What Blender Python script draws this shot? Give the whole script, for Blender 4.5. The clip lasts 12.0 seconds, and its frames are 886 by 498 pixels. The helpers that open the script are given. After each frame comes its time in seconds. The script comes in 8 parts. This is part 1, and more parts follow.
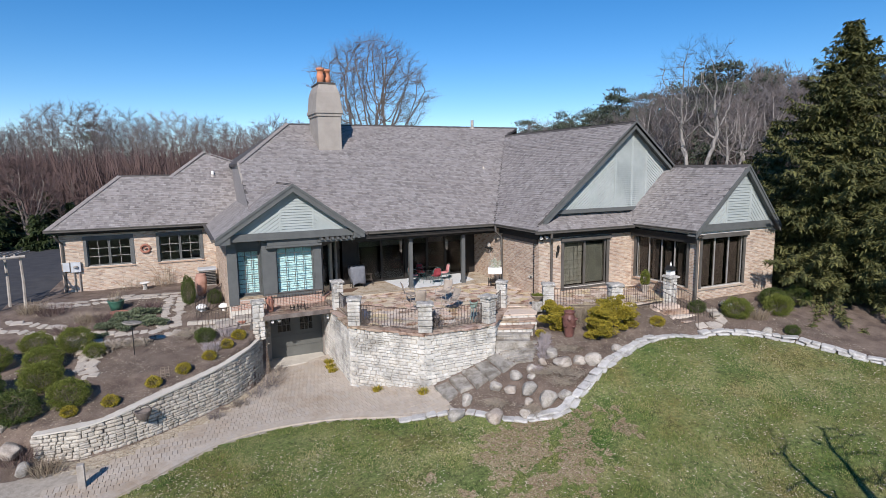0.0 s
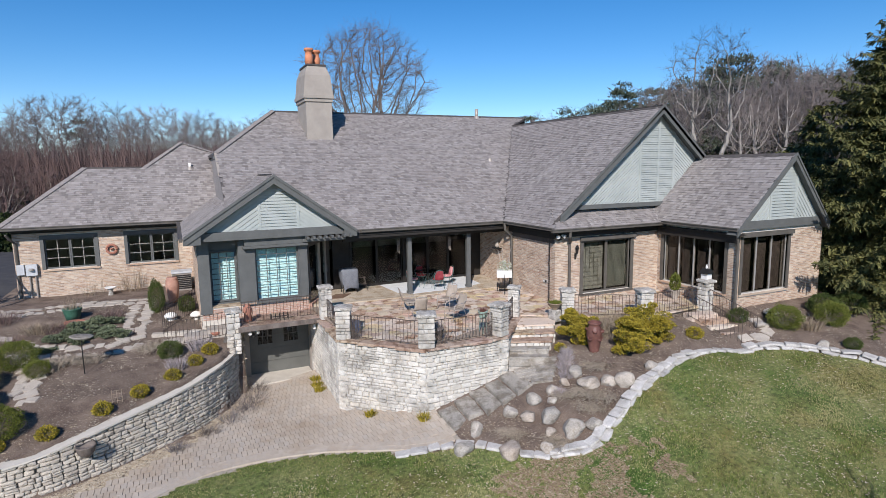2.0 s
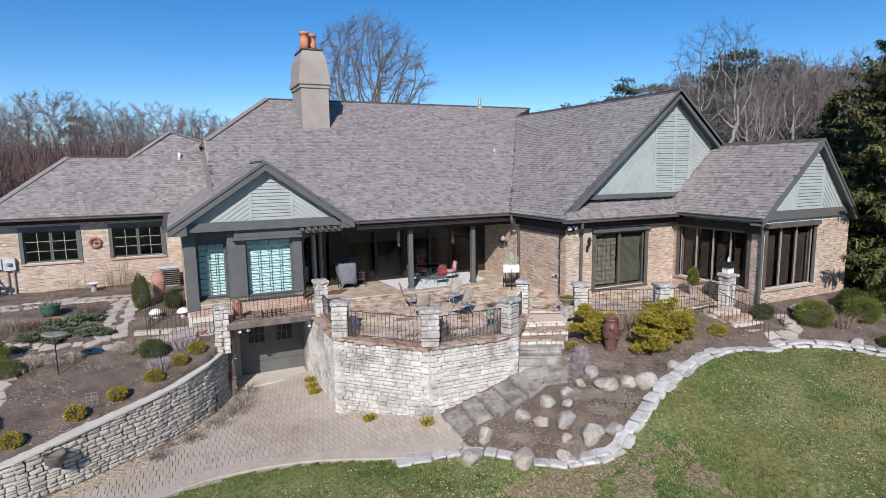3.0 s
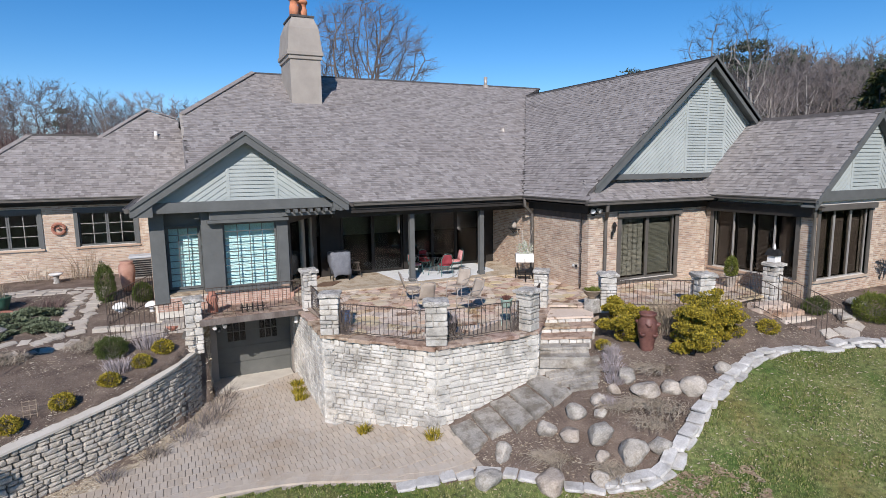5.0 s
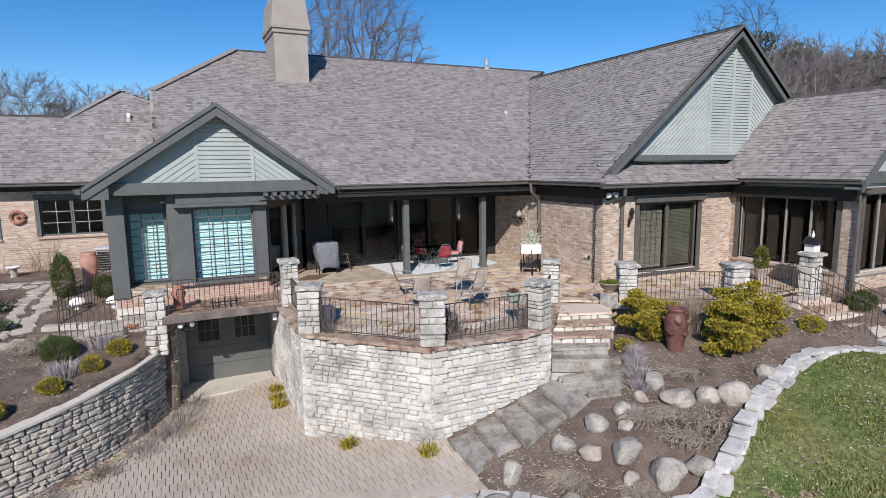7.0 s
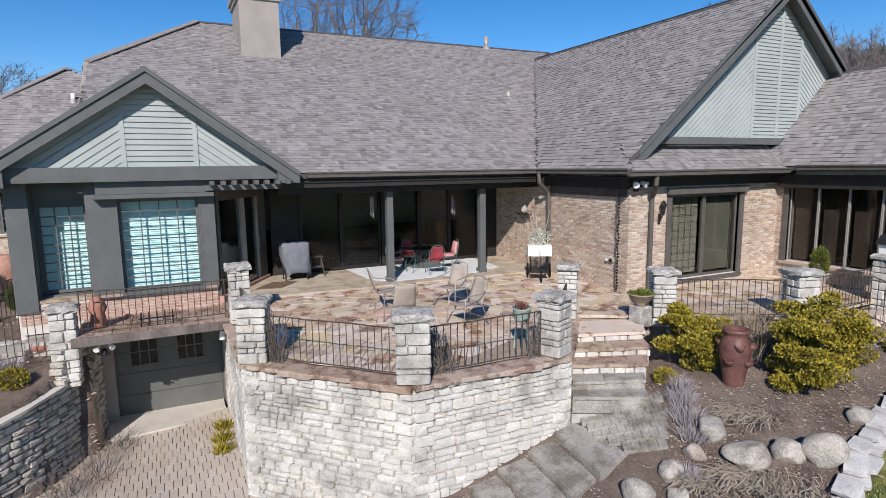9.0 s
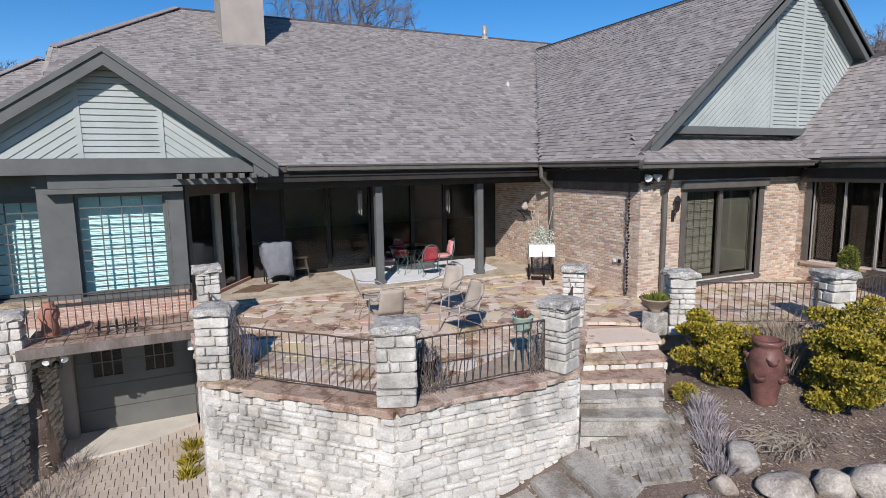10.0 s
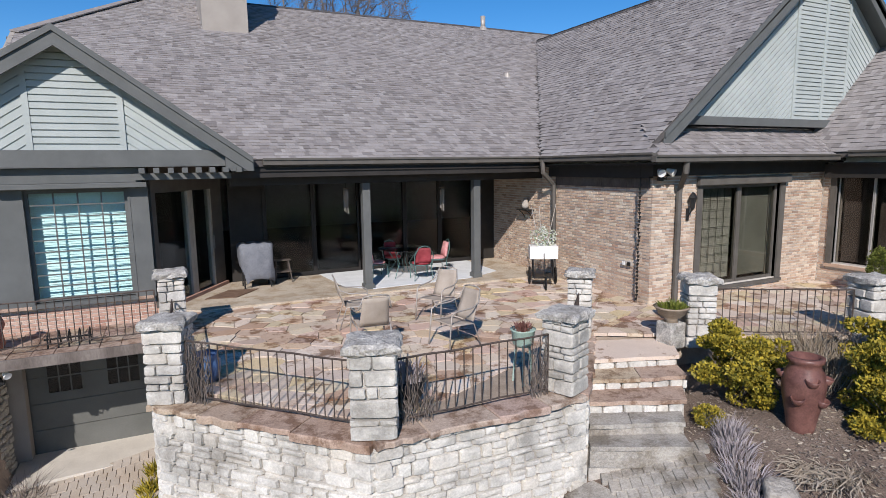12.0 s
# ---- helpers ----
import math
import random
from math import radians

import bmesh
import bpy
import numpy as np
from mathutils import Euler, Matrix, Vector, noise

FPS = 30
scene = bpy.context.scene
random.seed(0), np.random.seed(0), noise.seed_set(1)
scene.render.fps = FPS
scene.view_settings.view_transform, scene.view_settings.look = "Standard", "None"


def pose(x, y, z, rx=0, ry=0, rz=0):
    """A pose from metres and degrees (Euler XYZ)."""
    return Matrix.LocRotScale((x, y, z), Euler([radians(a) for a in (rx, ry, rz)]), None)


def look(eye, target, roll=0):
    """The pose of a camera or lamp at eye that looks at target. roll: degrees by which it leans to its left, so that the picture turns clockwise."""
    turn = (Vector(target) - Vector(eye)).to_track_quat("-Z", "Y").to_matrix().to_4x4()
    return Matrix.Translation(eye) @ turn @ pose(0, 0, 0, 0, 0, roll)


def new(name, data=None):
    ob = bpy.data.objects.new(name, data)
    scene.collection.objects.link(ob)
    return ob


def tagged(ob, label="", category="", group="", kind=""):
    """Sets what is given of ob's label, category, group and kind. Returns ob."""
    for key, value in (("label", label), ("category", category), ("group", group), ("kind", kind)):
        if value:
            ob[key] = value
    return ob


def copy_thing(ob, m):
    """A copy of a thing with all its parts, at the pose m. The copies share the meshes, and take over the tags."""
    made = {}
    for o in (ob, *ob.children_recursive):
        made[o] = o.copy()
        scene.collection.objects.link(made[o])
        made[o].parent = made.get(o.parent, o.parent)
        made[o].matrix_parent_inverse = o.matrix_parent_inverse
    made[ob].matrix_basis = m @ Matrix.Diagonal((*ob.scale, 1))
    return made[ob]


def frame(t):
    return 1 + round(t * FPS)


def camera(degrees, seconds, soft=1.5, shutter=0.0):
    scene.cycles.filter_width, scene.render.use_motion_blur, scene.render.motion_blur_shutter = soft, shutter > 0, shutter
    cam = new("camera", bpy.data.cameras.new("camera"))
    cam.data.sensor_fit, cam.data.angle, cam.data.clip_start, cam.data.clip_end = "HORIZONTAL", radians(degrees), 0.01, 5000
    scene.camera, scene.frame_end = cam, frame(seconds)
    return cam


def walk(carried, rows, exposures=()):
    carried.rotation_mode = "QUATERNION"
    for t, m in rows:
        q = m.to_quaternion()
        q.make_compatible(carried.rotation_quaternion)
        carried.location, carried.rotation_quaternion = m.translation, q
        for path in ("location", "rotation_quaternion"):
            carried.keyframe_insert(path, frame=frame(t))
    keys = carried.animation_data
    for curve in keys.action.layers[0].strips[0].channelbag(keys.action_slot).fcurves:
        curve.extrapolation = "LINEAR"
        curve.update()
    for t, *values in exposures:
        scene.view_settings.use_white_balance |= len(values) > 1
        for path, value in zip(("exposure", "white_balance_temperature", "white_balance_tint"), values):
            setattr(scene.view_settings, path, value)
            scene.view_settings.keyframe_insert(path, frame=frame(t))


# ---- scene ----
cam = camera(75.5, 12.0, soft=0.7)
PATH = [
    (0, (-10.141, 0.337, 5.864), (-9.309, 2.133, 5.58), -0.8),
    (0.5, (-9.85, 0.941, 5.83), (-9.019, 2.738, 5.548), -0.8),
    (1, (-9.522, 1.73, 5.743), (-8.69, 3.527, 5.461), -0.8),
    (1.5, (-9.234, 2.54, 5.609), (-8.399, 4.335, 5.327), -0.8),
    (2, (-8.976, 3.272, 5.431), (-8.14, 5.067, 5.147), -0.8),
    (2.5, (-8.758, 3.944, 5.194), (-7.92, 5.738, 4.91), -0.8),
    (3, (-8.568, 4.595, 4.922), (-7.728, 6.388, 4.64), -0.8),
    (5, (-7.743, 6.978, 4.127), (-6.897, 8.768, 3.841), -0.7),
    (5.5, (-7.536, 7.464, 3.959), (-6.688, 9.252, 3.672), -0.7),
    (6, (-7.319, 7.877, 3.802), (-6.471, 9.666, 3.514), -0.7),
    (6.5, (-7.117, 8.266, 3.639), (-6.269, 10.055, 3.352), -0.7),
    (7, (-6.883, 8.733, 3.513), (-6.033, 10.521, 3.226), -0.7),
    (9, (-5.346, 11.434, 3.108), (-4.494, 13.221, 2.821), -0.7),
    (9.5, (-4.972, 12.013, 3.013), (-4.122, 13.801, 2.727), -0.7),
    (10, (-4.67, 12.468, 2.929), (-3.82, 14.255, 2.642), -0.8),
    (10.5, (-4.416, 12.786, 2.866), (-3.569, 14.574, 2.578), -0.8),
    (11, (-4.229, 13.04, 2.83), (-3.381, 14.828, 2.54), -0.8),
    (11.5, (-4.101, 13.261, 2.807), (-3.253, 15.049, 2.518), -0.8),
    (12, (-4.033, 13.437, 2.806), (-3.183, 15.225, 2.518), -0.8),
]
walk(cam, [(t, look(eye, target, roll)) for t, eye, target, roll in PATH], [(0.0, 0.13, 6400, 14), (12.0, 0.13, 6400, 14)])

# ---- world, sun, exposure ----
SUN_DIR = Vector((0.60, 1.0, -0.80)).normalized()
world = bpy.data.worlds.new("sky")
scene.world = world
world.use_nodes = True
wn = world.node_tree
sky = wn.nodes.new("ShaderNodeTexSky")
sky.sky_type = "NISHITA"
sky.sun_disc = False
sky.sun_elevation = math.asin(-SUN_DIR.z)
sky.sun_rotation = math.atan2(-SUN_DIR.x, -SUN_DIR.y)
sky.altitude = 200
sky.air_density = 0.8
sky.dust_density = 0.0
sky.ozone_density = 2.6
tone = wn.nodes.new("ShaderNodeHueSaturation")
tone.inputs["Saturation"].default_value = 1.35
tone.inputs["Hue"].default_value = 0.5
wn.links.new(sky.outputs[0], tone.inputs["Color"])
wn.links.new(tone.outputs[0], wn.nodes["Background"].inputs[0])
wn.nodes["Background"].inputs[1].default_value = 0.116
sun = new("sun", bpy.data.lights.new("sun", "SUN"))
sun.data.energy = 4.8
sun.data.angle = radians(0.53)
sun.data.color = (1.0, 0.945, 0.875)
sun.rotation_mode = "QUATERNION"
sun.rotation_quaternion = SUN_DIR.to_track_quat("-Z", "Y")
sun.location = (-20, -20, 40)


# ---- materials ----
def material(name):
    m = bpy.data.materials.new(name)
    m.use_nodes = True
    nt = m.node_tree
    return m, nt, nt.nodes["Principled BSDF"]


def ramp_node(nt, stops):
    r = nt.nodes.new("ShaderNodeValToRGB")
    el = r.color_ramp.elements
    while len(el) < len(stops):
        el.new(0.5)
    for e, (p, c) in zip(el, stops):
        e.position, e.color = p, (*c, 1)
    return r


def noise_node(nt, scale, detail=4, rough=0.6, stretch=None):
    tc = nt.nodes.new("ShaderNodeNewGeometry")
    n = nt.nodes.new("ShaderNodeTexNoise")
    n.inputs["Scale"].default_value, n.inputs["Detail"].default_value, n.inputs["Roughness"].default_value = scale, detail, rough
    if stretch:
        mp = nt.nodes.new("ShaderNodeMapping")
        mp.inputs["Scale"].default_value = stretch
        nt.links.new(tc.outputs["Position"], mp.inputs[0])
        nt.links.new(mp.outputs[0], n.inputs["Vector"])
    else:
        nt.links.new(tc.outputs["Position"], n.inputs["Vector"])
    return n


def mixed(nt, kind, fac, a, b):
    x = nt.nodes.new("ShaderNodeMix")
    x.data_type, x.blend_type = "RGBA", kind
    for sock, v in ((x.inputs[0], fac), (x.inputs[6], a), (x.inputs[7], b)):
        if isinstance(v, (int, float)):
            sock.default_value = v
        elif isinstance(v, tuple):
            sock.default_value = (*v, 1)
        else:
            nt.links.new(v, sock)
    return x.outputs[2]


def surface(name, dark, light, scale=6.0, fine=60.0, rough=0.8, bump=0.3, metal=0.0, stretch=None, vary=0.35, tones=None, grain=0.25, dist=0.01, stain=None):
    """Two scales of noise between two colours, a fine bump; tones: colours picked piece by piece."""
    m, nt, bsdf = material(name)
    big = noise_node(nt, scale, 5, 0.6, stretch)
    small = noise_node(nt, fine, 4, 0.65, stretch)
    base = ramp_node(nt, [(0.32, dark), (0.68, light)])
    nt.links.new(big.outputs["Fac"], base.inputs[0])
    col = base.outputs[0]
    if tones:
        info, geo = nt.nodes.new("ShaderNodeObjectInfo"), nt.nodes.new("ShaderNodeNewGeometry")
        add, fr = nt.nodes.new("ShaderNodeMath"), nt.nodes.new("ShaderNodeMath")
        fr.operation = "FRACT"
        nt.links.new(info.outputs["Random"], add.inputs[0])
        nt.links.new(geo.outputs["Random Per Island"], add.inputs[1])
        nt.links.new(add.outputs[0], fr.inputs[0])
        pick = ramp_node(nt, [((i + 0.5) / len(tones), t) for i, t in enumerate(tones)])
        nt.links.new(fr.outputs[0], pick.inputs[0])
        col = mixed(nt, "MIX", vary, pick.outputs[0], col)
    if stain:
        blot = noise_node(nt, stain[1], 6, 0.7)
        edge = ramp_node(nt, [(stain[2], (0, 0, 0)), (stain[3], (1, 1, 1))])
        nt.links.new(blot.outputs["Fac"], edge.inputs[0])
        soft = nt.nodes.new("ShaderNodeMath")
        soft.operation = "MULTIPLY"
        nt.links.new(edge.outputs[0], soft.inputs[0])
        soft.inputs[1].default_value = stain[4]
        col = mixed(nt, "MULTIPLY", soft.outputs[0], col, stain[0])
    speck = ramp_node(nt, [(0.3, (1 - grain,) * 3), (0.7, (1 + grain * 0.5,) * 3)])
    nt.links.new(small.outputs["Fac"], speck.inputs[0])
    col = mixed(nt, "MULTIPLY", 1.0, col, speck.outputs[0])
    nt.links.new(col, bsdf.inputs["Base Color"])
    bsdf.inputs["Roughness"].default_value = rough
    bsdf.inputs["Metallic"].default_value = metal
    bsdf.inputs["Specular IOR Level"].default_value = 0.3
    if bump:
        bp = nt.nodes.new("ShaderNodeBump")
        bp.inputs["Strength"].default_value, bp.inputs["Distance"].default_value = bump, dist
        mx = nt.nodes.new("ShaderNodeMath")
        nt.links.new(small.outputs["Fac"], mx.inputs[0])
        nt.links.new(big.outputs["Fac"], mx.inputs[1])
        nt.links.new(mx.outputs[0], bp.inputs["Height"])
        nt.links.new(bp.outputs[0], bsdf.inputs["Normal"])
    return m


def glass_pane(name, tint=(0.75, 0.8, 0.8)):
    m, nt, bsdf = material(name)
    out = nt.nodes["Material Output"]
    tr, gl, lw, po, ml, mx = (nt.nodes.new("ShaderNode" + k) for k in ("BsdfTransparent", "BsdfGlossy", "LayerWeight", "Math", "Math", "MixShader"))
    tr.inputs[0].default_value = (*tint, 1)
    gl.inputs["Roughness"].default_value = 0.02
    lw.inputs[0].default_value = 0.5
    po.operation, ml.operation = "POWER", "MULTIPLY_ADD"
    po.inputs[1].default_value, ml.inputs[1].default_value, ml.inputs[2].default_value = 4.0, 0.9, 0.035
    nt.links.new(lw.outputs["Facing"], po.inputs[0])
    nt.links.new(po.outputs[0], ml.inputs[0])
    nt.links.new(ml.outputs[0], mx.inputs[0])
    nt.links.new(tr.outputs[0], mx.inputs[1])
    nt.links.new(gl.outputs[0], mx.inputs[2])
    nt.links.new(mx.outputs[0], out.inputs[0])
    return m


SHINGLE = surface("shingle", (0.241, 0.219, 0.206), (0.318, 0.295, 0.283), 0.4, 50, 0.92, 0.5, vary=0.22, grain=0.3,
                  tones=[(0.289, 0.266, 0.256), (0.188, 0.169, 0.163), (0.328, 0.305, 0.293), (0.28, 0.253, 0.241), (0.372, 0.35, 0.337), (0.193, 0.175, 0.169), (0.299, 0.276, 0.265), (0.241, 0.222, 0.213), (0.347, 0.325, 0.317), (0.174, 0.158, 0.153)], stain=((0.82, 0.8, 0.8), 0.3, 0.48, 0.7, 0.45))
HIP_CAP = surface("hip_shingle", (0.22, 0.2, 0.188), (0.3, 0.272, 0.258), 6, 60, 0.92, 0.4, grain=0.35)
RIDGE_CAP = surface("ridge_shingle", (0.06, 0.055, 0.055), (0.11, 0.1, 0.095), 4, 80, 0.9)
BRICK = surface("brick", (0.38, 0.285, 0.2), (0.58, 0.47, 0.35), 2.5, 70, 0.9, 0.4, vary=0.25,
                tones=[(0.56, 0.415, 0.315), (0.66, 0.54, 0.43), (0.4, 0.255, 0.19), (0.62, 0.475, 0.37), (0.74, 0.65, 0.53), (0.28, 0.195, 0.155), (0.57, 0.455, 0.36), (0.46, 0.32, 0.24)], stain=((0.72, 0.66, 0.6), 0.7, 0.5, 0.68, 0.6))
MORTAR = surface("mortar", (0.54, 0.5, 0.44), (0.68, 0.64, 0.57), 5, 120, 0.95, 0.3)
RED_BRICK = surface("red_brick", (0.36, 0.2, 0.15), (0.5, 0.32, 0.25), 3, 70, 0.9, 0.4, vary=0.35,
                    tones=[(0.48, 0.29, 0.22), (0.56, 0.4, 0.32), (0.36, 0.2, 0.15), (0.6, 0.46, 0.38)])
# brick with the eave's shade put into its colour
SHADED_BRICK = surface("shaded_brick", (0.085, 0.07, 0.06), (0.15, 0.12, 0.1), 3, 70, 0.9, 0.4, grain=0.25)
TRIM = surface("dark_trim", (0.1, 0.105, 0.102), (0.125, 0.13, 0.127), 3, 90, 0.6, 0.08, grain=0.12)
TRIM_BROWN = surface("brown_trim", (0.085, 0.078, 0.068), (0.12, 0.11, 0.098), 3, 90, 0.6, 0.08, grain=0.12)
# dark paint taken near black: shade under porch and eaves is in the colour
PORCH_SHADE_PAINT = surface("shaded_porch_paint", (0.022, 0.02, 0.018), (0.035, 0.031, 0.028), 3, 90, 0.6, 0.08, grain=0.12)
# pale muntin grey; on the wing sashes it also stands in for sunlit edges
PALE_LIT_SASH = surface("pale_lit_sash", (0.26, 0.25, 0.235), (0.35, 0.335, 0.315), 3, 90, 0.5, 0.05, grain=0.1)
DOOR_GREY = surface("grey_door_paint", (0.11, 0.112, 0.103), (0.14, 0.142, 0.131), 1.5, 70, 0.6, 0.08, grain=0.1)
SIDING = surface("pale_siding", (0.35, 0.385, 0.37), (0.42, 0.455, 0.44), 1.5, 60, 0.7, 0.1, grain=0.1)
STUCCO = surface("chimney_stucco", (0.3, 0.27, 0.24), (0.37, 0.335, 0.295), 1.5, 80, 0.9, 0.4, grain=0.12)
TERRACOTTA = surface("terracotta", (0.5, 0.19, 0.1), (0.62, 0.27, 0.15), 5, 60, 0.8, 0.2)
STONE = surface("limestone", (0.4, 0.385, 0.355), (0.76, 0.73, 0.665), 2.6, 34, 0.9, 0.7, vary=0.4, grain=0.2, dist=0.015,
                tones=[(0.68, 0.65, 0.59), (0.58, 0.555, 0.505), (0.64, 0.605, 0.545), (0.73, 0.705, 0.65), (0.47, 0.455, 0.415), (0.66, 0.6, 0.51), (0.6, 0.575, 0.53)], stain=((0.42, 0.41, 0.4), 0.9, 0.46, 0.64, 0.85))
WALL_JOINT = surface("deep_wall_joint", (0.08, 0.074, 0.066), (0.15, 0.138, 0.125), 5, 60, 0.95, 0.5)
STONE_JOINT = surface("stone_joint", (0.312, 0.286, 0.254), (0.546, 0.507, 0.455), 5, 60, 0.95, 0.5)
GREY_STONE = surface("grey_limestone", (0.37, 0.34, 0.295), (0.6, 0.555, 0.48), 2.4, 35, 0.9, 0.7, vary=0.5, grain=0.35, dist=0.02,
                     tones=[(0.6, 0.54, 0.45), (0.41, 0.375, 0.32), (0.7, 0.63, 0.53), (0.5, 0.445, 0.37), (0.62, 0.58, 0.51)], stain=((0.5, 0.48, 0.46), 3.0, 0.5, 0.66, 0.7))
CAPSTONE = surface("capstone", (0.36, 0.345, 0.32), (0.68, 0.65, 0.595), 6, 40, 0.9, 0.9, grain=0.45, dist=0.03, stain=((0.5, 0.48, 0.44), 4.0, 0.48, 0.62, 0.7))
FLAG = surface("flagstone", (0.46, 0.36, 0.28), (0.66, 0.56, 0.46), 3, 50, 0.85, 0.5, vary=0.22, grain=0.2,
               tones=[(0.66, 0.55, 0.43), (0.4, 0.25, 0.165), (0.74, 0.66, 0.56), (0.54, 0.35, 0.28), (0.62, 0.5, 0.28), (0.48, 0.41, 0.36), (0.72, 0.6, 0.5), (0.31, 0.21, 0.165), (0.7, 0.62, 0.51), (0.56, 0.47, 0.31)], stain=((0.36, 0.25, 0.17), 2.6, 0.53, 0.6, 0.85))
FLAG_JOINT = surface("flag_joint", (0.27, 0.215, 0.165), (0.38, 0.31, 0.245), 6, 70, 0.95, 0.3)
LEDGE = surface("ledge_stone", (0.28, 0.21, 0.16), (0.48, 0.39, 0.32), 2.2, 40, 0.85, 0.5, vary=0.4, grain=0.3,
                tones=[(0.42, 0.29, 0.22), (0.56, 0.48, 0.4), (0.32, 0.215, 0.165), (0.54, 0.45, 0.3), (0.46, 0.33, 0.28)], stain=((0.42, 0.33, 0.27), 3.4, 0.48, 0.6, 0.85))
AGGREGATE = surface("aggregate_concrete", (0.46, 0.39, 0.3), (0.6, 0.52, 0.41), 1.3, 60, 0.9, 0.5, grain=0.45, stain=((0.66, 0.56, 0.44), 2.2, 0.48, 0.62, 0.8))
CONCRETE = surface("concrete", (0.5, 0.46, 0.4), (0.62, 0.58, 0.51), 1.5, 60, 0.9, 0.2, grain=0.12)
PAVER = surface("paver", (0.4, 0.34, 0.275), (0.56, 0.495, 0.42), 0.6, 70, 0.9, 0.4, vary=0.35, grain=0.2,
                tones=[(0.47, 0.405, 0.335), (0.41, 0.35, 0.285), (0.51, 0.435, 0.355), (0.45, 0.4, 0.345)], stain=((0.72, 0.62, 0.5), 0.5, 0.5, 0.68, 0.6))
PAVER_JOINT = surface("paver_joint", (0.297, 0.263, 0.216), (0.432, 0.385, 0.324), 8, 60, 0.95, 0.3)
SLAB = surface("slab_stone", (0.22, 0.205, 0.185), (0.5, 0.465, 0.41), 1.9, 34, 0.9, 0.9, vary=0.6, grain=0.3, dist=0.02,
               tones=[(0.38, 0.355, 0.315), (0.46, 0.425, 0.375), (0.33, 0.315, 0.285), (0.42, 0.375, 0.325)], stain=((0.5, 0.46, 0.4), 2.6, 0.46, 0.6, 0.8))
BOULDER = surface("boulder_stone", (0.225, 0.208, 0.185), (0.557, 0.501, 0.431), 3.2, 26, 0.9, 0.9, vary=0.5, grain=0.3, dist=0.03,
                  tones=[(0.477, 0.442, 0.393), (0.557, 0.481, 0.406), (0.371, 0.364, 0.337), (0.504, 0.403, 0.324), (0.636, 0.585, 0.524)], stain=((0.55, 0.52, 0.47), 4.0, 0.5, 0.64, 0.7))
BORDER = surface("border_limestone", (0.36, 0.35, 0.34), (0.66, 0.64, 0.62), 3, 40, 0.9, 0.6, vary=0.5, grain=0.25,
                 tones=[(0.6, 0.58, 0.54), (0.46, 0.44, 0.41), (0.7, 0.68, 0.64), (0.54, 0.52, 0.48)], stain=((0.55, 0.53, 0.5), 2.5, 0.5, 0.66, 0.7))
GRASS = surface("grass_ground", (0.06, 0.115, 0.02), (0.23, 0.235, 0.095), 0.7, 9, 0.95, 0.7, grain=0.7, stain=((0.9, 0.6, 0.5), 0.33, 0.5, 0.64, 0.65))
MULCH = surface("mulch", (0.122, 0.088, 0.07), (0.27, 0.208, 0.165), 1.6, 45, 0.95, 0.9, grain=0.5, dist=0.03)
ASPHALT = surface("asphalt", (0.045, 0.045, 0.05), (0.075, 0.073, 0.075), 1.5, 90, 0.9, 0.3)
FAR_EARTH = surface("far_ground", (0.12, 0.09, 0.06), (0.2, 0.16, 0.1), 0.15, 4, 0.95, 0.3)
IRON = surface("rusted_iron", (0.05, 0.04, 0.035), (0.13, 0.1, 0.085), 9, 80, 0.7, 0.2, metal=0.3)
GLASS = glass_pane("window_glass")
DARK_GLASS = glass_pane("tinted_glass", (0.35, 0.37, 0.38))
SHADE_CLOTH = surface("white_shade", (0.56, 0.79, 0.77), (0.64, 0.84, 0.82), 1.2, 40, 0.8, 0.05, grain=0.06)
CLEAR_GLASS = glass_pane("clear_glass", (0.93, 0.97, 0.97))
SLIDER_GLASS = glass_pane("slider_glass", (0.66, 0.67, 0.63))
SMOKED_GLASS = glass_pane("smoked_glass", (0.5, 0.49, 0.47))
BLIND = surface("grey_blind", (0.34, 0.327, 0.297), (0.442, 0.425, 0.391), 2, 60, 0.7, 0.05, grain=0.1)
DIM_BLIND = surface("dim_blind", (0.17, 0.17, 0.15), (0.24, 0.24, 0.215), 2, 60, 0.7, 0.05, grain=0.1)
BROWN_BLIND = surface("brown_blind", (0.17, 0.14, 0.125), (0.24, 0.2, 0.18), 2, 60, 0.7, 0.05, grain=0.1)
PALE_POST = surface("pale_door_post", (0.36, 0.33, 0.28), (0.46, 0.42, 0.36), 3, 60, 0.7, 0.1)
STEEL_PULL = surface("dull_steel", (0.28, 0.27, 0.25), (0.36, 0.35, 0.33), 6, 80, 0.45, 0.05, metal=0.6)
# near black, so that the gloom indoors is put into the room colour
ROOM_GLOOM = surface("room_gloom", (0.035, 0.031, 0.028), (0.055, 0.049, 0.043), 1, 40, 0.9, 0.05, grain=0.08)
WHITE = surface("white_paint", (0.7, 0.69, 0.66), (0.82, 0.81, 0.78), 4, 60, 0.6, 0.05, grain=0.1)
BARK = surface("bark", (0.11, 0.09, 0.078), (0.21, 0.18, 0.16), 3, 40, 0.95, 0.6, stretch=(1, 1, 0.3))
PALE_BARK = surface("pale_bark", (0.22, 0.2, 0.18), (0.36, 0.335, 0.31), 3, 40, 0.95, 0.6, stretch=(1, 1, 0.3))
TWIG = surface("twig", (0.13, 0.11, 0.105), (0.21, 0.185, 0.18), 0.6, 20, 0.95, 0.0)
RED_TWIG = surface("reddish_twig", (0.095, 0.063, 0.058), (0.165, 0.112, 0.102), 0.3, 10, 0.95, 0.0)
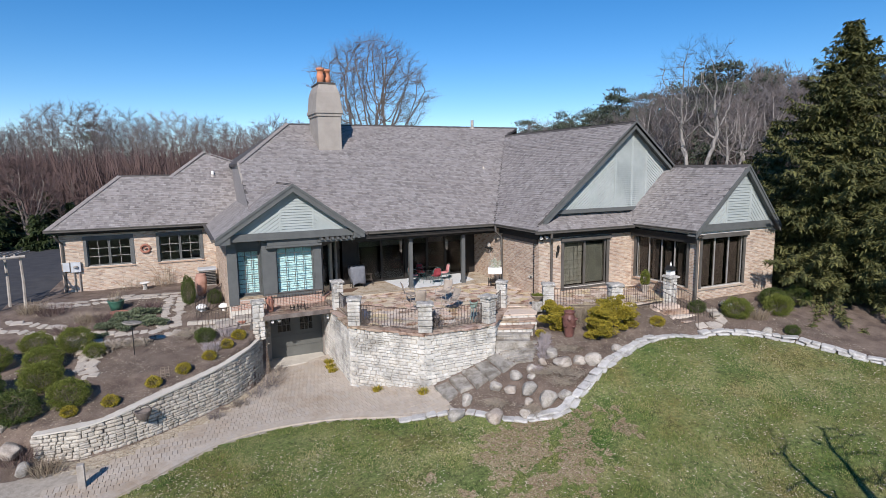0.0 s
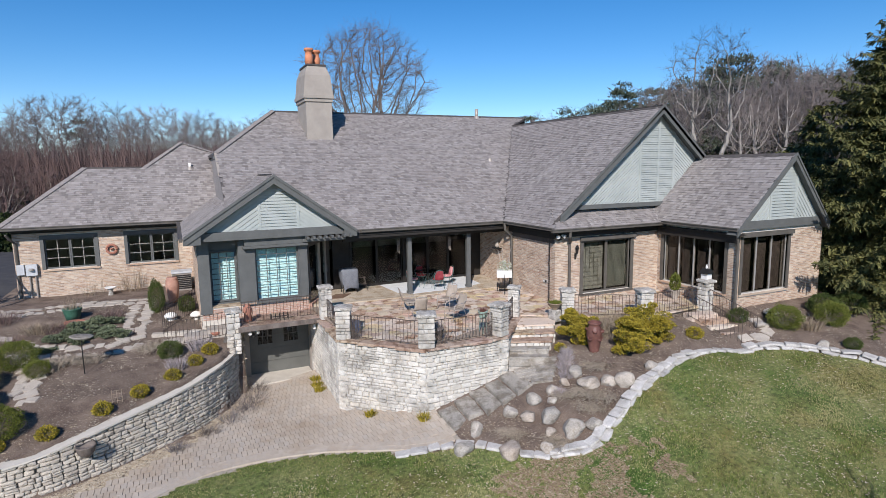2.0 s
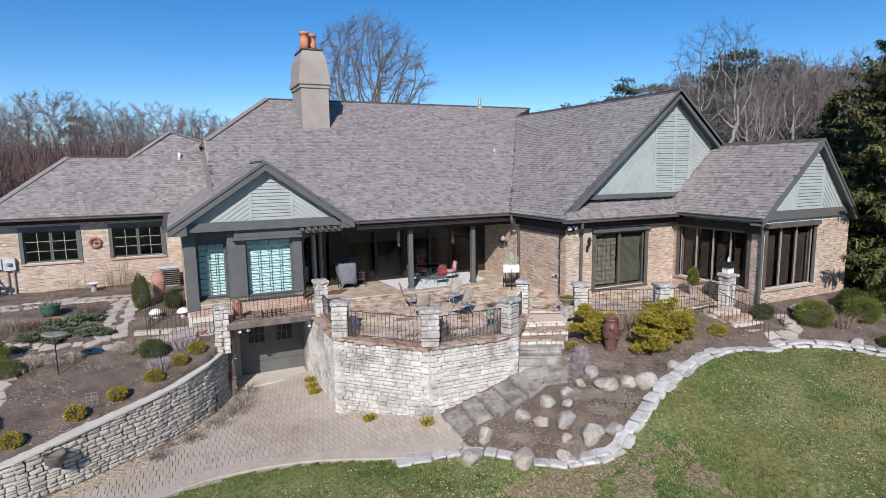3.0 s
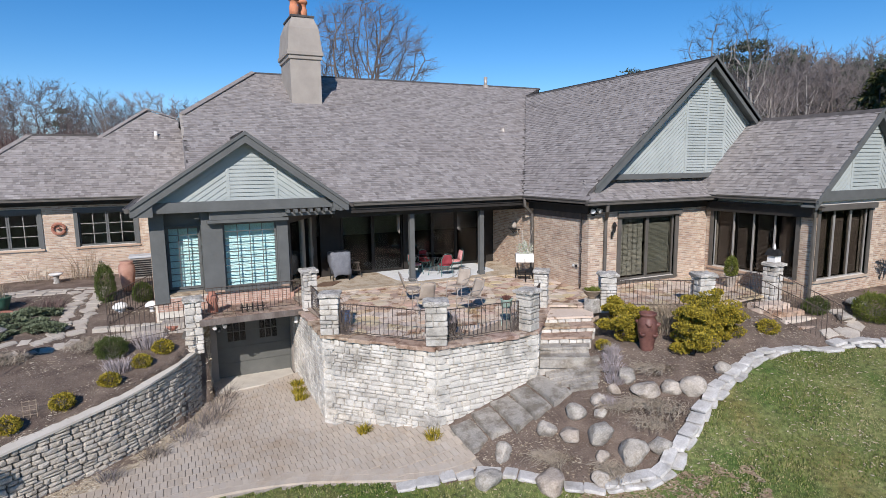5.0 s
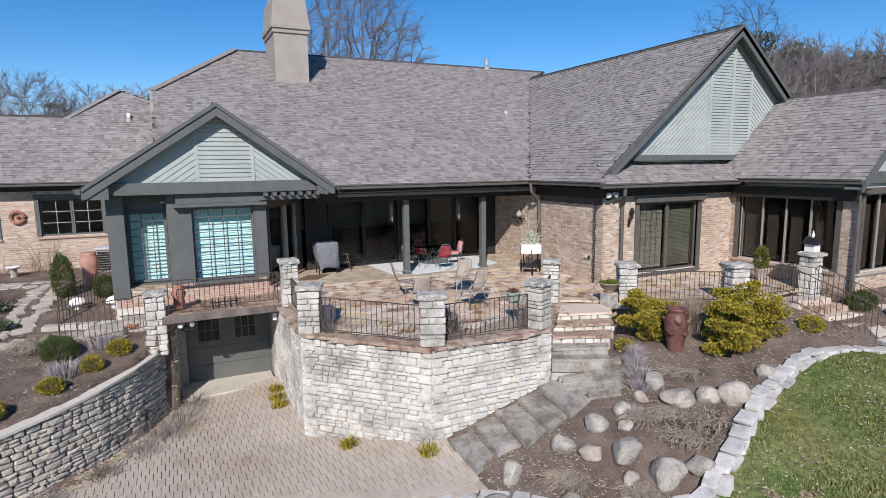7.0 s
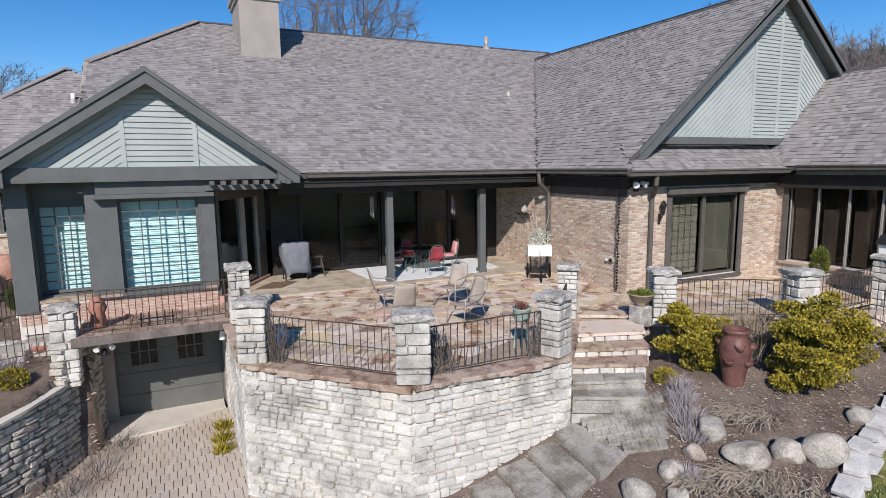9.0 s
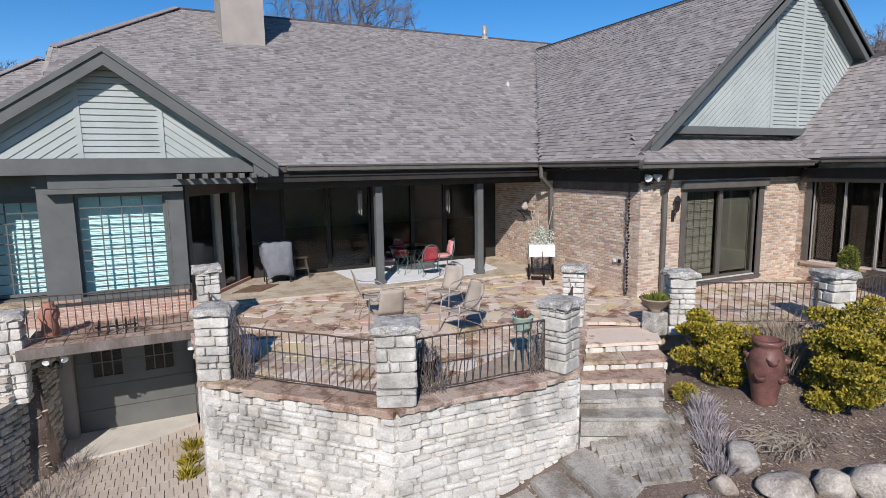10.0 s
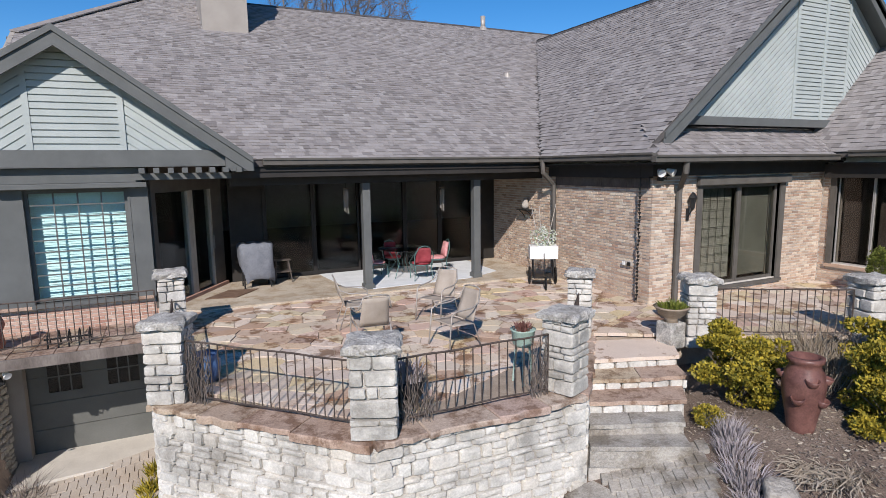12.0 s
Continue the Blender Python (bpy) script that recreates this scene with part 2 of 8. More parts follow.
GREY_TWIG = surface("grey_twig", (0.15, 0.135, 0.135), (0.23, 0.21, 0.21), 0.6, 20, 0.95, 0.0)


def leafy(name, tones, rough=0.6):
    m = surface(name, tones[0], tones[-1], 1.3, 25, rough, 0.0, vary=0.25, tones=tones, grain=0.2)
    m.node_tree.nodes["Principled BSDF"].inputs["Specular IOR Level"].default_value = 0.25
    return m


SPRUCE = leafy("spruce_needles", [(0.035, 0.046, 0.018), (0.09, 0.1, 0.034), (0.21, 0.2, 0.065), (0.06, 0.072, 0.025), (0.14, 0.132, 0.05)])
PINE = leafy("far_pine_needles", [(0.05, 0.068, 0.046), (0.12, 0.142, 0.095), (0.08, 0.098, 0.068)])
BOX_LEAF = leafy("boxwood_leaves", [(0.0697, 0.0943, 0.0148), (0.164, 0.18, 0.0328), (0.23, 0.238, 0.0492), (0.107, 0.131, 0.023)])
GOLD_LEAF = leafy("golden_leaves", [(0.075, 0.08, 0.014), (0.39, 0.3, 0.032), (0.58, 0.43, 0.045), (0.17, 0.15, 0.022), (0.46, 0.35, 0.038), (0.24, 0.2, 0.026)])
DARK_LEAF = leafy("dark_shrub_leaves", [(0.03, 0.05, 0.013), (0.068, 0.098, 0.024), (0.11, 0.135, 0.032)])
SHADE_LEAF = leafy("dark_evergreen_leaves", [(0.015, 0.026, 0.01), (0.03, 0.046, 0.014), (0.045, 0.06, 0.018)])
GRASS_BLADE = leafy("grass_blades", [(0.065, 0.115, 0.018), (0.13, 0.19, 0.03), (0.21, 0.22, 0.065), (0.09, 0.145, 0.022), (0.32, 0.29, 0.14)])
DRY = leafy("dry_stems", [(0.3, 0.24, 0.17), (0.4, 0.33, 0.24), (0.22, 0.17, 0.12)])
LAVENDER = leafy("lavender_stems", [(0.36, 0.32, 0.33), (0.46, 0.41, 0.44), (0.4, 0.36, 0.36), (0.3, 0.26, 0.24)])
PALE_DRY = leafy("pale_dead_stems", [(0.311, 0.261, 0.195), (0.407, 0.348, 0.271), (0.222, 0.174, 0.125), (0.355, 0.305, 0.25)])


# ---- helpers of this scene ----
def add_box(bm, x0, x1, y0, y1, z0, z1):
    v = [bm.verts.new((x, y, z)) for z in (z0, z1) for y in (y0, y1) for x in (x0, x1)]
    for q in ((0, 2, 3, 1), (4, 5, 7, 6), (0, 1, 5, 4), (2, 6, 7, 3), (0, 4, 6, 2), (1, 3, 7, 5)):
        bm.faces.new([v[i] for i in q])
    return v


def box(x0, x1, y0, y1, z0, z1, bevel=0.0):
    bm = bmesh.new()
    add_box(bm, x0, x1, y0, y1, z0, z1)
    if bevel:
        bmesh.ops.bevel(bm, geom=bm.edges[:], offset=bevel, segments=2, affect="EDGES", profile=0.6)
    return bm


def poly(points, thick=None):
    """A flat polygon, or a slab of it pushed along a vector."""
    bm = bmesh.new()
    low = [bm.verts.new(p) for p in points]
    bm.faces.new(low)
    if thick is not None:
        top = [bm.verts.new(Vector(p) + Vector(thick)) for p in points]
        bm.faces.new(top[::-1])
        for i in range(len(low)):
            j = (i + 1) % len(low)
            bm.faces.new((low[j], low[i], top[i], top[j]))
        bmesh.ops.recalc_face_normals(bm, faces=bm.faces[:])
    return bm


def tube(bm, points, radius, sides=6, end=None):
    """A round bar along points, tapering to the end radius."""
    pts = [Vector(p) for p in points]
    n, rings = len(pts), []
    for i, p in enumerate(pts):
        d = (pts[min(i + 1, n - 1)] - pts[max(i - 1, 0)]).normalized()
        a = d.cross(Vector((0.31, 0.17, 0.93)) if abs(d.z) < 0.95 else Vector((1, 0, 0))).normalized()
        b = d.cross(a)
        r = radius if end is None else radius + (end - radius) * i / max(n - 1, 1)
        rings.append([bm.verts.new(p + r * (math.cos(t) * a + math.sin(t) * b)) for t in (2 * math.pi * k / sides for k in range(sides))])
    for r0, r1 in zip(rings, rings[1:]):
        for k in range(sides):
            bm.faces.new((r0[k], r0[(k + 1) % sides], r1[(k + 1) % sides], r1[k]))
    bm.faces.new(rings[0][::-1])
    bm.faces.new(rings[-1])


def lathe(profile, sides=24, at=(0, 0, 0)):
    bm = bmesh.new()
    rings = [[bm.verts.new((at[0] + r * math.cos(2 * math.pi * k / sides), at[1] + r * math.sin(2 * math.pi * k / sides), at[2] + z)) for k in range(sides)] for r, z in profile]
    for a, b in zip(rings, rings[1:]):
        for k in range(sides):
            bm.faces.new((a[k], a[(k + 1) % sides], b[(k + 1) % sides], b[k]))
    bm.faces.new(rings[0][::-1])
    bm.faces.new(rings[-1])
    return bm


def mesh_of(name, bm, mat, smooth=False):
    me = bpy.data.meshes.new(name)
    bm.to_mesh(me)
    bm.free()
    for m in mat if isinstance(mat, (list, tuple)) else (mat,):
        me.materials.append(m)
    if smooth:
        me.polygons.foreach_set("use_smooth", [True] * len(me.polygons))
    return me


def origin(ob):
    p = Vector(ob.location)
    return p + origin(ob.parent) if ob.parent else p


def part(name, bm, mat, parent, label="", smooth=False, kind=""):
    """Links a bmesh, drawn in world places, as one mesh under a thing or part."""
    o = origin(parent)
    bmesh.ops.translate(bm, verts=bm.verts[:], vec=-o)
    ob = new(name, mesh_of(name, bm, mat, smooth))
    ob.parent = parent
    return tagged(ob, label, kind=kind)


def piece(name, mesh, parent, m):
    """A small piece on shared mesh data, at a world pose."""
    ob = new(name, mesh)
    ob.parent = parent
    ob.matrix_basis = Matrix.Translation(-origin(parent)) @ m
    return ob


def thing(name, at, label, category, group="", kind=""):
    ob = new(name)
    ob.location = at
    ob.empty_display_size = 0.2
    return tagged(ob, label, category, group, kind)


def single(name, bm, mat, label, category, group="", kind="", smooth=False, at=(0, 0, 0)):
    bmesh.ops.translate(bm, verts=bm.verts[:], vec=-Vector(at))
    ob = new(name, mesh_of(name, bm, mat, smooth))
    ob.location = at
    return tagged(ob, label, category, group, kind)


def soup(name, verts, faces, mat, smooth=False):
    me = bpy.data.meshes.new(name)
    me.from_pydata(verts, [], faces)
    for m in mat if isinstance(mat, (list, tuple)) else (mat,):
        me.materials.append(m)
    if smooth:
        me.polygons.foreach_set("use_smooth", [True] * len(me.polygons))
    return me


def lerp(a, b, t):
    return a + (b - a) * t


def along(xs, ys, x):
    return float(np.interp(x, xs, ys))


def smooth_step(a, b, x):
    t = min(1.0, max(0.0, (x - a) / (b - a)))
    return t * t * (3 - 2 * t)


# ---- ground ----
WALL_X, WALL_Y = [-20, -14.5, -12.8, -11.2, -9.0, -7.9, -7.35], [20.6, 20.45, 20.3, 21.0, 22.45, 23.6, 24.7]
EDGE = [(-3.9, 17.6), (-2.1, 17.0), (-0.6, 15.55), (0.3, 14.98), (1.0, 14.82), (1.8, 15.15), (2.67, 15.45), (3.4, 15.8), (4.8, 16.15), (6.0, 16.4), (7.6, 16.45), (9.0, 16.1), (9.9, 15.5), (11.1, 14.15), (11.85, 12.5), (12.5, 11.3), (13.8, 9.6)]
LOW = np.array([(-5.5, 25, -2.7), (-6, 20.5, -2.75), (-11, 18.5, -2.85), (-16, 18.3, -3.0), (-4, 18, -2.62), (-2.3, 18.2, -2.4), (-4.6, 21, -2.68), (1, 18.6, -1.38), (2.4, 18.6, -0.92), (-0.6, 18.2, -1.9),
                (-0.5, 14.9, -2.55), (1.2, 14.3, -2.2), (2.6, 15.5, -1.6), (4.9, 16, -1.15), (3.4, 17.8, -0.78), (8.5, 16.3, -1.05), (10.5, 14.6, -1.05), (4.4, 13.8, -1.8),
                (1.3, 13, -2.4), (11, 17.6, -0.25), (16, 17, -0.25), (-3.8, 13.6, -3.0), (5.8, 8.8, -2.5), (-10, 8, -3.3), (6.8, 18, -0.45), (20, 12, -1.0), (0, -6, -3.4)])


def _linear_fit():
    d = np.hypot(LOW[:, None, 0] - LOW[None, :, 0], LOW[:, None, 1] - LOW[None, :, 1])
    n = len(LOW)
    a = np.zeros((n + 1, n + 1))
    a[:n, :n] = -d - 0.3 * np.eye(n)
    a[:n, n] = a[n, :n] = 1
    return np.linalg.solve(a, np.r_[LOW[:, 2], 0])


LOW_W = _linear_fit()


def low_ground(x, y):
    z = float(-np.hypot(LOW[:, 0] - x, LOW[:, 1] - y) @ LOW_W[:-1] + LOW_W[-1])
    far = smooth_step(14, 45, math.hypot(x, y - 16))
    return lerp(z, -2.2 if y < 16 else -0.6, far)


def upper_ground(x, y):
    z = along([19.5, 21, 22.5, 25.5, 30, 34], [-2.0, -1.62, -1.2, -0.66, -0.12, -0.06], y)
    return z - 0.25 * smooth_step(-12, -16, x) * smooth_step(31, 27, y)


def ground_z(x, y):
    if x < -7.0:
        w = along(WALL_X, WALL_Y, x)
        if y > 60:
            return -0.06
        soft = lerp(0.1, 1.6, smooth_step(-14.2, -16, x))
        t = smooth_step(w - soft, w + soft, y)
        z = lerp(low_ground(x, min(y, w + 1)), upper_ground(x, max(y, w - 1)), t)
    elif x < -4.2 and y > 19.5:
        z = min(low_ground(x, min(y, 26)), -2.6) - 0.2 * smooth_step(24.2, 24.9, y)
    else:
        z = low_ground(x, y)
    if 18 < y < 60 and -15.5 < x < 15.3 and not (x < -7.2 and y < 33.6) and not (x > 4.5 and y < 18.0):
        inside = (y > 26.2 and x > -8.4) or (x < -8.4) or (x > 10.5 and y > 18.3) or (x > 4.9 and y > 22.3)
        if inside:
            z = min(z, -0.5)
    if x > -4.6 and y > 19 and y < 27 and x < 10.3:
        z = min(z, -0.45) if y > 20.5 else z
    return z


def north_of_edge(x, y):
    """Whether a place lies on the planted side of the stone border."""
    inside = False
    ring = EDGE + [(40, 9), (40, 26), (-3.9, 26)]
    for (x0, y0), (x1, y1) in zip(ring, ring[1:] + ring[:1]):
        if (y0 > y) != (y1 > y) and x < (x1 - x0) * (y - y0) / (y1 - y0) + x0:
            inside = not inside
    return inside


DRIVE_S = [(-16, 16.2), (-13.6, 16.7), (-11.6, 17.6), (-9.3, 19.1), (-7.5, 19.35), (-5.6, 18.9), (-3.9, 17.9), (-2.9, 17.45), (-2.0, 17.3)]


def drive_south(x):
    return along([p[0] for p in DRIVE_S], [p[1] for p in DRIVE_S], x)


def zone(x, y):
    """0 lawn, 1 mulch, 2 asphalt, 3 far earth, 4 the sand bed of the drive."""
    if math.hypot(x, y - 18) > 48:
        return 3
    if (x < -16.3 and y > 32.2) or (x < -17.5 and y > 30.5):
        return 2
    if x < -4.2:
        w = along(WALL_X, WALL_Y, x)
        if y > w:
            return 1
        if y > drive_south(x) - 0.05:
            return 4 if y < w - 0.9 or x > -7 else 1
        return 1 if x < -12.9 and y > 15.6 else 0
    if x < -2.0 and drive_south(x) - 0.05 < y < 21.4:
        return 4
    if north_of_edge(x, y):
        return 1
    return 0


def graded(lo, hi, a, b, step):
    out, s = [], step
    v = a
    while v < b:
        out.append(v)
        v += step
    right, left = [b], [a]
    while right[-1] < hi:
        s *= 1.25
        right.append(right[-1] + s)
    s = step
    while left[-1] > lo:
        s *= 1.25
        left.append(left[-1] - s)
    return left[:0:-1] + out + right


def build_ground():
    xs, ys = graded(-900, 900, -17.5, 14, 0.14), graded(-700, 1100, 9.5, 30, 0.14)
    verts = []
    for y in ys:
        for x in xs:
            z = ground_z(x, y)
            if abs(x) < 40 and -10 < y < 60:
                z += 0.035 * noise.noise((x * 0.9, y * 0.9, 0)) + 0.02 * noise.noise((x * 4, y * 4, 3))
            verts.append((x, y, z))
    n, faces, mats = len(xs), [], []
    for j in range(len(ys) - 1):
        for i in range(n - 1):
            faces.append((j * n + i, j * n + i + 1, (j + 1) * n + i + 1, (j + 1) * n + i))
            mats.append(zone((xs[i] + xs[i + 1]) / 2, (ys[j] + ys[j + 1]) / 2))
    me = soup("ground", verts, faces, (GRASS, MULCH, ASPHALT, FAR_EARTH, PAVER_JOINT), True)
    me.polygons.foreach_set("material_index", mats)
    return tagged(new("ground", me), "early spring lawn with dark mulch beds round the house", "ground", kind="structure")


build_ground()


# ---- house ----
house = thing("house", (0, 28, 0), "tan brick ranch house with grey shingle roofs and pale gables", "house")


def wall_boxes(bm, axis, face, thick, a0, a1, z0, z1, holes):
    """A wall slab along x or y with openings (a0, a1, z0, z1) cut through it."""
    cuts = sorted({a0, a1, *(h[0] for h in holes), *(h[1] for h in holes)})
    for a, b in zip(cuts, cuts[1:]):
        rows = [(z0, z1)]
        for h in holes:
            if h[0] < b - 1e-6 and h[1] > a + 1e-6:
                rows = [(z0, h[2]), (h[3], z1)]
        for lo, hi in rows:
            if hi - lo > 1e-4:
                f0, f1 = min(face, face + thick), max(face, face + thick)
                if axis == "x":
                    add_box(bm, a, b, f0, f1, lo, hi)
                else:
                    add_box(bm, f0, f1, a, b, lo, hi)


def wall(name, axis, face, thick, a0, a1, z0, z1, holes=(), mat=None, label=""):
    bm = bmesh.new()
    wall_boxes(bm, axis, face, thick, a0, a1, z0, z1, holes)
    bmesh.ops.remove_doubles(bm, verts=bm.verts[:], dist=0.0005)
    return part(name, bm, mat or MORTAR, house, label)


W1, W2 = (-14.37, -12.43, 1.17, 2.52), (-11.12, -9.15, 1.17, 2.52)
SLIDER = (6.2, 8.75, 0.1, 2.3)
SIDE_WIN, FRONT_WIN = (18.65, 21.75, 0.35, 2.5), (10.62, 13.25, 0.38, 2.58)
wall("wall", "x", 33.45, 0.25, -15.5, -8.4, -0.5, 3.08, (W1, W2))
wall("wall", "y", -15.5, 0.25, 33.7, 42, -0.5, 3.08)
wall("wall", "y", -8.4, 0.25, 26.0, 33.45, -0.6, 3.0)
wall("wall", "y", 4.8, 0.25, 22.1, 28.4, -0.4, 2.92)
wall("wall", "x", 22.1, 0.25, 5.05, 10.35, -0.4, 2.92, (SLIDER,))
wall("wall", "y", 10.35, 0.25, 18.1, 22.1, -0.6, 2.92, (SIDE_WIN,))
wall("wall", "x", 18.1, 0.25, 10.6, 15.4, -0.6, 3.0, (FRONT_WIN,))
wall("wall", "y", 15.15, 0.25, 18.35, 42, -0.6, 3.0)
wall("wall", "x", 41.75, 0.25, -15.25, 15.15, -0.6, 3.0)
BACK_HOLES = ((-1.9, 0.6, 0.02, 2.45), (0.85, 4.1, 0.02, 2.45))
wall("wall", "x", 28.4, 0.2, -2.75, 4.8, -0.2, 2.9, BACK_HOLES, PORCH_SHADE_PAINT)
part("floor", box(-8.1, 15.1, 28.75, 41.7, -0.15, -0.05), ROOM_GLOOM, house)
part("floor", box(-15.3, -8.12, 33.6, 41.8, -0.15, -0.05), ROOM_GLOOM, house)
part("floor", box(5.1, 15.1, 22.4, 28.6, -0.15, -0.05), ROOM_GLOOM, house)
part("floor", box(10.65, 15.1, 18.4, 22.3, -0.15, -0.05), ROOM_GLOOM, house)
part("ceiling", box(-8.1, 15.1, 28.75, 41.7, 2.93, 2.96), ROOM_GLOOM, house)
part("ceiling", box(-15.3, -8.12, 33.6, 41.8, 2.93, 2.96), ROOM_GLOOM, house)
part("ceiling", box(4.5, 15.1, 22.2, 28.6, 2.93, 2.96), ROOM_GLOOM, house)
part("ceiling", box(10.5, 15.1, 18.3, 22.1, 2.93, 2.96), ROOM_GLOOM, house)


# roof planes: outline points on each plane, ordered round it
ROOF_T = 0.14


def slope_z(plane, x, y):
    x0, y0, z0, sx, sy = plane
    return z0 + sx * (x - x0) + sy * (y - y0)


P_MAIN = (0, 25.45, 3.0, 0, 0.558)
P_SG_L, P_SG_R = (-5.61, 0, 5.2, 0.677, 0), (-5.61, 0, 5.2, -0.711, 0)
P_LEFT = (0, 32.9, 3.12, 0, 0.8)
P_LHIP = (-15.9, 0, 3.12, 0.845, 0)
P_WING_L, P_WING_R = (10.3, 0, 7.9, 0.83, 0), (10.3, 0, 7.9, -0.83, 0)
P_SKIRT = (0, 21.62, 2.95, 0, 0.6)
P_R_L, P_R_R = (12.92, 0, 5.76, 0.93, 0), (12.92, 0, 5.76, -1.2, 0)
P_MHIP = (-4.0, 0, 8.5, 0.72, 0)
P_BACK = (0, 45.15, 3.0, 0, -0.558)
ROOFS = [
    ("main_slope", P_MAIN, [(-2.55, 25.45), (4.4, 25.45), (10.3, 34.23), (11.9, 35.3), (-4.0, 35.3), (-7.2, 31.2), (-7.2, 27.46), (-5.61, 29.39)]),
    ("gable_slope", P_SG_L, [(-8.82, 25.28), (-5.61, 25.28), (-5.61, 29.39), (-7.2, 27.46), (-7.2, 34.36), (-8.82, 33.0)]),
    ("gable_slope", P_SG_R, [(-5.61, 25.28), (-2.53, 25.28), (-2.53, 25.45), (-5.61, 29.39)]),
    ("wing_slope", P_LEFT, [(-15.9, 32.9), (-8.6, 32.9), (-6.9, 34.28), (-6.9, 36.9), (-8.5, 37.6), (-10.3, 36.02), (-12.9, 36.02)]),
    ("wing_slope", P_WING_L, [(4.4, 21.62), (4.62, 22.0), (10.3, 22.0), (10.3, 34.23), (4.4, 25.45)]),
    ("wing_slope", P_WING_R, [(10.3, 22.0), (16.2, 22.0), (16.2, 30.0), (10.3, 34.23)]),
    ("skirt_slope", P_SKIRT, [(4.4, 21.62), (11.2, 21.62), (11.2, 22.75), (5.06, 22.75)]),
    ("end_slope", P_R_L, [(9.98, 17.78), (12.92, 17.78), (12.92, 22.57), (9.98, 22.57)]),
    ("end_slope", P_R_R, [(12.92, 17.78), (15.3, 17.78), (15.3, 30.0), (12.92, 30.0)]),
    ("hip_slope", P_MHIP, [(-7.2, 31.2), (-4.0, 35.3), (-7.2, 39.4)]),
    ("hip_slope", P_LHIP, [(-15.9, 32.9), (-12.95, 36.02), (-15.9, 39.2)]),
    ("back_slope", P_BACK, [(-4.0, 35.3), (11.9, 35.3), (16.5, 43.0), (-7.2, 43.0), (-7.2, 39.4)]),
    ("back_slope", (0, 39.14, 3.12, 0, -0.8), [(-15.9, 39.14), (-12.9, 36.02), (-10.3, 36.02), (-7.0, 39.14)]),
]
for nm, pl, outline in ROOFS:
    base = [(x, y, slope_z(pl, x, y) - 0.02) for x, y in outline]
    part(nm, poly(base, (0, 0, -ROOF_T)), RIDGE_CAP, house, "")

# gable walls and boarding
def clip(pts, a, b, c):
    """Keeps the side a*x + b*z <= c of a polygon."""
    out = []
    for i, p in enumerate(pts):
        q = pts[(i + 1) % len(pts)]
        dp, dq = a * p[0] + b * p[1] - c, a * q[0] + b * q[1] - c
        if dp <= 0:
            out.append(p)
        if dp * dq < 0:
            t = dp / (dp - dq)
            out.append((lerp(p[0], q[0], t), lerp(p[1], q[1], t)))
    return out


def gable(name, y, left, apex, right, base_z, x0, x1, board=0.12, split=()):
    """A boarded gable: laid boards between x0 and x1, boards along the rakes at both sides."""
    (lx, lz), (ax, az), (rx, rz) = left, apex, right
    tri = [(lx, lz), (rx, rz), (ax, az)]
    tri = clip(tri, 0, -1, -base_z)
    g = part(name, poly([(x, y + 0.03, z) for x, z in tri], (0, 0.12, 0)), SIDING, house, "pale grey-green boarded gable")
    def put(pts, dy=0.0):
        if len(pts) >= 3:
            part("board", poly([(x, y - dy, z) for x, z in pts], (0, 0.03 + dy, 0)), SIDING, g)
    n = int((az - base_z) / board) + 1
    mid = clip(clip(tri, -1, 0, -x0), 1, 0, x1)
    for i in range(n):
        z = base_z + i * board
        put(clip(clip(mid, 0, -1, -z), 0, 1, z + board - 0.022), 0.012)
    for xa in (x0 - 0.1, x1, *split):
        put(clip(clip(tri, -1, 0, -xa), 1, 0, xa + 0.1), 0.025)
    for side, (sx, sz), lim in ((-1, left, x0 - 0.1), (1, right, x1 + 0.1)):
        d = Vector((ax - sx, az - sz)).normalized()
        nx, nz = (-d.y, d.x) if side < 0 else (d.y, -d.x)
        if nz < 0:
            nx, nz = -nx, -nz
        top = nx * ax + nz * az
        part_area = clip(tri, side * -1.0, 0, side * -lim) if side > 0 else clip(tri, 1, 0, lim)
        for i in range(40):
            hi = top - i * board * 1.15
            put(clip(clip(part_area, nx, nz, hi), -nx, -nz, -(hi - board * 1.15 + 0.02)))
    return g


gable("gable", 25.62, (-8.45, 3.05), (-5.61, 4.99), (-2.76, 2.95), 3.17, -6.1, -4.77)
gable("gable", 22.4, (4.9, 3.2), (10.3, 7.73), (15.6, 3.3), 3.78, 9.5, 11.35, 0.1, (10.45,))
gable("gable", 18.02, (10.1, 3.05), (12.92, 5.58), (15.1, 3.05), 3.22, 12.0, 13.4)


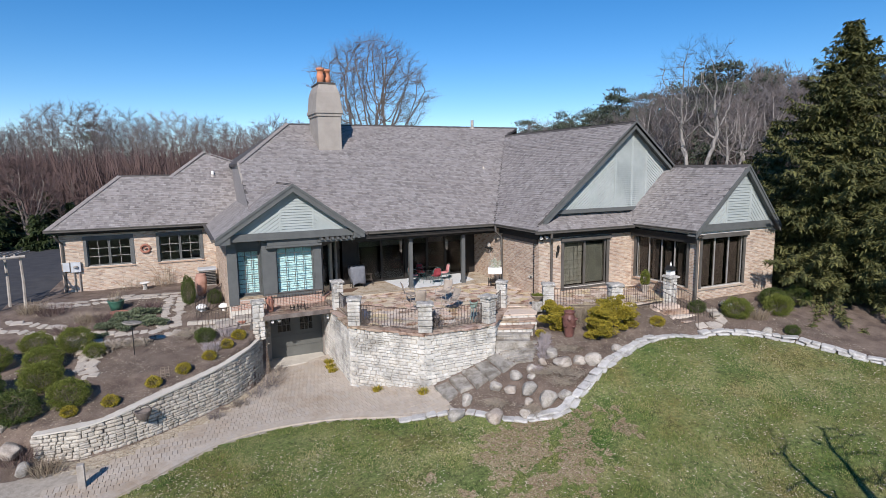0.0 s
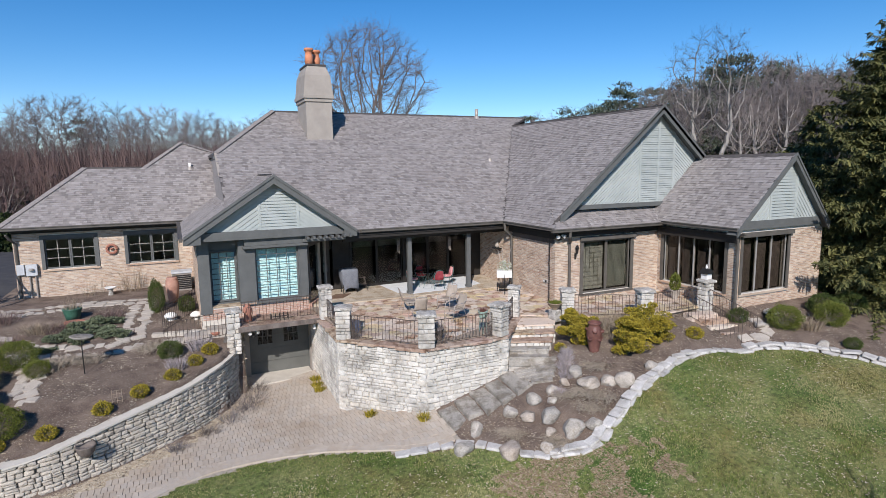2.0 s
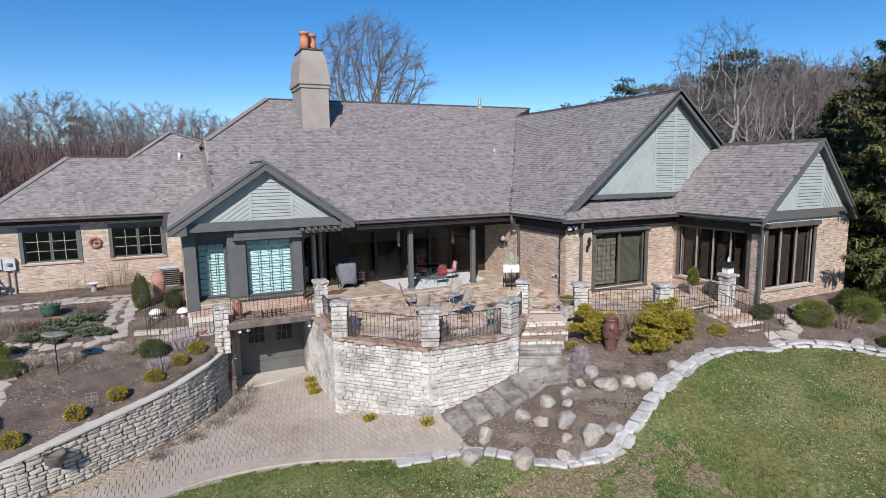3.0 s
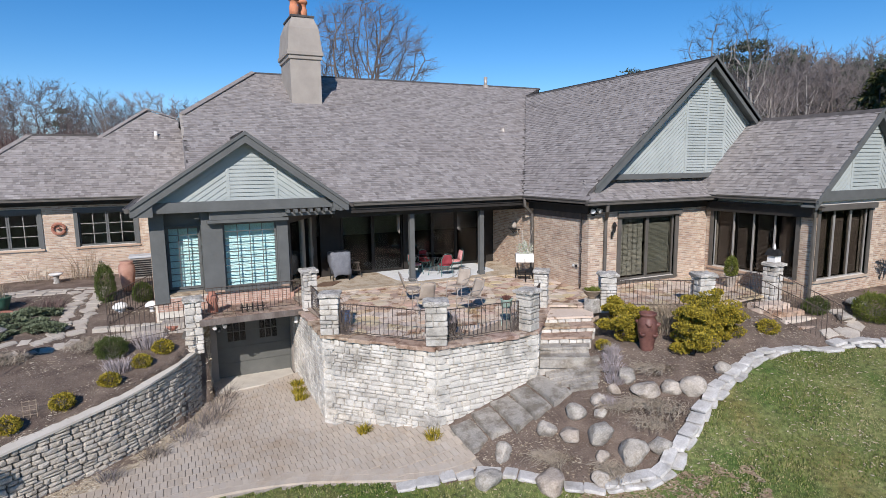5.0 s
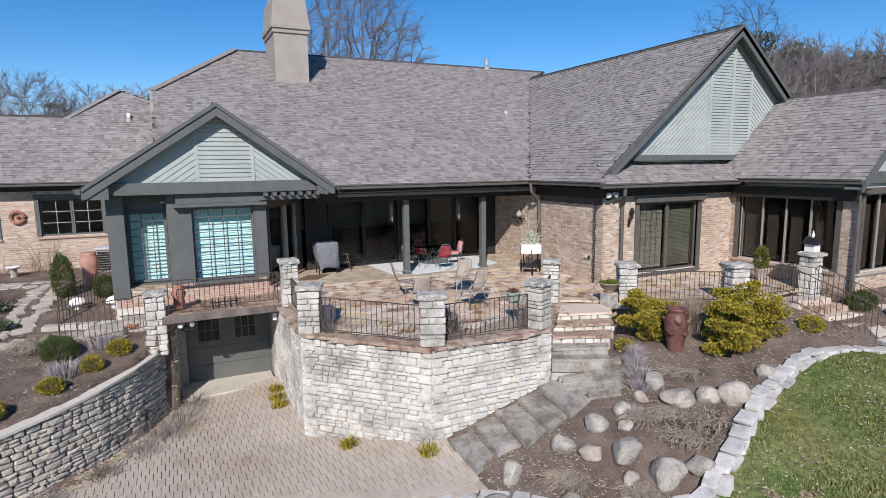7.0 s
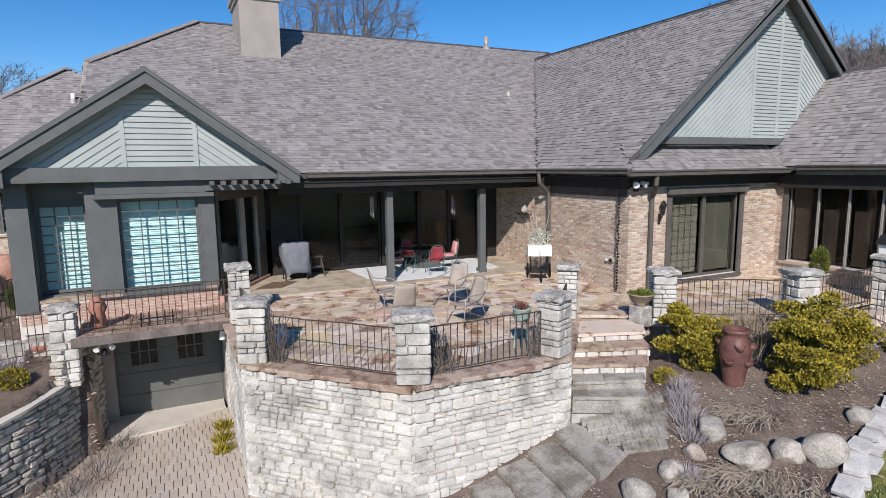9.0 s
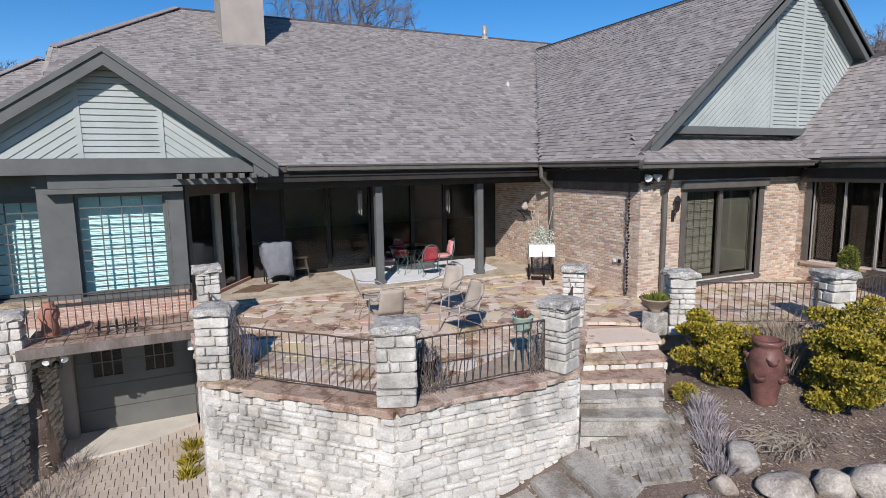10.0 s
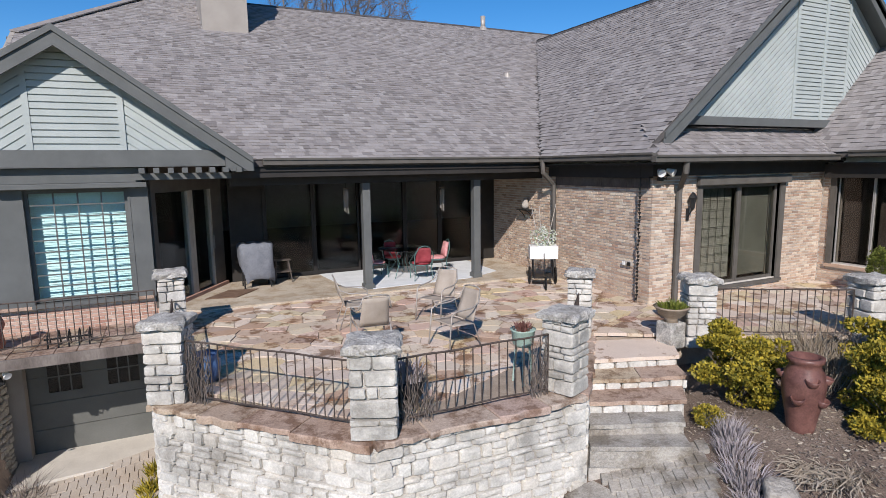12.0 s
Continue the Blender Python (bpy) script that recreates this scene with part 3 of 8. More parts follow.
def rake(y, p, q, depth=0.26, thick=0.05, low=None):
    """A sloping board along the gable's edge from p to q (x, z)."""
    d = Vector((q[0] - p[0], q[1] - p[1])).normalized()
    pts = [(p[0], y, p[1]), (q[0], y, q[1]), (q[0], y, q[1] - depth), (p[0], y, p[1] - depth)]
    if low is not None:
        pts = [(x, y, z) for x, z in clip([(v[0], v[2]) for v in pts], 0, -1, -low)]
    part("rake_board", poly(pts, (0, thick, 0)), TRIM, house, "dark grey rake board")
    lip = [(p[0], y - 0.04, p[1] + 0.04), (q[0], y - 0.04, q[1] + 0.04), (q[0], y - 0.04, q[1] - 0.07), (p[0], y - 0.04, p[1] - 0.07)]
    part("rake_trim", poly(lip, (0, 0.037, 0)), TRIM, house)
    under = [(p[0], y + thick, p[1] - 0.17), (q[0], y + thick, q[1] - 0.17), (q[0], y + 0.5, q[1] - 0.17), (p[0], y + 0.5, p[1] - 0.17)]
    part("soffit", poly(under, (0, 0, -0.02)), TRIM, house)


rake(25.26, (-8.82, 3.05), (-5.61, 5.21), 0.31, low=2.8)
rake(25.26, (-5.61, 5.21), (-2.5, 2.99), 0.31, low=2.76)
rake(22.0, (4.95, 3.37), (10.3, 7.93), 0.36)
rake(22.0, (10.3, 7.93), (14.2, 4.69), 0.36)
rake(17.75, (9.86, 2.93), (12.9, 5.76), 0.26)
rake(17.75, (12.9, 5.76), (15.3, 2.95), 0.26)
# gutters, fascias and soffits
def gutter(axis, face, a0, a1, z, out):
    """A dark box gutter with a lip and its soffit; out: the side it hangs on."""
    f0, f1 = sorted((face, face + out * 0.12))
    l0, l1 = sorted((face + out * 0.12, face + out * 0.15))
    for nm, lo, hi, za, zb in (("gutter", f0, f1, z - 0.13, z - 0.01), ("gutter_lip", l0, l1, z - 0.035, z + 0.005)):
        bm = box(a0, a1, lo, hi, za, zb) if axis == "x" else box(lo, hi, a0, a1, za, zb)
        part(nm, bm, TRIM_BROWN, house)


gutter("x", 25.45, -2.3, 4.3, 3.0, -1)
gutter("y", 4.4, 21.62, 25.3, 3.0, -1)
gutter("x", 21.62, 4.25, 9.95, 2.95, -1)
gutter("y", 9.98, 17.8, 21.3, 3.02, -1)
gutter("y", -8.85, 25.3, 32.7, 3.05, -1)
gutter("x", 32.9, -16.0, -8.7, 3.12, -1)
part("soffit", box(-2.9, 4.79, 25.46, 28.4, 2.74, 2.78), PORCH_SHADE_PAINT, house)
part("fascia", box(-2.9, 4.42, 25.5, 25.55, 2.62, 2.98), PORCH_SHADE_PAINT, house)
part("porch_beam", box(-2.9, 4.8, 25.9, 26.1, 2.45, 2.73), PORCH_SHADE_PAINT, house)
part("soffit", box(4.42, 4.8, 22.1, 25.46, 2.76, 2.8), PORCH_SHADE_PAINT, house)
part("soffit", box(4.42, 10.35, 21.66, 22.1, 2.76, 2.8), PORCH_SHADE_PAINT, house)
part("soffit", box(10.02, 10.34, 17.8, 21.65, 2.72, 2.756), PORCH_SHADE_PAINT, house)
part("soffit", box(-15.9, -8.4, 32.95, 33.45, 2.91, 2.95), PORCH_SHADE_PAINT, house)
# dark boards added on the walls to stand in for the eaves' shade
part("fascia", box(4.66, 4.78, 22.08, 25.44, 2.5, 2.758), PORCH_SHADE_PAINT, house)
part("fascia", box(4.66, 10.3, 21.98, 22.078, 2.54, 2.758), PORCH_SHADE_PAINT, house)
part("fascia", box(10.16, 10.33, 18.0, 21.97, 2.4, 2.718), PORCH_SHADE_PAINT, house)
part("fascia", box(-15.5, -8.45, 33.3, 33.43, 2.8, 2.908), PORCH_SHADE_PAINT, house)
# soldier course below the eave, coloured dark for the shade on it
for k in range(44):
    y = 22.16 + k * 0.071
    part("soldier_brick", box(4.752, 4.786, y, y + 0.06, 2.29, 2.496), SHADED_BRICK, house)
part("frieze_board", box(10.36, 15.3, 17.97, 18.09, 2.9, 3.22), TRIM, house)
part("frieze_board", box(5.6, 11.2, 22.3, 22.38, 3.6, 3.78), TRIM, house)
part("frieze_board", box(-8.5, -2.8, 25.46, 25.6, 2.88, 3.17), TRIM, house)
part("ridge_cap", poly([(-4.0, 35.15, 8.44), (11.9, 35.15, 8.44), (11.9, 35.3, 8.53), (-4.0, 35.3, 8.53)], (0, 0.1, -0.03)), RIDGE_CAP, house)
part("ridge_cap", poly([(10.17, 22.0, 7.81), (10.3, 22.0, 7.93), (10.3, 34.2, 7.93), (10.17, 34.2, 7.81)], (0.02, 0, -0.03)), RIDGE_CAP, house)
part("ridge_cap", poly([(12.79, 17.8, 5.66), (12.92, 17.8, 5.79), (12.92, 22.56, 5.79), (12.79, 22.56, 5.66)], (0.02, 0, -0.03)), RIDGE_CAP, house)
part("hip_cap", poly([(-4.0, 35.3, 8.56), (-7.25, 31.13, 6.24), (-7.05, 31.05, 6.2), (-3.85, 35.12, 8.5)], (0, 0, -0.03)), HIP_CAP, house)
part("hip_cap", poly([(-15.98, 32.82, 3.13), (-12.9, 36.05, 5.68), (-12.72, 35.95, 5.64), (-15.75, 32.82, 3.12)], (0, 0, -0.03)), HIP_CAP, house)
part("ridge_cap", box(-12.9, -10.4, 35.95, 36.05, 5.58, 5.66), RIDGE_CAP, house)
part("end_wall", poly([(-7.18, 27.5, 4.08), (-7.18, 31.2, 6.16), (-7.18, 31.2, 3.9), (-7.18, 27.5, 3.9)], (0.15, 0, 0)), SHINGLE, house)
part("end_wall", poly([(-7.1, 31.25, 6.05), (-7.1, 36, 6.05), (-7.1, 36, 3.0), (-7.1, 31.25, 3.0)], (0.15, 0, 0)), SHINGLE, house)
part("soffit", box(-7.3, -7.0, 30.95, 31.5, 5.9, 6.04), TRIM, house)
part("rake_board", poly([(-7.24, 29.6, 5.32), (-7.24, 31.22, 6.24), (-7.24, 31.22, 6.1), (-7.24, 29.6, 5.18)], (0.1, 0, 0)), STUCCO, house)
part("valley_flashing", poly([(-7.24, 27.5, slope_z(P_MAIN, 0, 27.5) + 0.045), (-5.66, 29.32, slope_z(P_MAIN, 0, 29.32) + 0.045), (-5.52, 29.22, slope_z(P_MAIN, 0, 29.22) + 0.05), (-7.2, 27.3, slope_z(P_MAIN, 0, 27.3) + 0.06)], (0, 0, -0.03)), SHINGLE, house)
part("hip_cap", poly([(-10.36, 36.0, 5.62), (-8.5, 37.64, 6.99), (-8.38, 37.5, 6.95), (-10.2, 35.88, 5.57)], (0, 0, -0.03)), HIP_CAP, house)
part("hip_cap", poly([(-8.5, 37.64, 6.99), (-6.9, 36.94, 6.42), (-6.95, 36.78, 6.38), (-8.5, 37.48, 6.95)], (0, 0, -0.03)), HIP_CAP, house)
part("hip_cap", poly([(-5.69, 25.25, 5.2), (-5.61, 25.25, 5.25), (-5.61, 29.38, 5.25), (-5.69, 29.3, 5.2)], (0.06, 0, -0.04)), HIP_CAP, house)
part("eave_return", poly([(-8.84, 25.3, 2.78), (-8.25, 25.3, 2.78), (-8.25, 25.3, 3.4), (-8.84, 25.3, 3.02)], (0, 0.4, 0)), TRIM, house)
part("eave_return", poly([(-3.0, 25.3, 2.76), (-2.48, 25.3, 2.76), (-2.48, 25.3, 2.96), (-3.0, 25.3, 3.32)], (0, 0.18, 0)), TRIM, house)

# bay over the garage
part("bay_panel", box(-8.4, -8.0, 25.85, 26.0, 0.1, 3.0), TRIM, house)
part("bay_panel", box(-6.98, -6.42, 25.8, 26.0, 0.36, 3.0), TRIM, house)
part("bay_panel", box(-4.71, -4.4, 25.8, 26.0, 0.36, 3.0), TRIM, house)
part("bay_panel", box(-8.0, -6.98, 26.3, 26.45, 2.4, 3.0), TRIM, house)
part("bay_jamb", box(-8.04, -7.99, 26.0, 26.45, 0.1, 3.0), TRIM, house)
part("bay_jamb", box(-6.99, -6.94, 26.0, 26.45, 0.1, 3.0), TRIM, house)
part("bay_shelf", box(-8.0, -6.98, 25.88, 26.3, 0.3, 0.36), LEDGE, house)
part("bay_panel", box(-6.42, -4.71, 25.83, 26.0, 2.55, 3.0), TRIM, house)
part("bay_head", box(-6.75, -4.45, 25.62, 25.8, 2.58, 2.86, 0.015), TRIM, house)
part("bay_head", box(-6.82, -4.4, 25.56, 25.82, 2.49, 2.58, 0.01), TRIM, house)
part("bay_beam", box(-8.45, -2.7, 25.46, 25.84, 2.862, 2.878), TRIM, house)
part("bay_base", box(-8.35, -4.42, 25.9, 26.1, -0.35, 0.34), MORTAR, house)
part("window_sill", box(-6.98, -4.44, 25.76, 26.0, 0.32, 0.38, 0.01), LEDGE, house)
part("garage_wall", box(-7.3, -6.75, 26.05, 26.3, -2.75, -0.3), STUCCO, house)
part("garage_wall", box(-4.4, -4.2, 26.05, 26.3, -2.75, -0.3), STUCCO, house)
part("garage_wall", box(-7.3, -4.2, 26.05, 26.3, -0.55, -0.3), STUCCO, house)
part("bay_floor", box(-8.2, -3.0, 26.1, 28.6, -0.3, -0.2), ROOM_GLOOM, house)
part("bay_ceiling", box(-8.2, -3.0, 26.1, 28.6, 2.9, 2.94), ROOM_GLOOM, house)
part("partition", box(-8.2, -2.9, 28.6, 28.7, -0.3, 2.9), ROOM_GLOOM, house)


# windows
def window(name, axis, face, a0, a1, z0, z1, cols, rows=1, muntins=0, mrows=0, inward=1, rail=0.09, trim=TRIM, pane=GLASS, sill=None, label="", casing=0.14, sash=None, bars=None, head=0.0):
    """A window in a wall's opening: casing, sash frames, panes, muntins. Sub-pieces hang under it."""
    def bx(lo, hi, d0, d1, za, zb, bev=0.0):
        f0, f1 = sorted((face + inward * d0, face + inward * d1))
        return box(lo, hi, f0, f1, za, zb, bev) if axis == "x" else box(f0, f1, lo, hi, za, zb, bev)
    w = part(name, bx(a0 - casing, a1 + casing, -0.05, 0.08, z1, z1 + casing * 1.2), trim, house, label)
    part("frame", bx(a0 - casing, a0, -0.04, 0.08, z0 - 0.02, z1), trim, w)
    part("frame", bx(a1, a1 + casing, -0.04, 0.08, z0 - 0.02, z1), trim, w)
    part("sill", bx(a0 - casing, a1 + casing, -0.08, 0.1, z0 - 0.09, z0 - 0.02), sill or trim, w)
    if head:
        part("head", bx(a0 - casing - 0.05, a1 + casing + 0.05, -head, -0.05, z1 + 0.02, z1 + 0.2, 0.012), trim, w)
    step = (a1 - a0) / cols
    for c in range(cols):
        lo, hi = a0 + c * step + 0.004, a0 + (c + 1) * step - 0.004
        for nm, b in (("sash", bx(lo, lo + rail * 0.6, 0.06, 0.14, z0, z1)), ("sash", bx(hi - rail * 0.6, hi, 0.06, 0.14, z0, z1)),
                      ("sash", bx(lo + rail * 0.6, hi - rail * 0.6, 0.06, 0.14, z0, z0 + rail * 0.7)), ("sash", bx(lo + rail * 0.6, hi - rail * 0.6, 0.06, 0.14, z1 - rail * 0.7, z1))):
            part(nm, b, sash or trim, w)
        i0, i1, k0, k1 = lo + rail * 0.6, hi - rail * 0.6, z0 + rail * 0.7, z1 - rail * 0.7
        p = part("pane", bx(i0, i1, 0.095, 0.101, k0, k1), pane, w)
        p.visible_shadow = False
        for m in range(muntins):
            x = lerp(i0, i1, (m + 1) / (muntins + 1))
            part("muntin", bx(x - 0.012, x + 0.012, 0.085, 0.11, k0, k1), bars or trim, w)
        for m in range(mrows):
            z = lerp(k0, k1, (m + 1) / (mrows + 1))
            part("muntin", bx(i0, i1, 0.08, 0.094, z - 0.012, z + 0.012), bars or trim, w)
    return w


window("window", "x", 33.45, *W1, 2, 1, 1, 2, bars=PALE_LIT_SASH, sill=BRICK, label="dark framed casement window with small panes")
window("window", "x", 33.45, *W2, 2, 1, 1, 2, bars=PALE_LIT_SASH, sill=BRICK, label="dark framed casement window with small panes")
window("window", "x", 26.3, -7.96, -7.02, 0.42, 2.38, 1, 1, 2, 8, casing=0.02, pane=CLEAR_GLASS, label="bay window with a white shade drawn")
window("window", "x", 25.83, -6.38, -4.75, 0.42, 2.47, 1, 1, 3, 8, casing=0.04, pane=CLEAR_GLASS, label="bay window with a white shade drawn")
slider = window("sliding_door", "x", 22.1, *SLIDER, 2, 1, 0, 0, label="brown framed sliding glass door", trim=TRIM_BROWN, casing=0.16, head=0.14, pane=SLIDER_GLASS)
for k in range(4):
    part("muntin", box(6.47 + k * 0.22, 6.479 + k * 0.22, 22.27, 22.276, 0.2, 2.24), TRIM_BROWN, slider)
for k in range(9):
    part("muntin", box(6.28, 7.4, 22.277, 22.283, 0.36 + k * 0.2, 0.369 + k * 0.2), TRIM_BROWN, slider)
window("window", "y", 10.35, *SIDE_WIN, 4, 1, 0, 0, label="brown framed window of four tall panes", trim=TRIM_BROWN, sash=PALE_LIT_SASH, rail=0.034, sill=BRICK, pane=SMOKED_GLASS)
window("window", "x", 18.1, *FRONT_WIN, 3, 1, 0, 0, label="brown framed window of three tall panes", trim=TRIM_BROWN, sash=PALE_LIT_SASH, rail=0.034, sill=BRICK, head=0.16, pane=SMOKED_GLASS)
window("glass_door", "x", 28.4, *BACK_HOLES[0], 2, 1, 0, 0, label="dark glazed porch doors", trim=PORCH_SHADE_PAINT, casing=0.05)
window("glass_door", "x", 28.4, *BACK_HOLES[1], 3, 1, 0, 0, label="dark glazed porch doors", trim=PORCH_SHADE_PAINT, casing=0.05)


def slats(name, axis, face, a0, a1, z0, z1, mat, parent, pitch=0.05, tilt=0.5):
    """A closed blind of tilted slats behind a window, one mesh."""
    bm = bmesh.new()
    n = int((z1 - z0) / pitch)
    for i in range(n):
        z = z0 + i * pitch
        d, h = 0.022 * math.cos(tilt), 0.05 * math.sin(tilt) + 0.018
        pts = [(a0, -d, z), (a1, -d, z), (a1, d, z + h), (a0, d, z + h)]
        bm.faces.new([bm.verts.new((a, face + o, zz) if axis == "x" else (face + o, a, zz)) for a, o, zz in pts])
    return part(name, bm, mat, parent)


blind = thing("roller_blind", (-7.5, 26.1, 0.45), "white slatted shade hanging in the bay window", "window shade", "bay shades")
slats("slats", "x", 26.56, -7.92, -7.05, 0.45, 2.36, SHADE_CLOTH, blind, 0.05, 1.0)
blind = thing("roller_blind", (-5.65, 26.1, 0.45), "white slatted shade hanging in the bay window", "window shade", "bay shades")
slats("slats", "x", 26.12, -6.35, -4.78, 0.45, 2.45, SHADE_CLOTH, blind, 0.05, 1.0)
blind = thing("window_blind", (7.5, 22.3, 0.2), "grey venetian blind behind the sliding door", "window blind", "grey blinds")
slats("slats", "x", 22.34, 6.25, 7.43, 0.2, 2.25, BLIND, blind, 0.045, 0.9)
slats("slats", "x", 22.34, 7.52, 8.7, 0.2, 2.25, DIM_BLIND, blind, 0.045, 0.9)
blind = thing("window_blind", (10.6, 20.2, 0.4), "brown venetian blind behind the side window", "window blind", "grey blinds")
for i in range(4):
    slats("slats", "y", 10.6, 18.72 + i * 0.775, 19.36 + i * 0.775, 0.4, 2.45, BROWN_BLIND, blind, 0.045, 0.9)
blind = thing("window_blind", (11.9, 18.4, 0.4), "brown venetian blind behind the end window", "window blind", "grey blinds")
for i in range(3):
    slats("slats", "x", 18.36, 10.7 + i * 0.877, 11.42 + i * 0.877, 0.42, 2.52, BROWN_BLIND, blind, 0.045, 0.9)

# angled glass door between bay and porch
def angled_door():
    a, b = Vector((-4.4, 25.9)), Vector((-2.95, 28.35))
    u = (b - a).normalized()
    nrm = Vector((u.y, -u.x))
    def slab(s0, s1, d0, d1, z0, z1):
        q = [a + u * s + nrm * d for s, d in ((s0, d0), (s1, d0), (s1, d1), (s0, d1))]
        return poly([(p.x, p.y, z0) for p in q], (0, 0, z1 - z0))
    ln = (b - a).length
    d = part("glass_door", slab(0, ln, -0.1, 0.05, 2.35, 2.9), TRIM_BROWN, house, "tall dark glazed door set at an angle")
    for s0, s1, paint in ((0, 0.14, TRIM_BROWN), (ln * 0.46, ln * 0.5, PALE_POST), (ln * 0.505, ln * 0.54, PALE_POST), (ln - 0.56, ln - 0.5, PALE_POST), (ln - 0.49, ln, TRIM_BROWN)):
        part("frame", slab(s0, s1, -0.08, 0.05, 0.08, 2.35), paint, d)
    part("sill", slab(0, ln, -0.1, 0.12, -0.2, 0.08), RED_BRICK, d)
    for s0, s1 in ((0.14, ln * 0.46), (ln * 0.54, ln - 0.56)):
        part("pane", slab(s0, s1, -0.01, 0.0, 0.08, 2.35), GLASS, d).visible_shadow = False
    part("door_handle", slab(ln - 0.54, ln - 0.515, 0.052, 0.09, 0.95, 1.25), STEEL_PULL, d)


angled_door()

# garage door
gd = part("garage_door", box(-6.75, -4.4, 26.3, 26.38, -2.75, -0.55), DOOR_GREY, house, "grey sectional garage door with two small windows")
for r in range(4):
    z = -2.7 + r * 0.53
    part("panel", box(-6.72, -4.45, 26.28, 26.3, z + 0.006, z + 0.524, 0.004), DOOR_GREY, gd)
for x in (-6.42, -5.42):
    lite = part("door_window", box(x, x + 0.58, 26.262, 26.278, -1.45, -0.8), DARK_GLASS, gd)
    for k in range(4):
        part("muntin", box(x - 0.012 + k * 0.193, x + 0.012 + k * 0.193, 26.25, 26.26, -1.45, -0.8), DOOR_GREY, gd)
    for k in range(3):
        part("muntin", box(x, x + 0.58, 26.24, 26.249, -1.462 + k * 0.325, -1.438 + k * 0.325), DOOR_GREY, gd)

# chimney
def chimney():
    x0, x1, y0, y1 = -2.78, -1.48, 32.4, 34.5
    c = part("chimney", box(x0, x1, y0, y1, 6.2, 8.73), STUCCO, house, "stuccoed chimney with a tapered top")
    part("band", box(x0 - 0.06, x1 + 0.06, y0 - 0.06, y1 + 0.06, 8.73, 8.89, 0.02), STUCCO, c)
    part("band", box(x0 - 0.12, x1 + 0.12, y0 - 0.12, y1 + 0.12, 8.89, 9.06, 0.02), STUCCO, c)
    bm = bmesh.new()
    ring = []
    for z, i in ((9.06, -0.08), (10.03, 0.02), (10.49, 0.2)):
        ring.append([bm.verts.new(p) for p in ((x0 + i, y0 + i, z), (x1 - i, y0 + i, z), (x1 - i, y1 - i, z), (x0 + i, y1 - i, z))])
    for a, b in zip(ring, ring[1:]):
        for k in range(4):
            bm.faces.new((a[k], a[(k + 1) % 4], b[(k + 1) % 4], b[k]))
    bm.faces.new(ring[-1])
    part("chimney_top", bm, STUCCO, c)
    part("cap", box(x0 + 0.15, x1 - 0.15, y0 + 0.15, y1 - 0.15, 10.49, 10.58, 0.02), RIDGE_CAP, c)
    for px, py in ((-2.35, 33.2), (-1.9, 33.6)):
        part("chimney_pot", lathe([(0.2, 0), (0.2, 0.5), (0.17, 0.52), (0.17, 0.72), (0.23, 0.74), (0.23, 0.86), (0.14, 0.87)], 20, (px, py, 10.56)), TERRACOTTA, c, "terracotta chimney pot", True)


chimney()
for px in (0.0, 2.86):
    p = part("porch_post", box(px - 0.09, px + 0.09, 25.91, 26.09, 0.0, 2.45, 0.008), TRIM, house)
    part("post_base", box(px - 0.12, px + 0.12, 25.88, 26.12, 0.0, 0.12, 0.008), TRIM, p)


# ---- pieces: stones, bricks, shingles ----
def rough_block(seed, chamfer=0.1, wobble=0.06):
    """A unit block on the origin with worn, rounded corners on its outer (-y) face; back left open."""
    r = random.Random(seed)
    j = lambda a, f=1.0: a + r.uniform(-wobble, wobble) * f
    corners = [(j(sx * 0.49), j(sz * 0.47)) for sx, sz in ((-1, -1), (1, -1), (1, 1), (-1, 1))]
    ring = []
    for k, (cx, cz) in enumerate(corners):
        for (ox, oz) in (corners[k - 1], corners[(k + 1) % 4]):
            t = r.uniform(0.06, 0.16)
            ring.append((lerp(cx, ox, t), lerp(cz, oz, t)))
    v = [(x, 0.5, z) for x, z in ring] + [(x, -0.24, z) for x, z in ring]
    c = 1 - 2 * chamfer
    v += [(x * c + r.uniform(-0.012, 0.012), j(-0.47, 0.5), z * (c - 0.04)) for x, z in ring]
    v.append((j(0), -0.54 + r.uniform(-0.04, 0.04), j(0)))
    f = [(a + k, a + (k + 1) % 8, a + 8 + (k + 1) % 8, a + 8 + k) for a in (0, 8) for k in range(8)]
    f += [(16 + k, 16 + (k + 1) % 8, 24) for k in range(8)]
    return v, f


def on_slope(x, y, z, turn, w, d, h, ground):
    """The pose of a flat piece lying on a sloping ground."""
    gx, gy = (ground(x + 0.15, y) - ground(x - 0.15, y)) / 0.3, (ground(x, y + 0.15) - ground(x, y - 0.15)) / 0.3
    c, s = math.cos(turn), math.sin(turn)
    return Matrix(((c * w, -s * d, 0, x), (s * w, c * d, 0, y), ((gx * c + gy * s) * w, (gy * c - gx * s) * d, h, z), (0, 0, 0, 1)))


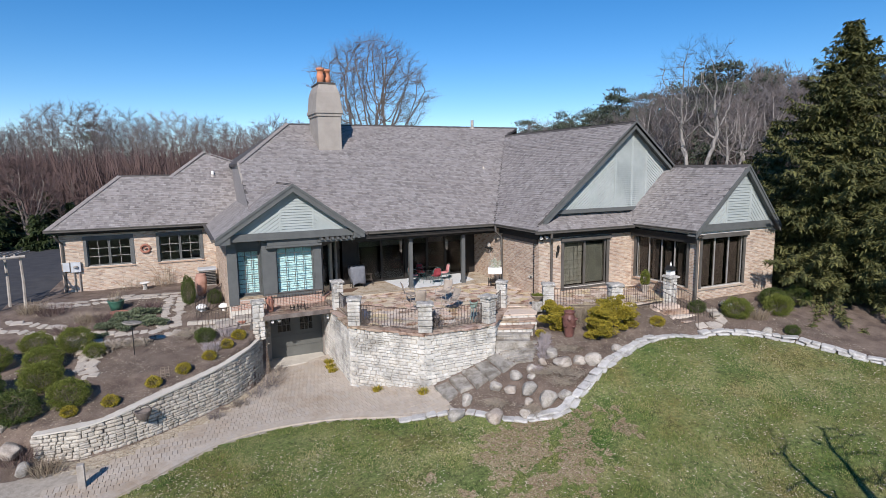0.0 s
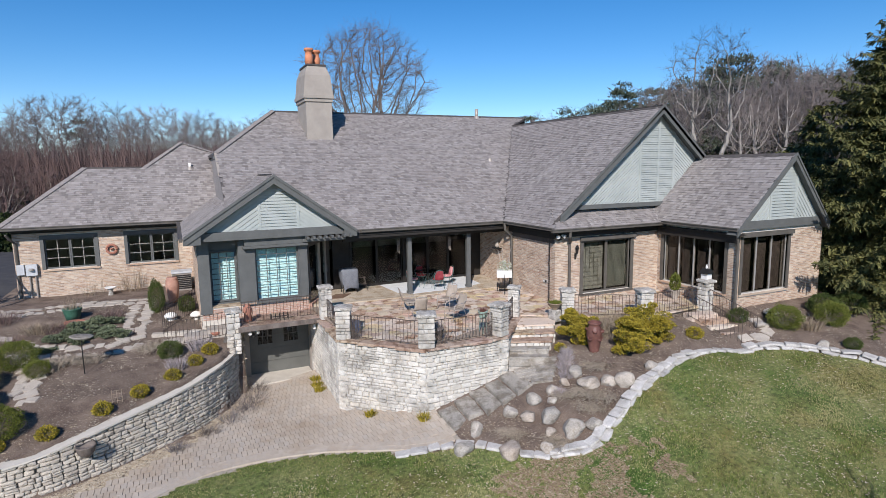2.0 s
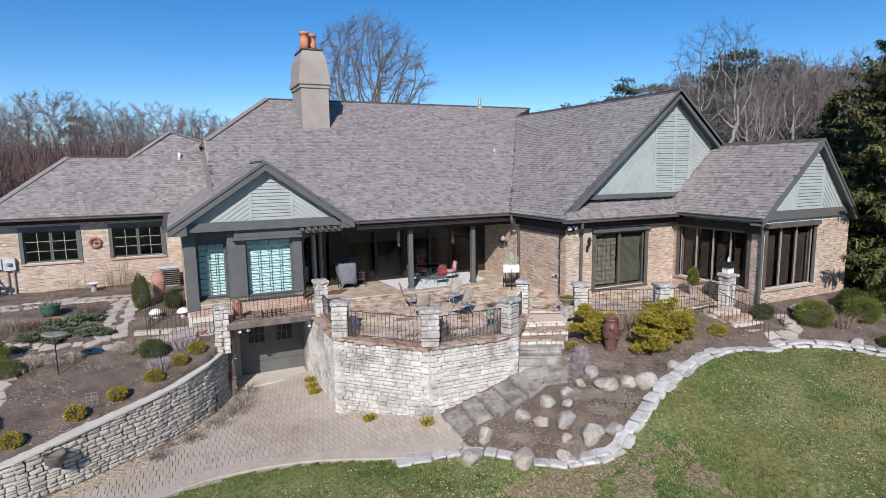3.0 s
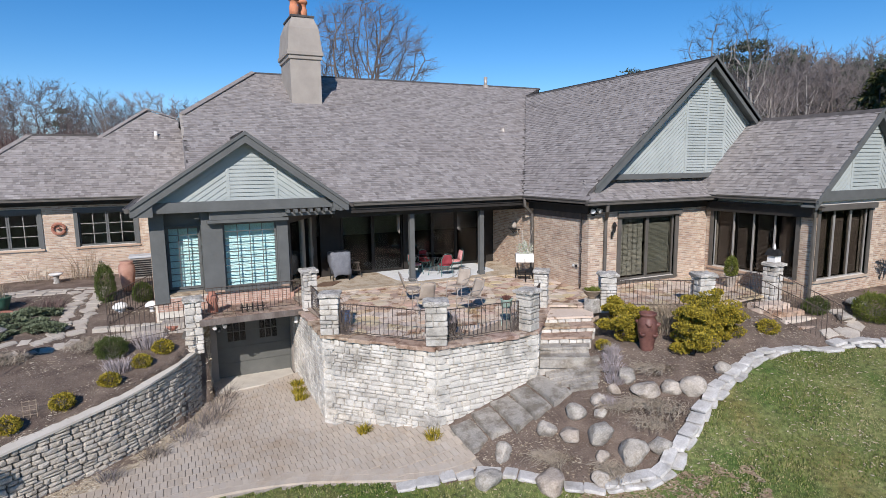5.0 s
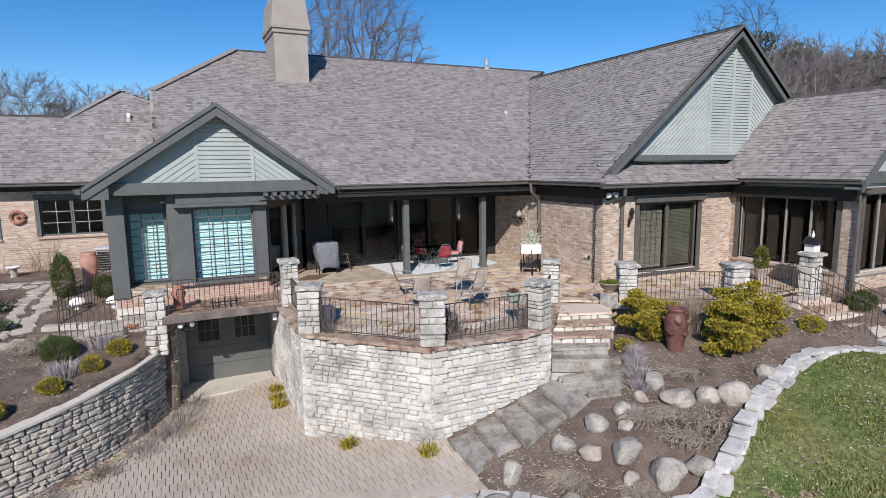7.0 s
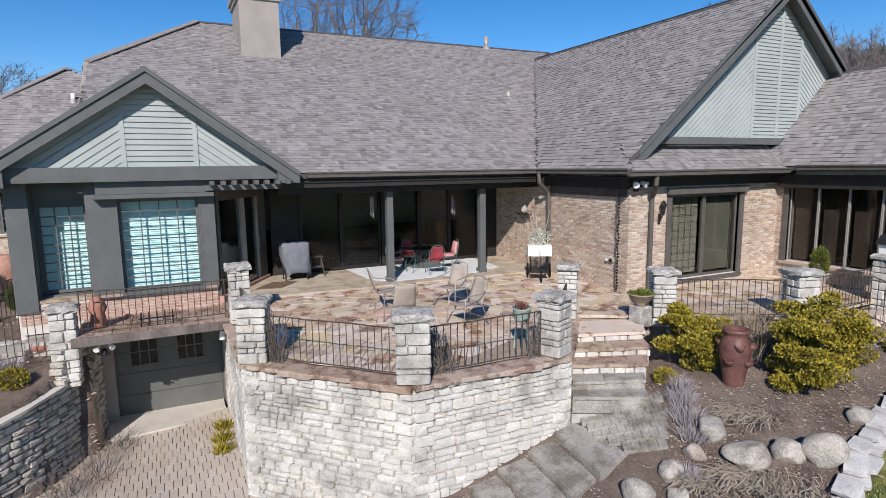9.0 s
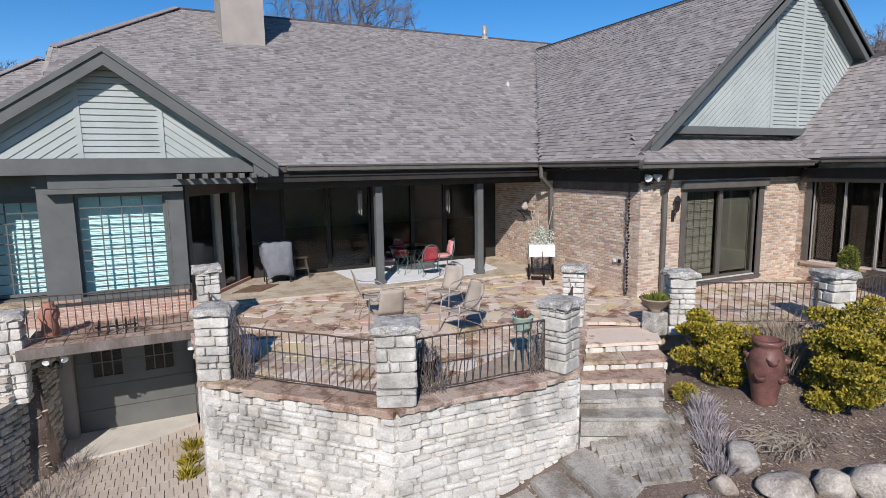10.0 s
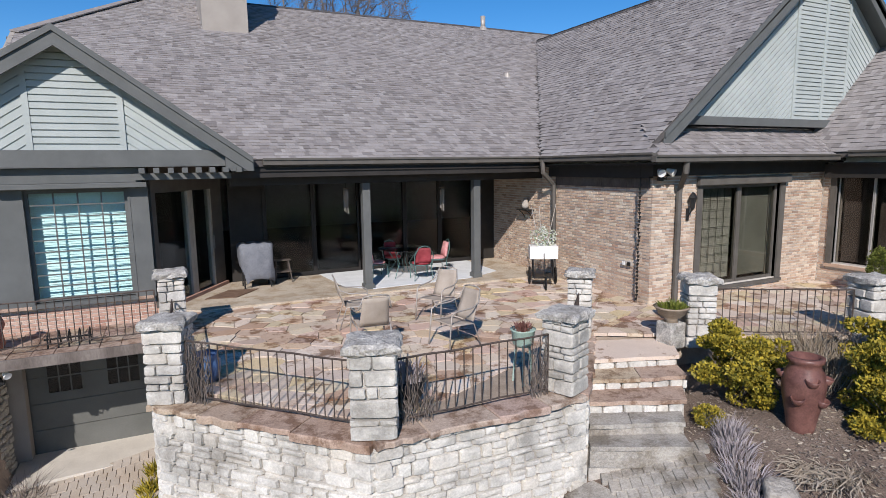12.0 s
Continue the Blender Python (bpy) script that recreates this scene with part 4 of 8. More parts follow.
class Pieces:
    """Lays many alike pieces: those nearest a spot of the plan as parts, the rest joined."""

    def __init__(self, name, parent, templates, mat, limit=280, near=(-3, 15)):
        self.name, self.parent, self.templates, self.mat, self.limit, self.near, self.laid = name, parent, templates, mat, limit, near, []

    def add(self, m, which=None):
        self.laid.append((m, random.randrange(len(self.templates)) if which is None else which))

    def finish(self):
        self.laid.sort(key=lambda e: (e[0].translation.x - self.near[0]) ** 2 + (e[0].translation.y - self.near[1]) ** 2)
        meshes = [soup(self.name, v, f, self.mat) for v, f in self.templates]
        for m, k in self.laid[: self.limit]:
            piece(self.name, meshes[k], self.parent, m)
        rest = self.laid[self.limit:]
        if rest:
            o = origin(self.parent)
            verts, faces = [], []
            for m, k in rest:
                b = len(verts)
                tv, tf = self.templates[k]
                verts.extend([tuple(m @ Vector(p) - o) for p in tv])
                faces.extend([tuple(b + i for i in f) for f in tf])
            ob = new(self.name + "work", soup(self.name + "work", verts, faces, self.mat))
            ob.parent = self.parent
            tagged(ob, kind="stuff")


ROUGH = [rough_block(i, 0.055, 0.05) for i in range(18)]
RUBBLE = [rough_block(40 + i, 0.06, 0.07) for i in range(18)]


def face_pose(p, u, z, w, h, d, tilt=0.0):
    """The pose of a block w wide, h high and d deep whose outer face looks to the right of u (x, y)."""
    n = Vector((u.y, -u.x, 0))
    m = Matrix((( u.x, -n.x, 0, 0), (u.y, -n.y, 0, 0), (0, 0, 1, 0), (0, 0, 0, 1)))
    return Matrix.Translation((p.x, p.y, z)) @ m @ Matrix.Rotation(tilt, 4, "Y") @ Matrix.Diagonal((w, d, h, 1))


def stone_face(pieces, a, b, bottom, top, course=(0.07, 0.19), length=(0.13, 0.44), depth=0.16, proud=0.022, rnd=random.Random(4), levels=None):
    """Courses of uneven stones along the plan line a to b, looking to the right of it."""
    a, b = Vector(a), Vector(b)
    u, ln = (b - a).normalized(), (b - a).length
    n = Vector((u.y, -u.x))
    z_low = min(bottom(a.x, a.y), bottom(b.x, b.y)) - 0.1
    z_high = max(top(a.x, a.y), top(b.x, b.y))
    z = levels[0] if levels else z_low
    row = 0
    while z < z_high - 0.03:
        row += 1
        h = levels[row] - z if levels else rnd.uniform(*course)
        s = -rnd.uniform(0, 0.1)
        while s < ln:
            w = min(rnd.uniform(*length), ln - s)
            if ln - s - w < 0.1:
                w = ln - s
            q = a + u * (s + w / 2)
            lim, low = top(q.x, q.y), bottom(q.x, q.y)
            hh = min(h, lim - z)
            if hh > 0.14 and rnd.random() < 0.3:
                # two thin stones in place of one
                f = rnd.uniform(0.4, 0.6)
                for za, zb in ((z, z + hh * f), (z + hh * f, z + hh)):
                    if zb > low - 0.05:
                        c = q - n * (depth / 2 - proud * rnd.uniform(0.2, 1))
                        pieces.add(face_pose(c, u, (za + zb) / 2, w - 0.008, zb - za - 0.006, depth, rnd.uniform(-0.03, 0.03)))
                s += w
                continue
            if hh > 0.04 and z + hh > low - 0.05:
                c = q - n * (depth / 2 - proud * rnd.uniform(0.2, 1))
                pieces.add(face_pose(c, u, z + hh / 2, w - 0.01, hh - 0.006, depth, rnd.uniform(-0.05, 0.05)))
            s += w
        z += h


# ---- terrace ----
porch = thing("porch_floor", (1, 26, -0.1), "pale exposed aggregate porch slab with a brick edge", "porch floor", kind="structure")
part("slab", poly([(-3.6, 25.68, -0.35), (-1.0, 25.55, -0.35), (1.9, 25.44, -0.35), (4.79, 25.34, -0.35), (4.79, 28.39, -0.35), (-2.95, 28.39, -0.35), (-4.35, 26.0, -0.35)], (0, 0, 0.35)), AGGREGATE, porch)
FLOOR_Z, LEDGE_Z = -0.15, -0.19


def terrace_z(y):
    """The terrace falls gently from the porch to its outer wall."""
    return FLOOR_Z + 0.0177 * (y - 19.5)


OCT = [(-4.4, 25.8), (-4.4, 21.4), (-2.22, 19.1), (0.7, 19.1), (2.5, 21.15)]
terrace = thing("terrace", (0, 22, -0.2), "raised flagstone terrace on a pale limestone wall", "terrace", kind="structure")
RIGHT_PATIO = [(2.5, 21.15), (3.75, 20.3), (6.3, 18.75), (9.2, 18.9), (10.34, 18.9), (10.34, 22.09), (4.79, 22.09), (4.79, 25.8)]
part("bed", poly([(lerp(1.0, x, 0.97), lerp(22.4, y, 0.97), -1.2) for x, y in OCT + RIGHT_PATIO[1:]], (0, 0, 0.985)), FLAG_JOINT, terrace)
part("wall_core", poly([(lerp(-0.8, x, 0.988), lerp(22.4, y, 0.988), -3.0) for x, y in OCT], (0, 0, 2.72)), STONE_JOINT, terrace)
stones = Pieces("stone", terrace, ROUGH, STONE, 290, (-1, 18.5))
for p, q in zip(OCT, OCT[1:]):
    # a batter of a few centimetres: the foot stands out
    stone_face(stones, p, q, ground_z, lambda x, y: LEDGE_Z - 0.07)
for cx, cy, t0, t1 in ((-4.4, 21.4, (0, -1), (0.688, -0.726)), (-2.22, 19.1, (0.688, -0.726), (1, 0)), (0.7, 19.1, (1, 0), (0.66, 0.751))):
    # large quoins at the corners
    z = ground_z(cx, cy - 0.3) - 0.1
    k = 0
    while z < LEDGE_Z - 0.1:
        h = min(random.uniform(0.15, 0.24), LEDGE_Z - 0.07 - z)
        for t, s in ((t0, -1), (t1, 1)):
            u = Vector(t)
            w = (0.34 if (k + (s > 0)) % 2 else 0.22)
            c = Vector((cx, cy)) + u * s * (w / 2) + Vector((u.y, -u.x)) * -0.05
            stones.add(face_pose(c, u, z + h / 2, w - 0.01, h - 0.012, 0.2))
        z += h
        k += 1
stones.finish()
rnd = random.Random(9)


def ledge_stones():
    for p, q in zip(OCT, OCT[1:]):
        a, b = Vector(p), Vector(q)
        u = (b - a).normalized()
        n = Vector((u.y, -u.x))
        s, ln = 0.0, (b - a).length
        while s < ln - 0.02:
            w = min(rnd.uniform(0.45, 0.95), ln - s)
            if ln - s - w < 0.25:
                w = ln - s
            i = -0.42 + rnd.uniform(-0.06, 0.03)
            front = [a + u * lerp(s + 0.008, s + w - 0.008, k / 6) + n * (0.075 + rnd.uniform(-0.03, 0.035)) for k in range(7)]
            pts = front + [a + u * (s + w - 0.008) + n * i, a + u * (s + 0.008) + n * i]
            z = LEDGE_Z + rnd.uniform(-0.01, 0.008)
            thick = rnd.uniform(0.06, 0.1)
            bm = poly([(v.x, v.y, z - thick) for v in pts], (0, 0, thick))
            top = set(list(bm.verts)[len(pts):])
            bmesh.ops.bevel(bm, geom=[e for e in bm.edges if e.verts[0] in top and e.verts[1] in top], offset=0.014, segments=1, affect="EDGES")
            part("ledge_slab", bm, LEDGE, terrace)
            s += w


ledge_stones()


def in_poly(pts, x, y):
    inside = False
    for (x0, y0), (x1, y1) in zip(pts, pts[1:] + pts[:1]):
        if (y0 > y) != (y1 > y) and x < (x1 - x0) * (y - y0) / (y1 - y0) + x0:
            inside = not inside
    return inside


def clip_to(pts, ring):
    """Clips a polygon to a convex ring given anticlockwise."""
    for (x0, y0), (x1, y1) in zip(ring, ring[1:] + ring[:1]):
        a, b = y1 - y0, x0 - x1
        pts = clip(pts, a, b, a * x0 + b * y0)
        if len(pts) < 3:
            return []
    return pts


def paving(name, parent, ring, z, size, mat, thick=0.06, joint=0.026, seed=1, lift=None):
    """Crazy paving: uneven many-sided flags that fill a convex ring."""
    r = random.Random(seed)
    xs, ys = [p[0] for p in ring], [p[1] for p in ring]
    seeds = []
    y = min(ys) - size
    while y < max(ys) + size:
        x = min(xs) - size
        while x < max(xs) + size:
            seeds.append((x + r.uniform(-0.42, 0.42) * size, y + r.uniform(-0.42, 0.42) * size))
            x += size
        y += size * 0.85
    for i, (sx, sy) in enumerate(seeds):
        cell = [(sx - size, sy - size), (sx + size, sy - size), (sx + size, sy + size), (sx - size, sy + size)]
        for k, (ox, oy) in enumerate(seeds):
            if k != i and abs(ox - sx) < 2.2 * size and abs(oy - sy) < 2.2 * size:
                a, b = ox - sx, oy - sy
                ln = math.hypot(a, b)
                cell = clip(cell, a / ln, b / ln, (a * (sx + ox) / 2 + b * (sy + oy) / 2) / ln - joint / 2)
                if len(cell) < 3:
                    break
        cell = clip_to(cell, ring) if len(cell) > 2 else []
        if len(cell) > 2:
            area = abs(sum(p[0] * q[1] - q[0] * p[1] for p, q in zip(cell, cell[1:] + cell[:1]))) / 2
            if area > 0.008:
                zz = (lift(sx, sy) if lift else z) + r.uniform(-0.008, 0.008)
                part(name, poly([(px, py, zz - thick) for px, py in cell], (0, 0, thick)), mat, parent)


INNER = [(-4.38, 25.75), (-4.05, 21.6), (-2.1, 19.5), (0.55, 19.5), (2.15, 21.2), (4.78, 22.1), (4.78, 25.75)]
paving("flagstone", terrace, [(-4.05, 21.6), (-2.1, 19.5), (0.55, 19.5), (2.3, 21.15), (4.78, 22.2), (4.78, 25.76), (-4.1, 25.7)], FLOOR_Z, 0.4, FLAG, joint=0.014, seed=2, lift=lambda x, y: terrace_z(y))
paving("flagstone", terrace, [(2.3, 21.15), (4.78, 22.1), (4.78, 23.48)], FLOOR_Z, 0.4, FLAG, joint=0.014, seed=5, lift=lambda x, y: terrace_z(y))
paving("flagstone", terrace, [(2.4, 21.15), (3.8, 20.3), (6.3, 18.75), (10.33, 18.9), (10.33, 22.08), (4.8, 22.08)], FLOOR_Z + 0.02, 0.42, FLAG, joint=0.014, seed=3)


part("joint_sheet", poly([(x, y, terrace_z(y) - 0.05) for x, y in INNER], (0, 0, 0.036)), FLAG_JOINT, terrace)
part("joint_sheet", poly([(x, y, -0.2) for x, y in ((2.45, 21.15), (3.8, 20.35), (6.3, 18.8), (10.33, 18.95), (10.33, 22.08), (4.8, 22.08))], (0, 0, 0.058)), FLAG_JOINT, terrace)


def pillar(at, turn, z0, z1, width=0.48, label="square pillar of pale limestone with a rough cap", top=0.13):
    t = thing("stone_pillar", (at[0], at[1], z0), label, "pillar", "terrace pillars")
    c, s = math.cos(turn), math.sin(turn)
    h = width / 2
    core = [(at[0] + c * x - s * y, at[1] + s * x + c * y, z0) for x, y in ((-h + .05, -h + .05), (h - .05, -h + .05), (h - .05, h - .05), (-h + .05, h - .05))]
    part("core", poly(core, (0, 0, z1 - top - z0)), STONE_JOINT, t)
    ps = Pieces("stone", t, ROUGH, STONE, 300, at)
    r = random.Random(int(at[0] * 100))
    z, k = z0, 0
    while z < z1 - top - 0.03:
        hh = min(r.choice((r.uniform(0.07, 0.12), r.uniform(0.13, 0.2), r.uniform(0.18, 0.25))), z1 - top - z)
        for side in range(4):
            a = turn + side * math.pi / 2
            u = Vector((math.cos(a), math.sin(a)))
            n = Vector((u.y, -u.x))
            cut = r.choice([0.5, 0.38, 0.62, 0.3, 0.7])
            runs = ((0, cut), (cut, 1)) if r.random() < 0.65 else ((0, 0.36), (0.36, 0.6), (0.6, 1)) if hh < 0.16 else ((0, 1),)
            for f0, f1 in runs:
                w = width * (f1 - f0)
                cc = Vector(at) + u * (width * ((f0 + f1) / 2 - 0.5)) + n * (h - 0.055 + r.uniform(-0.006, 0.012))
                ps.add(face_pose(cc, u, z + hh / 2, w - 0.008, hh - 0.008, 0.11))
        z += hh
        k += 1
    ps.finish()
    bm = bmesh.new()
    o = h + 0.05
    n = 5
    grid = {}
    for lev, (inset, zz) in enumerate(((0.03, z1 - top), (0.0, z1 - top * 0.8), (0.005, z1 - top * 0.35), (0.05, z1 - 0.01))):
        ring = []
        for side in range(4):
            for q in range(n):
                x, y = -o + 2 * o * q / n, -o
                x, y = x * (1 - inset / o), y * (1 - inset / o)
                a = side * math.pi / 2 + turn
                jx, jy = r.uniform(-0.026, 0.022), r.uniform(-0.026, 0.022)
                ring.append(bm.verts.new((at[0] + math.cos(a) * (x + jx) - math.sin(a) * (y + jy), at[1] + math.sin(a) * (x + jx) + math.cos(a) * (y + jy), zz + r.uniform(-0.016, 0.014))))
        grid[lev] = ring
    m = 4 * n
    for lev in range(3):
        for q in range(m):
            bm.faces.new((grid[lev][q], grid[lev][(q + 1) % m], grid[lev + 1][(q + 1) % m], grid[lev + 1][q]))
    mid = bm.verts.new((at[0], at[1], z1))
    for q in range(m):
        bm.faces.new((grid[3][q], grid[3][(q + 1) % m], mid))
    bm.faces.new(grid[0][::-1])
    part("cap", bm, CAPSTONE, t, "weathered grey capstone")
    return t


PIL = {"E": (-4.12, 24.27), "A": (-4.18, 21.5), "B": (-2.1, 19.36), "C": (0.56, 19.36), "F": (2.32, 21.25), "D": (3.95, 20.15), "H": (6.35, 18.75), "G": (-7.4, 24.62), "I": (9.5, 18.75)}
pillar(PIL["E"], 0, LEDGE_Z, 1.1, 0.42)
pillar(PIL["A"], radians(-22), LEDGE_Z, 0.93, 0.48)
pillar(PIL["B"], radians(-22), LEDGE_Z, 0.93, 0.52)
pillar(PIL["C"], radians(24), LEDGE_Z, 0.93, 0.46)
pillar(PIL["F"], radians(48), LEDGE_Z, 1.0, 0.4)
pillar(PIL["D"], radians(-30), -0.3, 0.93, 0.46)
pillar(PIL["H"], radians(-15), -0.4, 0.93, 0.5)
pillar(PIL["G"], 0, -1.15, 0.5, 0.44)
pillar(PIL["I"], 0, -0.4, 0.98, 0.42)


def railing(a, b, z0, z1, gap=0.125, inset=0.28, drop=0.0, label="thin rusted iron railing between stone pillars", post=None):
    """Two rails and upright bars from a to b; drop: how far the far end lies lower."""
    a, b = Vector(a), Vector(b)
    u = (b - a).normalized()
    a, b = a + u * inset, b - u * inset
    ln = (b - a).length
    t = thing("railing", ((a.x + b.x) / 2, (a.y + b.y) / 2, z0), label, "railing", "iron railings")
    at = lambda s, z: (lerp(a.x, b.x, s), lerp(a.y, b.y, s), z - drop * s)
    for nm, z, r in (("top_rail", z1, 0.014), ("bottom_rail", z0 + 0.08, 0.012)):
        bm = bmesh.new()
        tube(bm, [at(k / 6, z + 0.008 * math.sin(k * 2.1)) for k in range(7)], r, 6)
        part(nm, bm, IRON, t)
    n = max(2, round(ln / gap))
    for k in range(n + 1):
        bm = bmesh.new()
        tube(bm, [at(k / n, z0 + (0.0 if k in (0, n) else 0.08)), at(k / n, z1)], 0.0085 if 0 < k < n else 0.012, 5)
        part("baluster", bm, IRON, t)
    return t


R0, R1 = LEDGE_Z + 0.0, 0.62
railing(PIL["E"], PIL["A"], R0, R1)
railing(PIL["A"], PIL["B"], R0, R1)
railing(PIL["B"], PIL["C"], R0, R1)
railing(PIL["C"], PIL["F"], R0, R1)
railing(PIL["D"], PIL["H"], -0.14, 0.68)
railing(PIL["H"], (9.2, 18.8), -0.14, 0.68, drop=0.0)
railing((8.2, 18.4), (8.9, 16.6), -0.3, 0.65, inset=0.02, drop=0.75, label="iron stair rail beside the garden steps")
railing((9.35, 18.45), (9.95, 16.8), -0.3, 0.65, inset=0.02, drop=0.75, label="iron stair rail beside the garden steps")
railing((-7.15, 24.5), (-4.35, 24.5), -0.1, 0.72, inset=0.05)
railing((-9.6, 25.0), (-7.6, 24.7), -0.75, 0.15, inset=0.05, drop=-0.25, label="iron railing beside the side garden steps")
railing((-9.75, 26.3), (-8.5, 28.4), -0.55, 0.4, inset=0.05, drop=-0.25, label="iron railing beside the side garden steps")

balcony = thing("balcony", (-5.9, 25.1, -0.28), "flat stone balcony over the garage drive", "balcony")
part("slab", box(-7.25, -4.3, 24.3, 25.89, -0.3, -0.2, 0.01), CONCRETE, balcony)
part("edge_board", box(-7.27, -4.32, 24.24, 24.3, -0.32, -0.14, 0.01), BARK, balcony, "weathered timber edge")
r9 = random.Random(3)
for i in range(9):
    for j in range(4):
        x0, y0 = -7.22 + i * 0.322, 24.32 + j * 0.39
        part("tile", box(x0 + 0.006, x0 + 0.316, y0 + 0.006, min(y0 + 0.384, 25.88), -0.198, -0.15 + r9.uniform(0, 0.008)), LEDGE, balcony)

# steps down beside the terrace
steps = thing("garden_steps", (2.4, 19.6, -0.6), "stone garden steps with pale risers", "steps", kind="structure")
STEP_EDGE = [((2.25, 20.75), (3.6, 20.25), -0.17), ((1.8, 20.2), (3.1, 19.75), -0.33), ((1.52, 19.85), (2.85, 19.35), -0.49), ((1.25, 19.5), (2.42, 18.98), -0.65), ((1.02, 19.22), (2.12, 18.74), -0.82), ((0.85, 18.98), (1.92, 18.42), -0.99)]
step_stones = Pieces("riser_stone", steps, ROUGH, STONE, 300, (2, 19))
for k, (l, r, z) in enumerate(STEP_EDGE[:5]):
    l2, r2, z2 = STEP_EDGE[k + 1]
    l, r, l2, r2 = Vector(l), Vector(r), Vector(l2), Vector(r2)
    l, l2 = l - (r - l) * 0.1, l2 - (r2 - l2) * 0.1
    u = (r2 - l2).normalized()
    n = Vector((-u.y, u.x))
    grey = k > 2
    part("step_core", poly([(p.x, p.y, z2 - 0.6) for p in (l + n * 0.3, r + n * 0.3, r2 + n * 0.06, l2 + n * 0.06)], (0, 0, 0.645)), STONE_JOINT, steps)
    cut = rnd.uniform(0.35, 0.65)
    for f0, f1 in ((0, cut - 0.004), (cut + 0.004, 1)) if k % 2 else ((0, 1),):
        pts = [l.lerp(r, f0) + n * 0.25, l.lerp(r, f1) + n * 0.25] + [l2.lerp(r2, lerp(f1, f0, q / 6)) - n * (0.03 + rnd.uniform(-0.02, 0.02)) for q in range(7)]
        bm = poly([(p.x, p.y, z2 + 0.048) for p in pts], (0, 0, 0.06))
        part("tread", bm, SLAB if grey else LEDGE if k else FLAG, steps)
    w, s = (r2 - l2).length, 0.0
    while s < w - 0.05:
        b = min(rnd.uniform(0.16, 0.34), w - s) if not grey else w / 2
        c = l2 + u * (s + b / 2) + n * 0.045
        if grey:
            part("riser", poly([(p.x, p.y, z2 - 0.2) for p in (c - u * b / 2 - n * 0.05, c + u * b / 2 - n * 0.05, c + u * b / 2 + n * 0.05, c - u * b / 2 + n * 0.05)], (0, 0, 0.246)), SLAB, steps)
        else:
            step_stones.add(face_pose(c, u, z2 - 0.03, b - 0.008, 0.15, 0.12))
        s += b
step_stones.finish()
rs = random.Random(5)


def slab_at(parent, name, cx, cy, z, lx, ly, turn, thick=0.16, mat=SLAB, lie=0.0):
    pts = []
    for k, (x, y) in enumerate(((-0.5, -0.5), (0, -0.53), (0.5, -0.5), (0.52, 0), (0.5, 0.5), (0, 0.52), (-0.5, 0.5), (-0.52, 0))):
        x, y = x * lx + rs.uniform(-0.05, 0.05) * lx, y * ly + rs.uniform(-0.05, 0.05) * ly
        px, py = cx + x * math.cos(turn) - y * math.sin(turn), cy + x * math.sin(turn) + y * math.cos(turn)
        pts.append((px, py, z - thick + (lie * (ground_z(px, py) - ground_z(cx, cy)) if lie else 0)))
    bm = poly(pts, (0, 0, thick))
    top = set(bm.verts[8:])
    bmesh.ops.bevel(bm, geom=[e for e in bm.edges if e.verts[0] in top and e.verts[1] in top], offset=0.02, segments=2, affect="EDGES")
    return part(name, bm, mat, parent)


path = thing("slab_path", (0, 18, -1.5), "broad grey stone slabs stepping down round the terrace wall", "stone path", kind="structure")


def laid_slab(corners, mat=SLAB, level=0.5):
    """A rough thick slab with the given plan corners, half following the slope."""
    cx, cy = sum(c[0] for c in corners) / 4, sum(c[1] for c in corners) / 4
    g = ground_z(cx, cy)
    pts = []
    for (x0, y0), (x1, y1) in zip(corners, corners[1:] + corners[:1]):
        for t in (0.0, 0.33, 0.67):
            x, y = lerp(x0, x1, t) + rs.uniform(-0.025, 0.025), lerp(y0, y1, t) + rs.uniform(-0.025, 0.025)
            pts.append((x, y, g - 0.14 + (1 - level) * (ground_z(x, y) - g)))
    bm = poly(pts, (0, 0, 0.22))
    top = set(list(bm.verts)[12:])
    bmesh.ops.bevel(bm, geom=[e for e in bm.edges if e.verts[0] in top and e.verts[1] in top], offset=0.02, segments=2, affect="EDGES")
    part("slab", bm, mat, path)


for corners in ([(0.33, 19.02), (0.84, 19.05), (0.92, 17.9), (0.3, 17.75)], [(-0.22, 19.0), (0.28, 19.0), (0.25, 17.78), (-0.3, 17.72)], [(-0.77, 18.98), (-0.27, 18.97), (-0.34, 17.75), (-0.84, 17.65)],
                [(-1.36, 18.97), (-0.82, 18.95), (-0.9, 17.78), (-1.4, 17.85)], [(-1.97, 18.9), (-1.42, 18.9), (-1.45, 17.9), (-1.97, 17.7)]):
    laid_slab(corners)
LANDING = [(0.82, 18.95), (1.05, 19.25), (2.2, 18.55), (1.95, 17.95), (1.35, 17.6), (0.95, 17.8)]
cobble = Pieces("paver", path, [([(-0.5, -0.5, 0), (0.5, -0.5, 0), (0.5, 0.5, 0), (-0.5, 0.5, 0), (-0.49, -0.493, 1), (0.49, -0.493, 1), (0.49, 0.493, 1), (-0.49, 0.493, 1)], [(4, 5, 6, 7), (0, 1, 5, 4), (1, 2, 6, 5), (2, 3, 7, 6), (3, 0, 4, 7)])], SLAB, 300, (1.5, 18))
for i in range(-12, 13):
    for k in range(-16, 17):
        a, b = k * 0.135 + (0.06 if i % 2 else 0), i * 0.2
        x, y = 1.5 + a * 0.86 + b * 0.5, 18.4 - a * 0.5 + b * 0.86
        if in_poly(LANDING, x, y):
            cobble.add(on_slope(x, y, ground_z(x, y) - 0.02, -0.53, 0.1348, 0.1998, 0.08, low_ground))
cobble.finish()

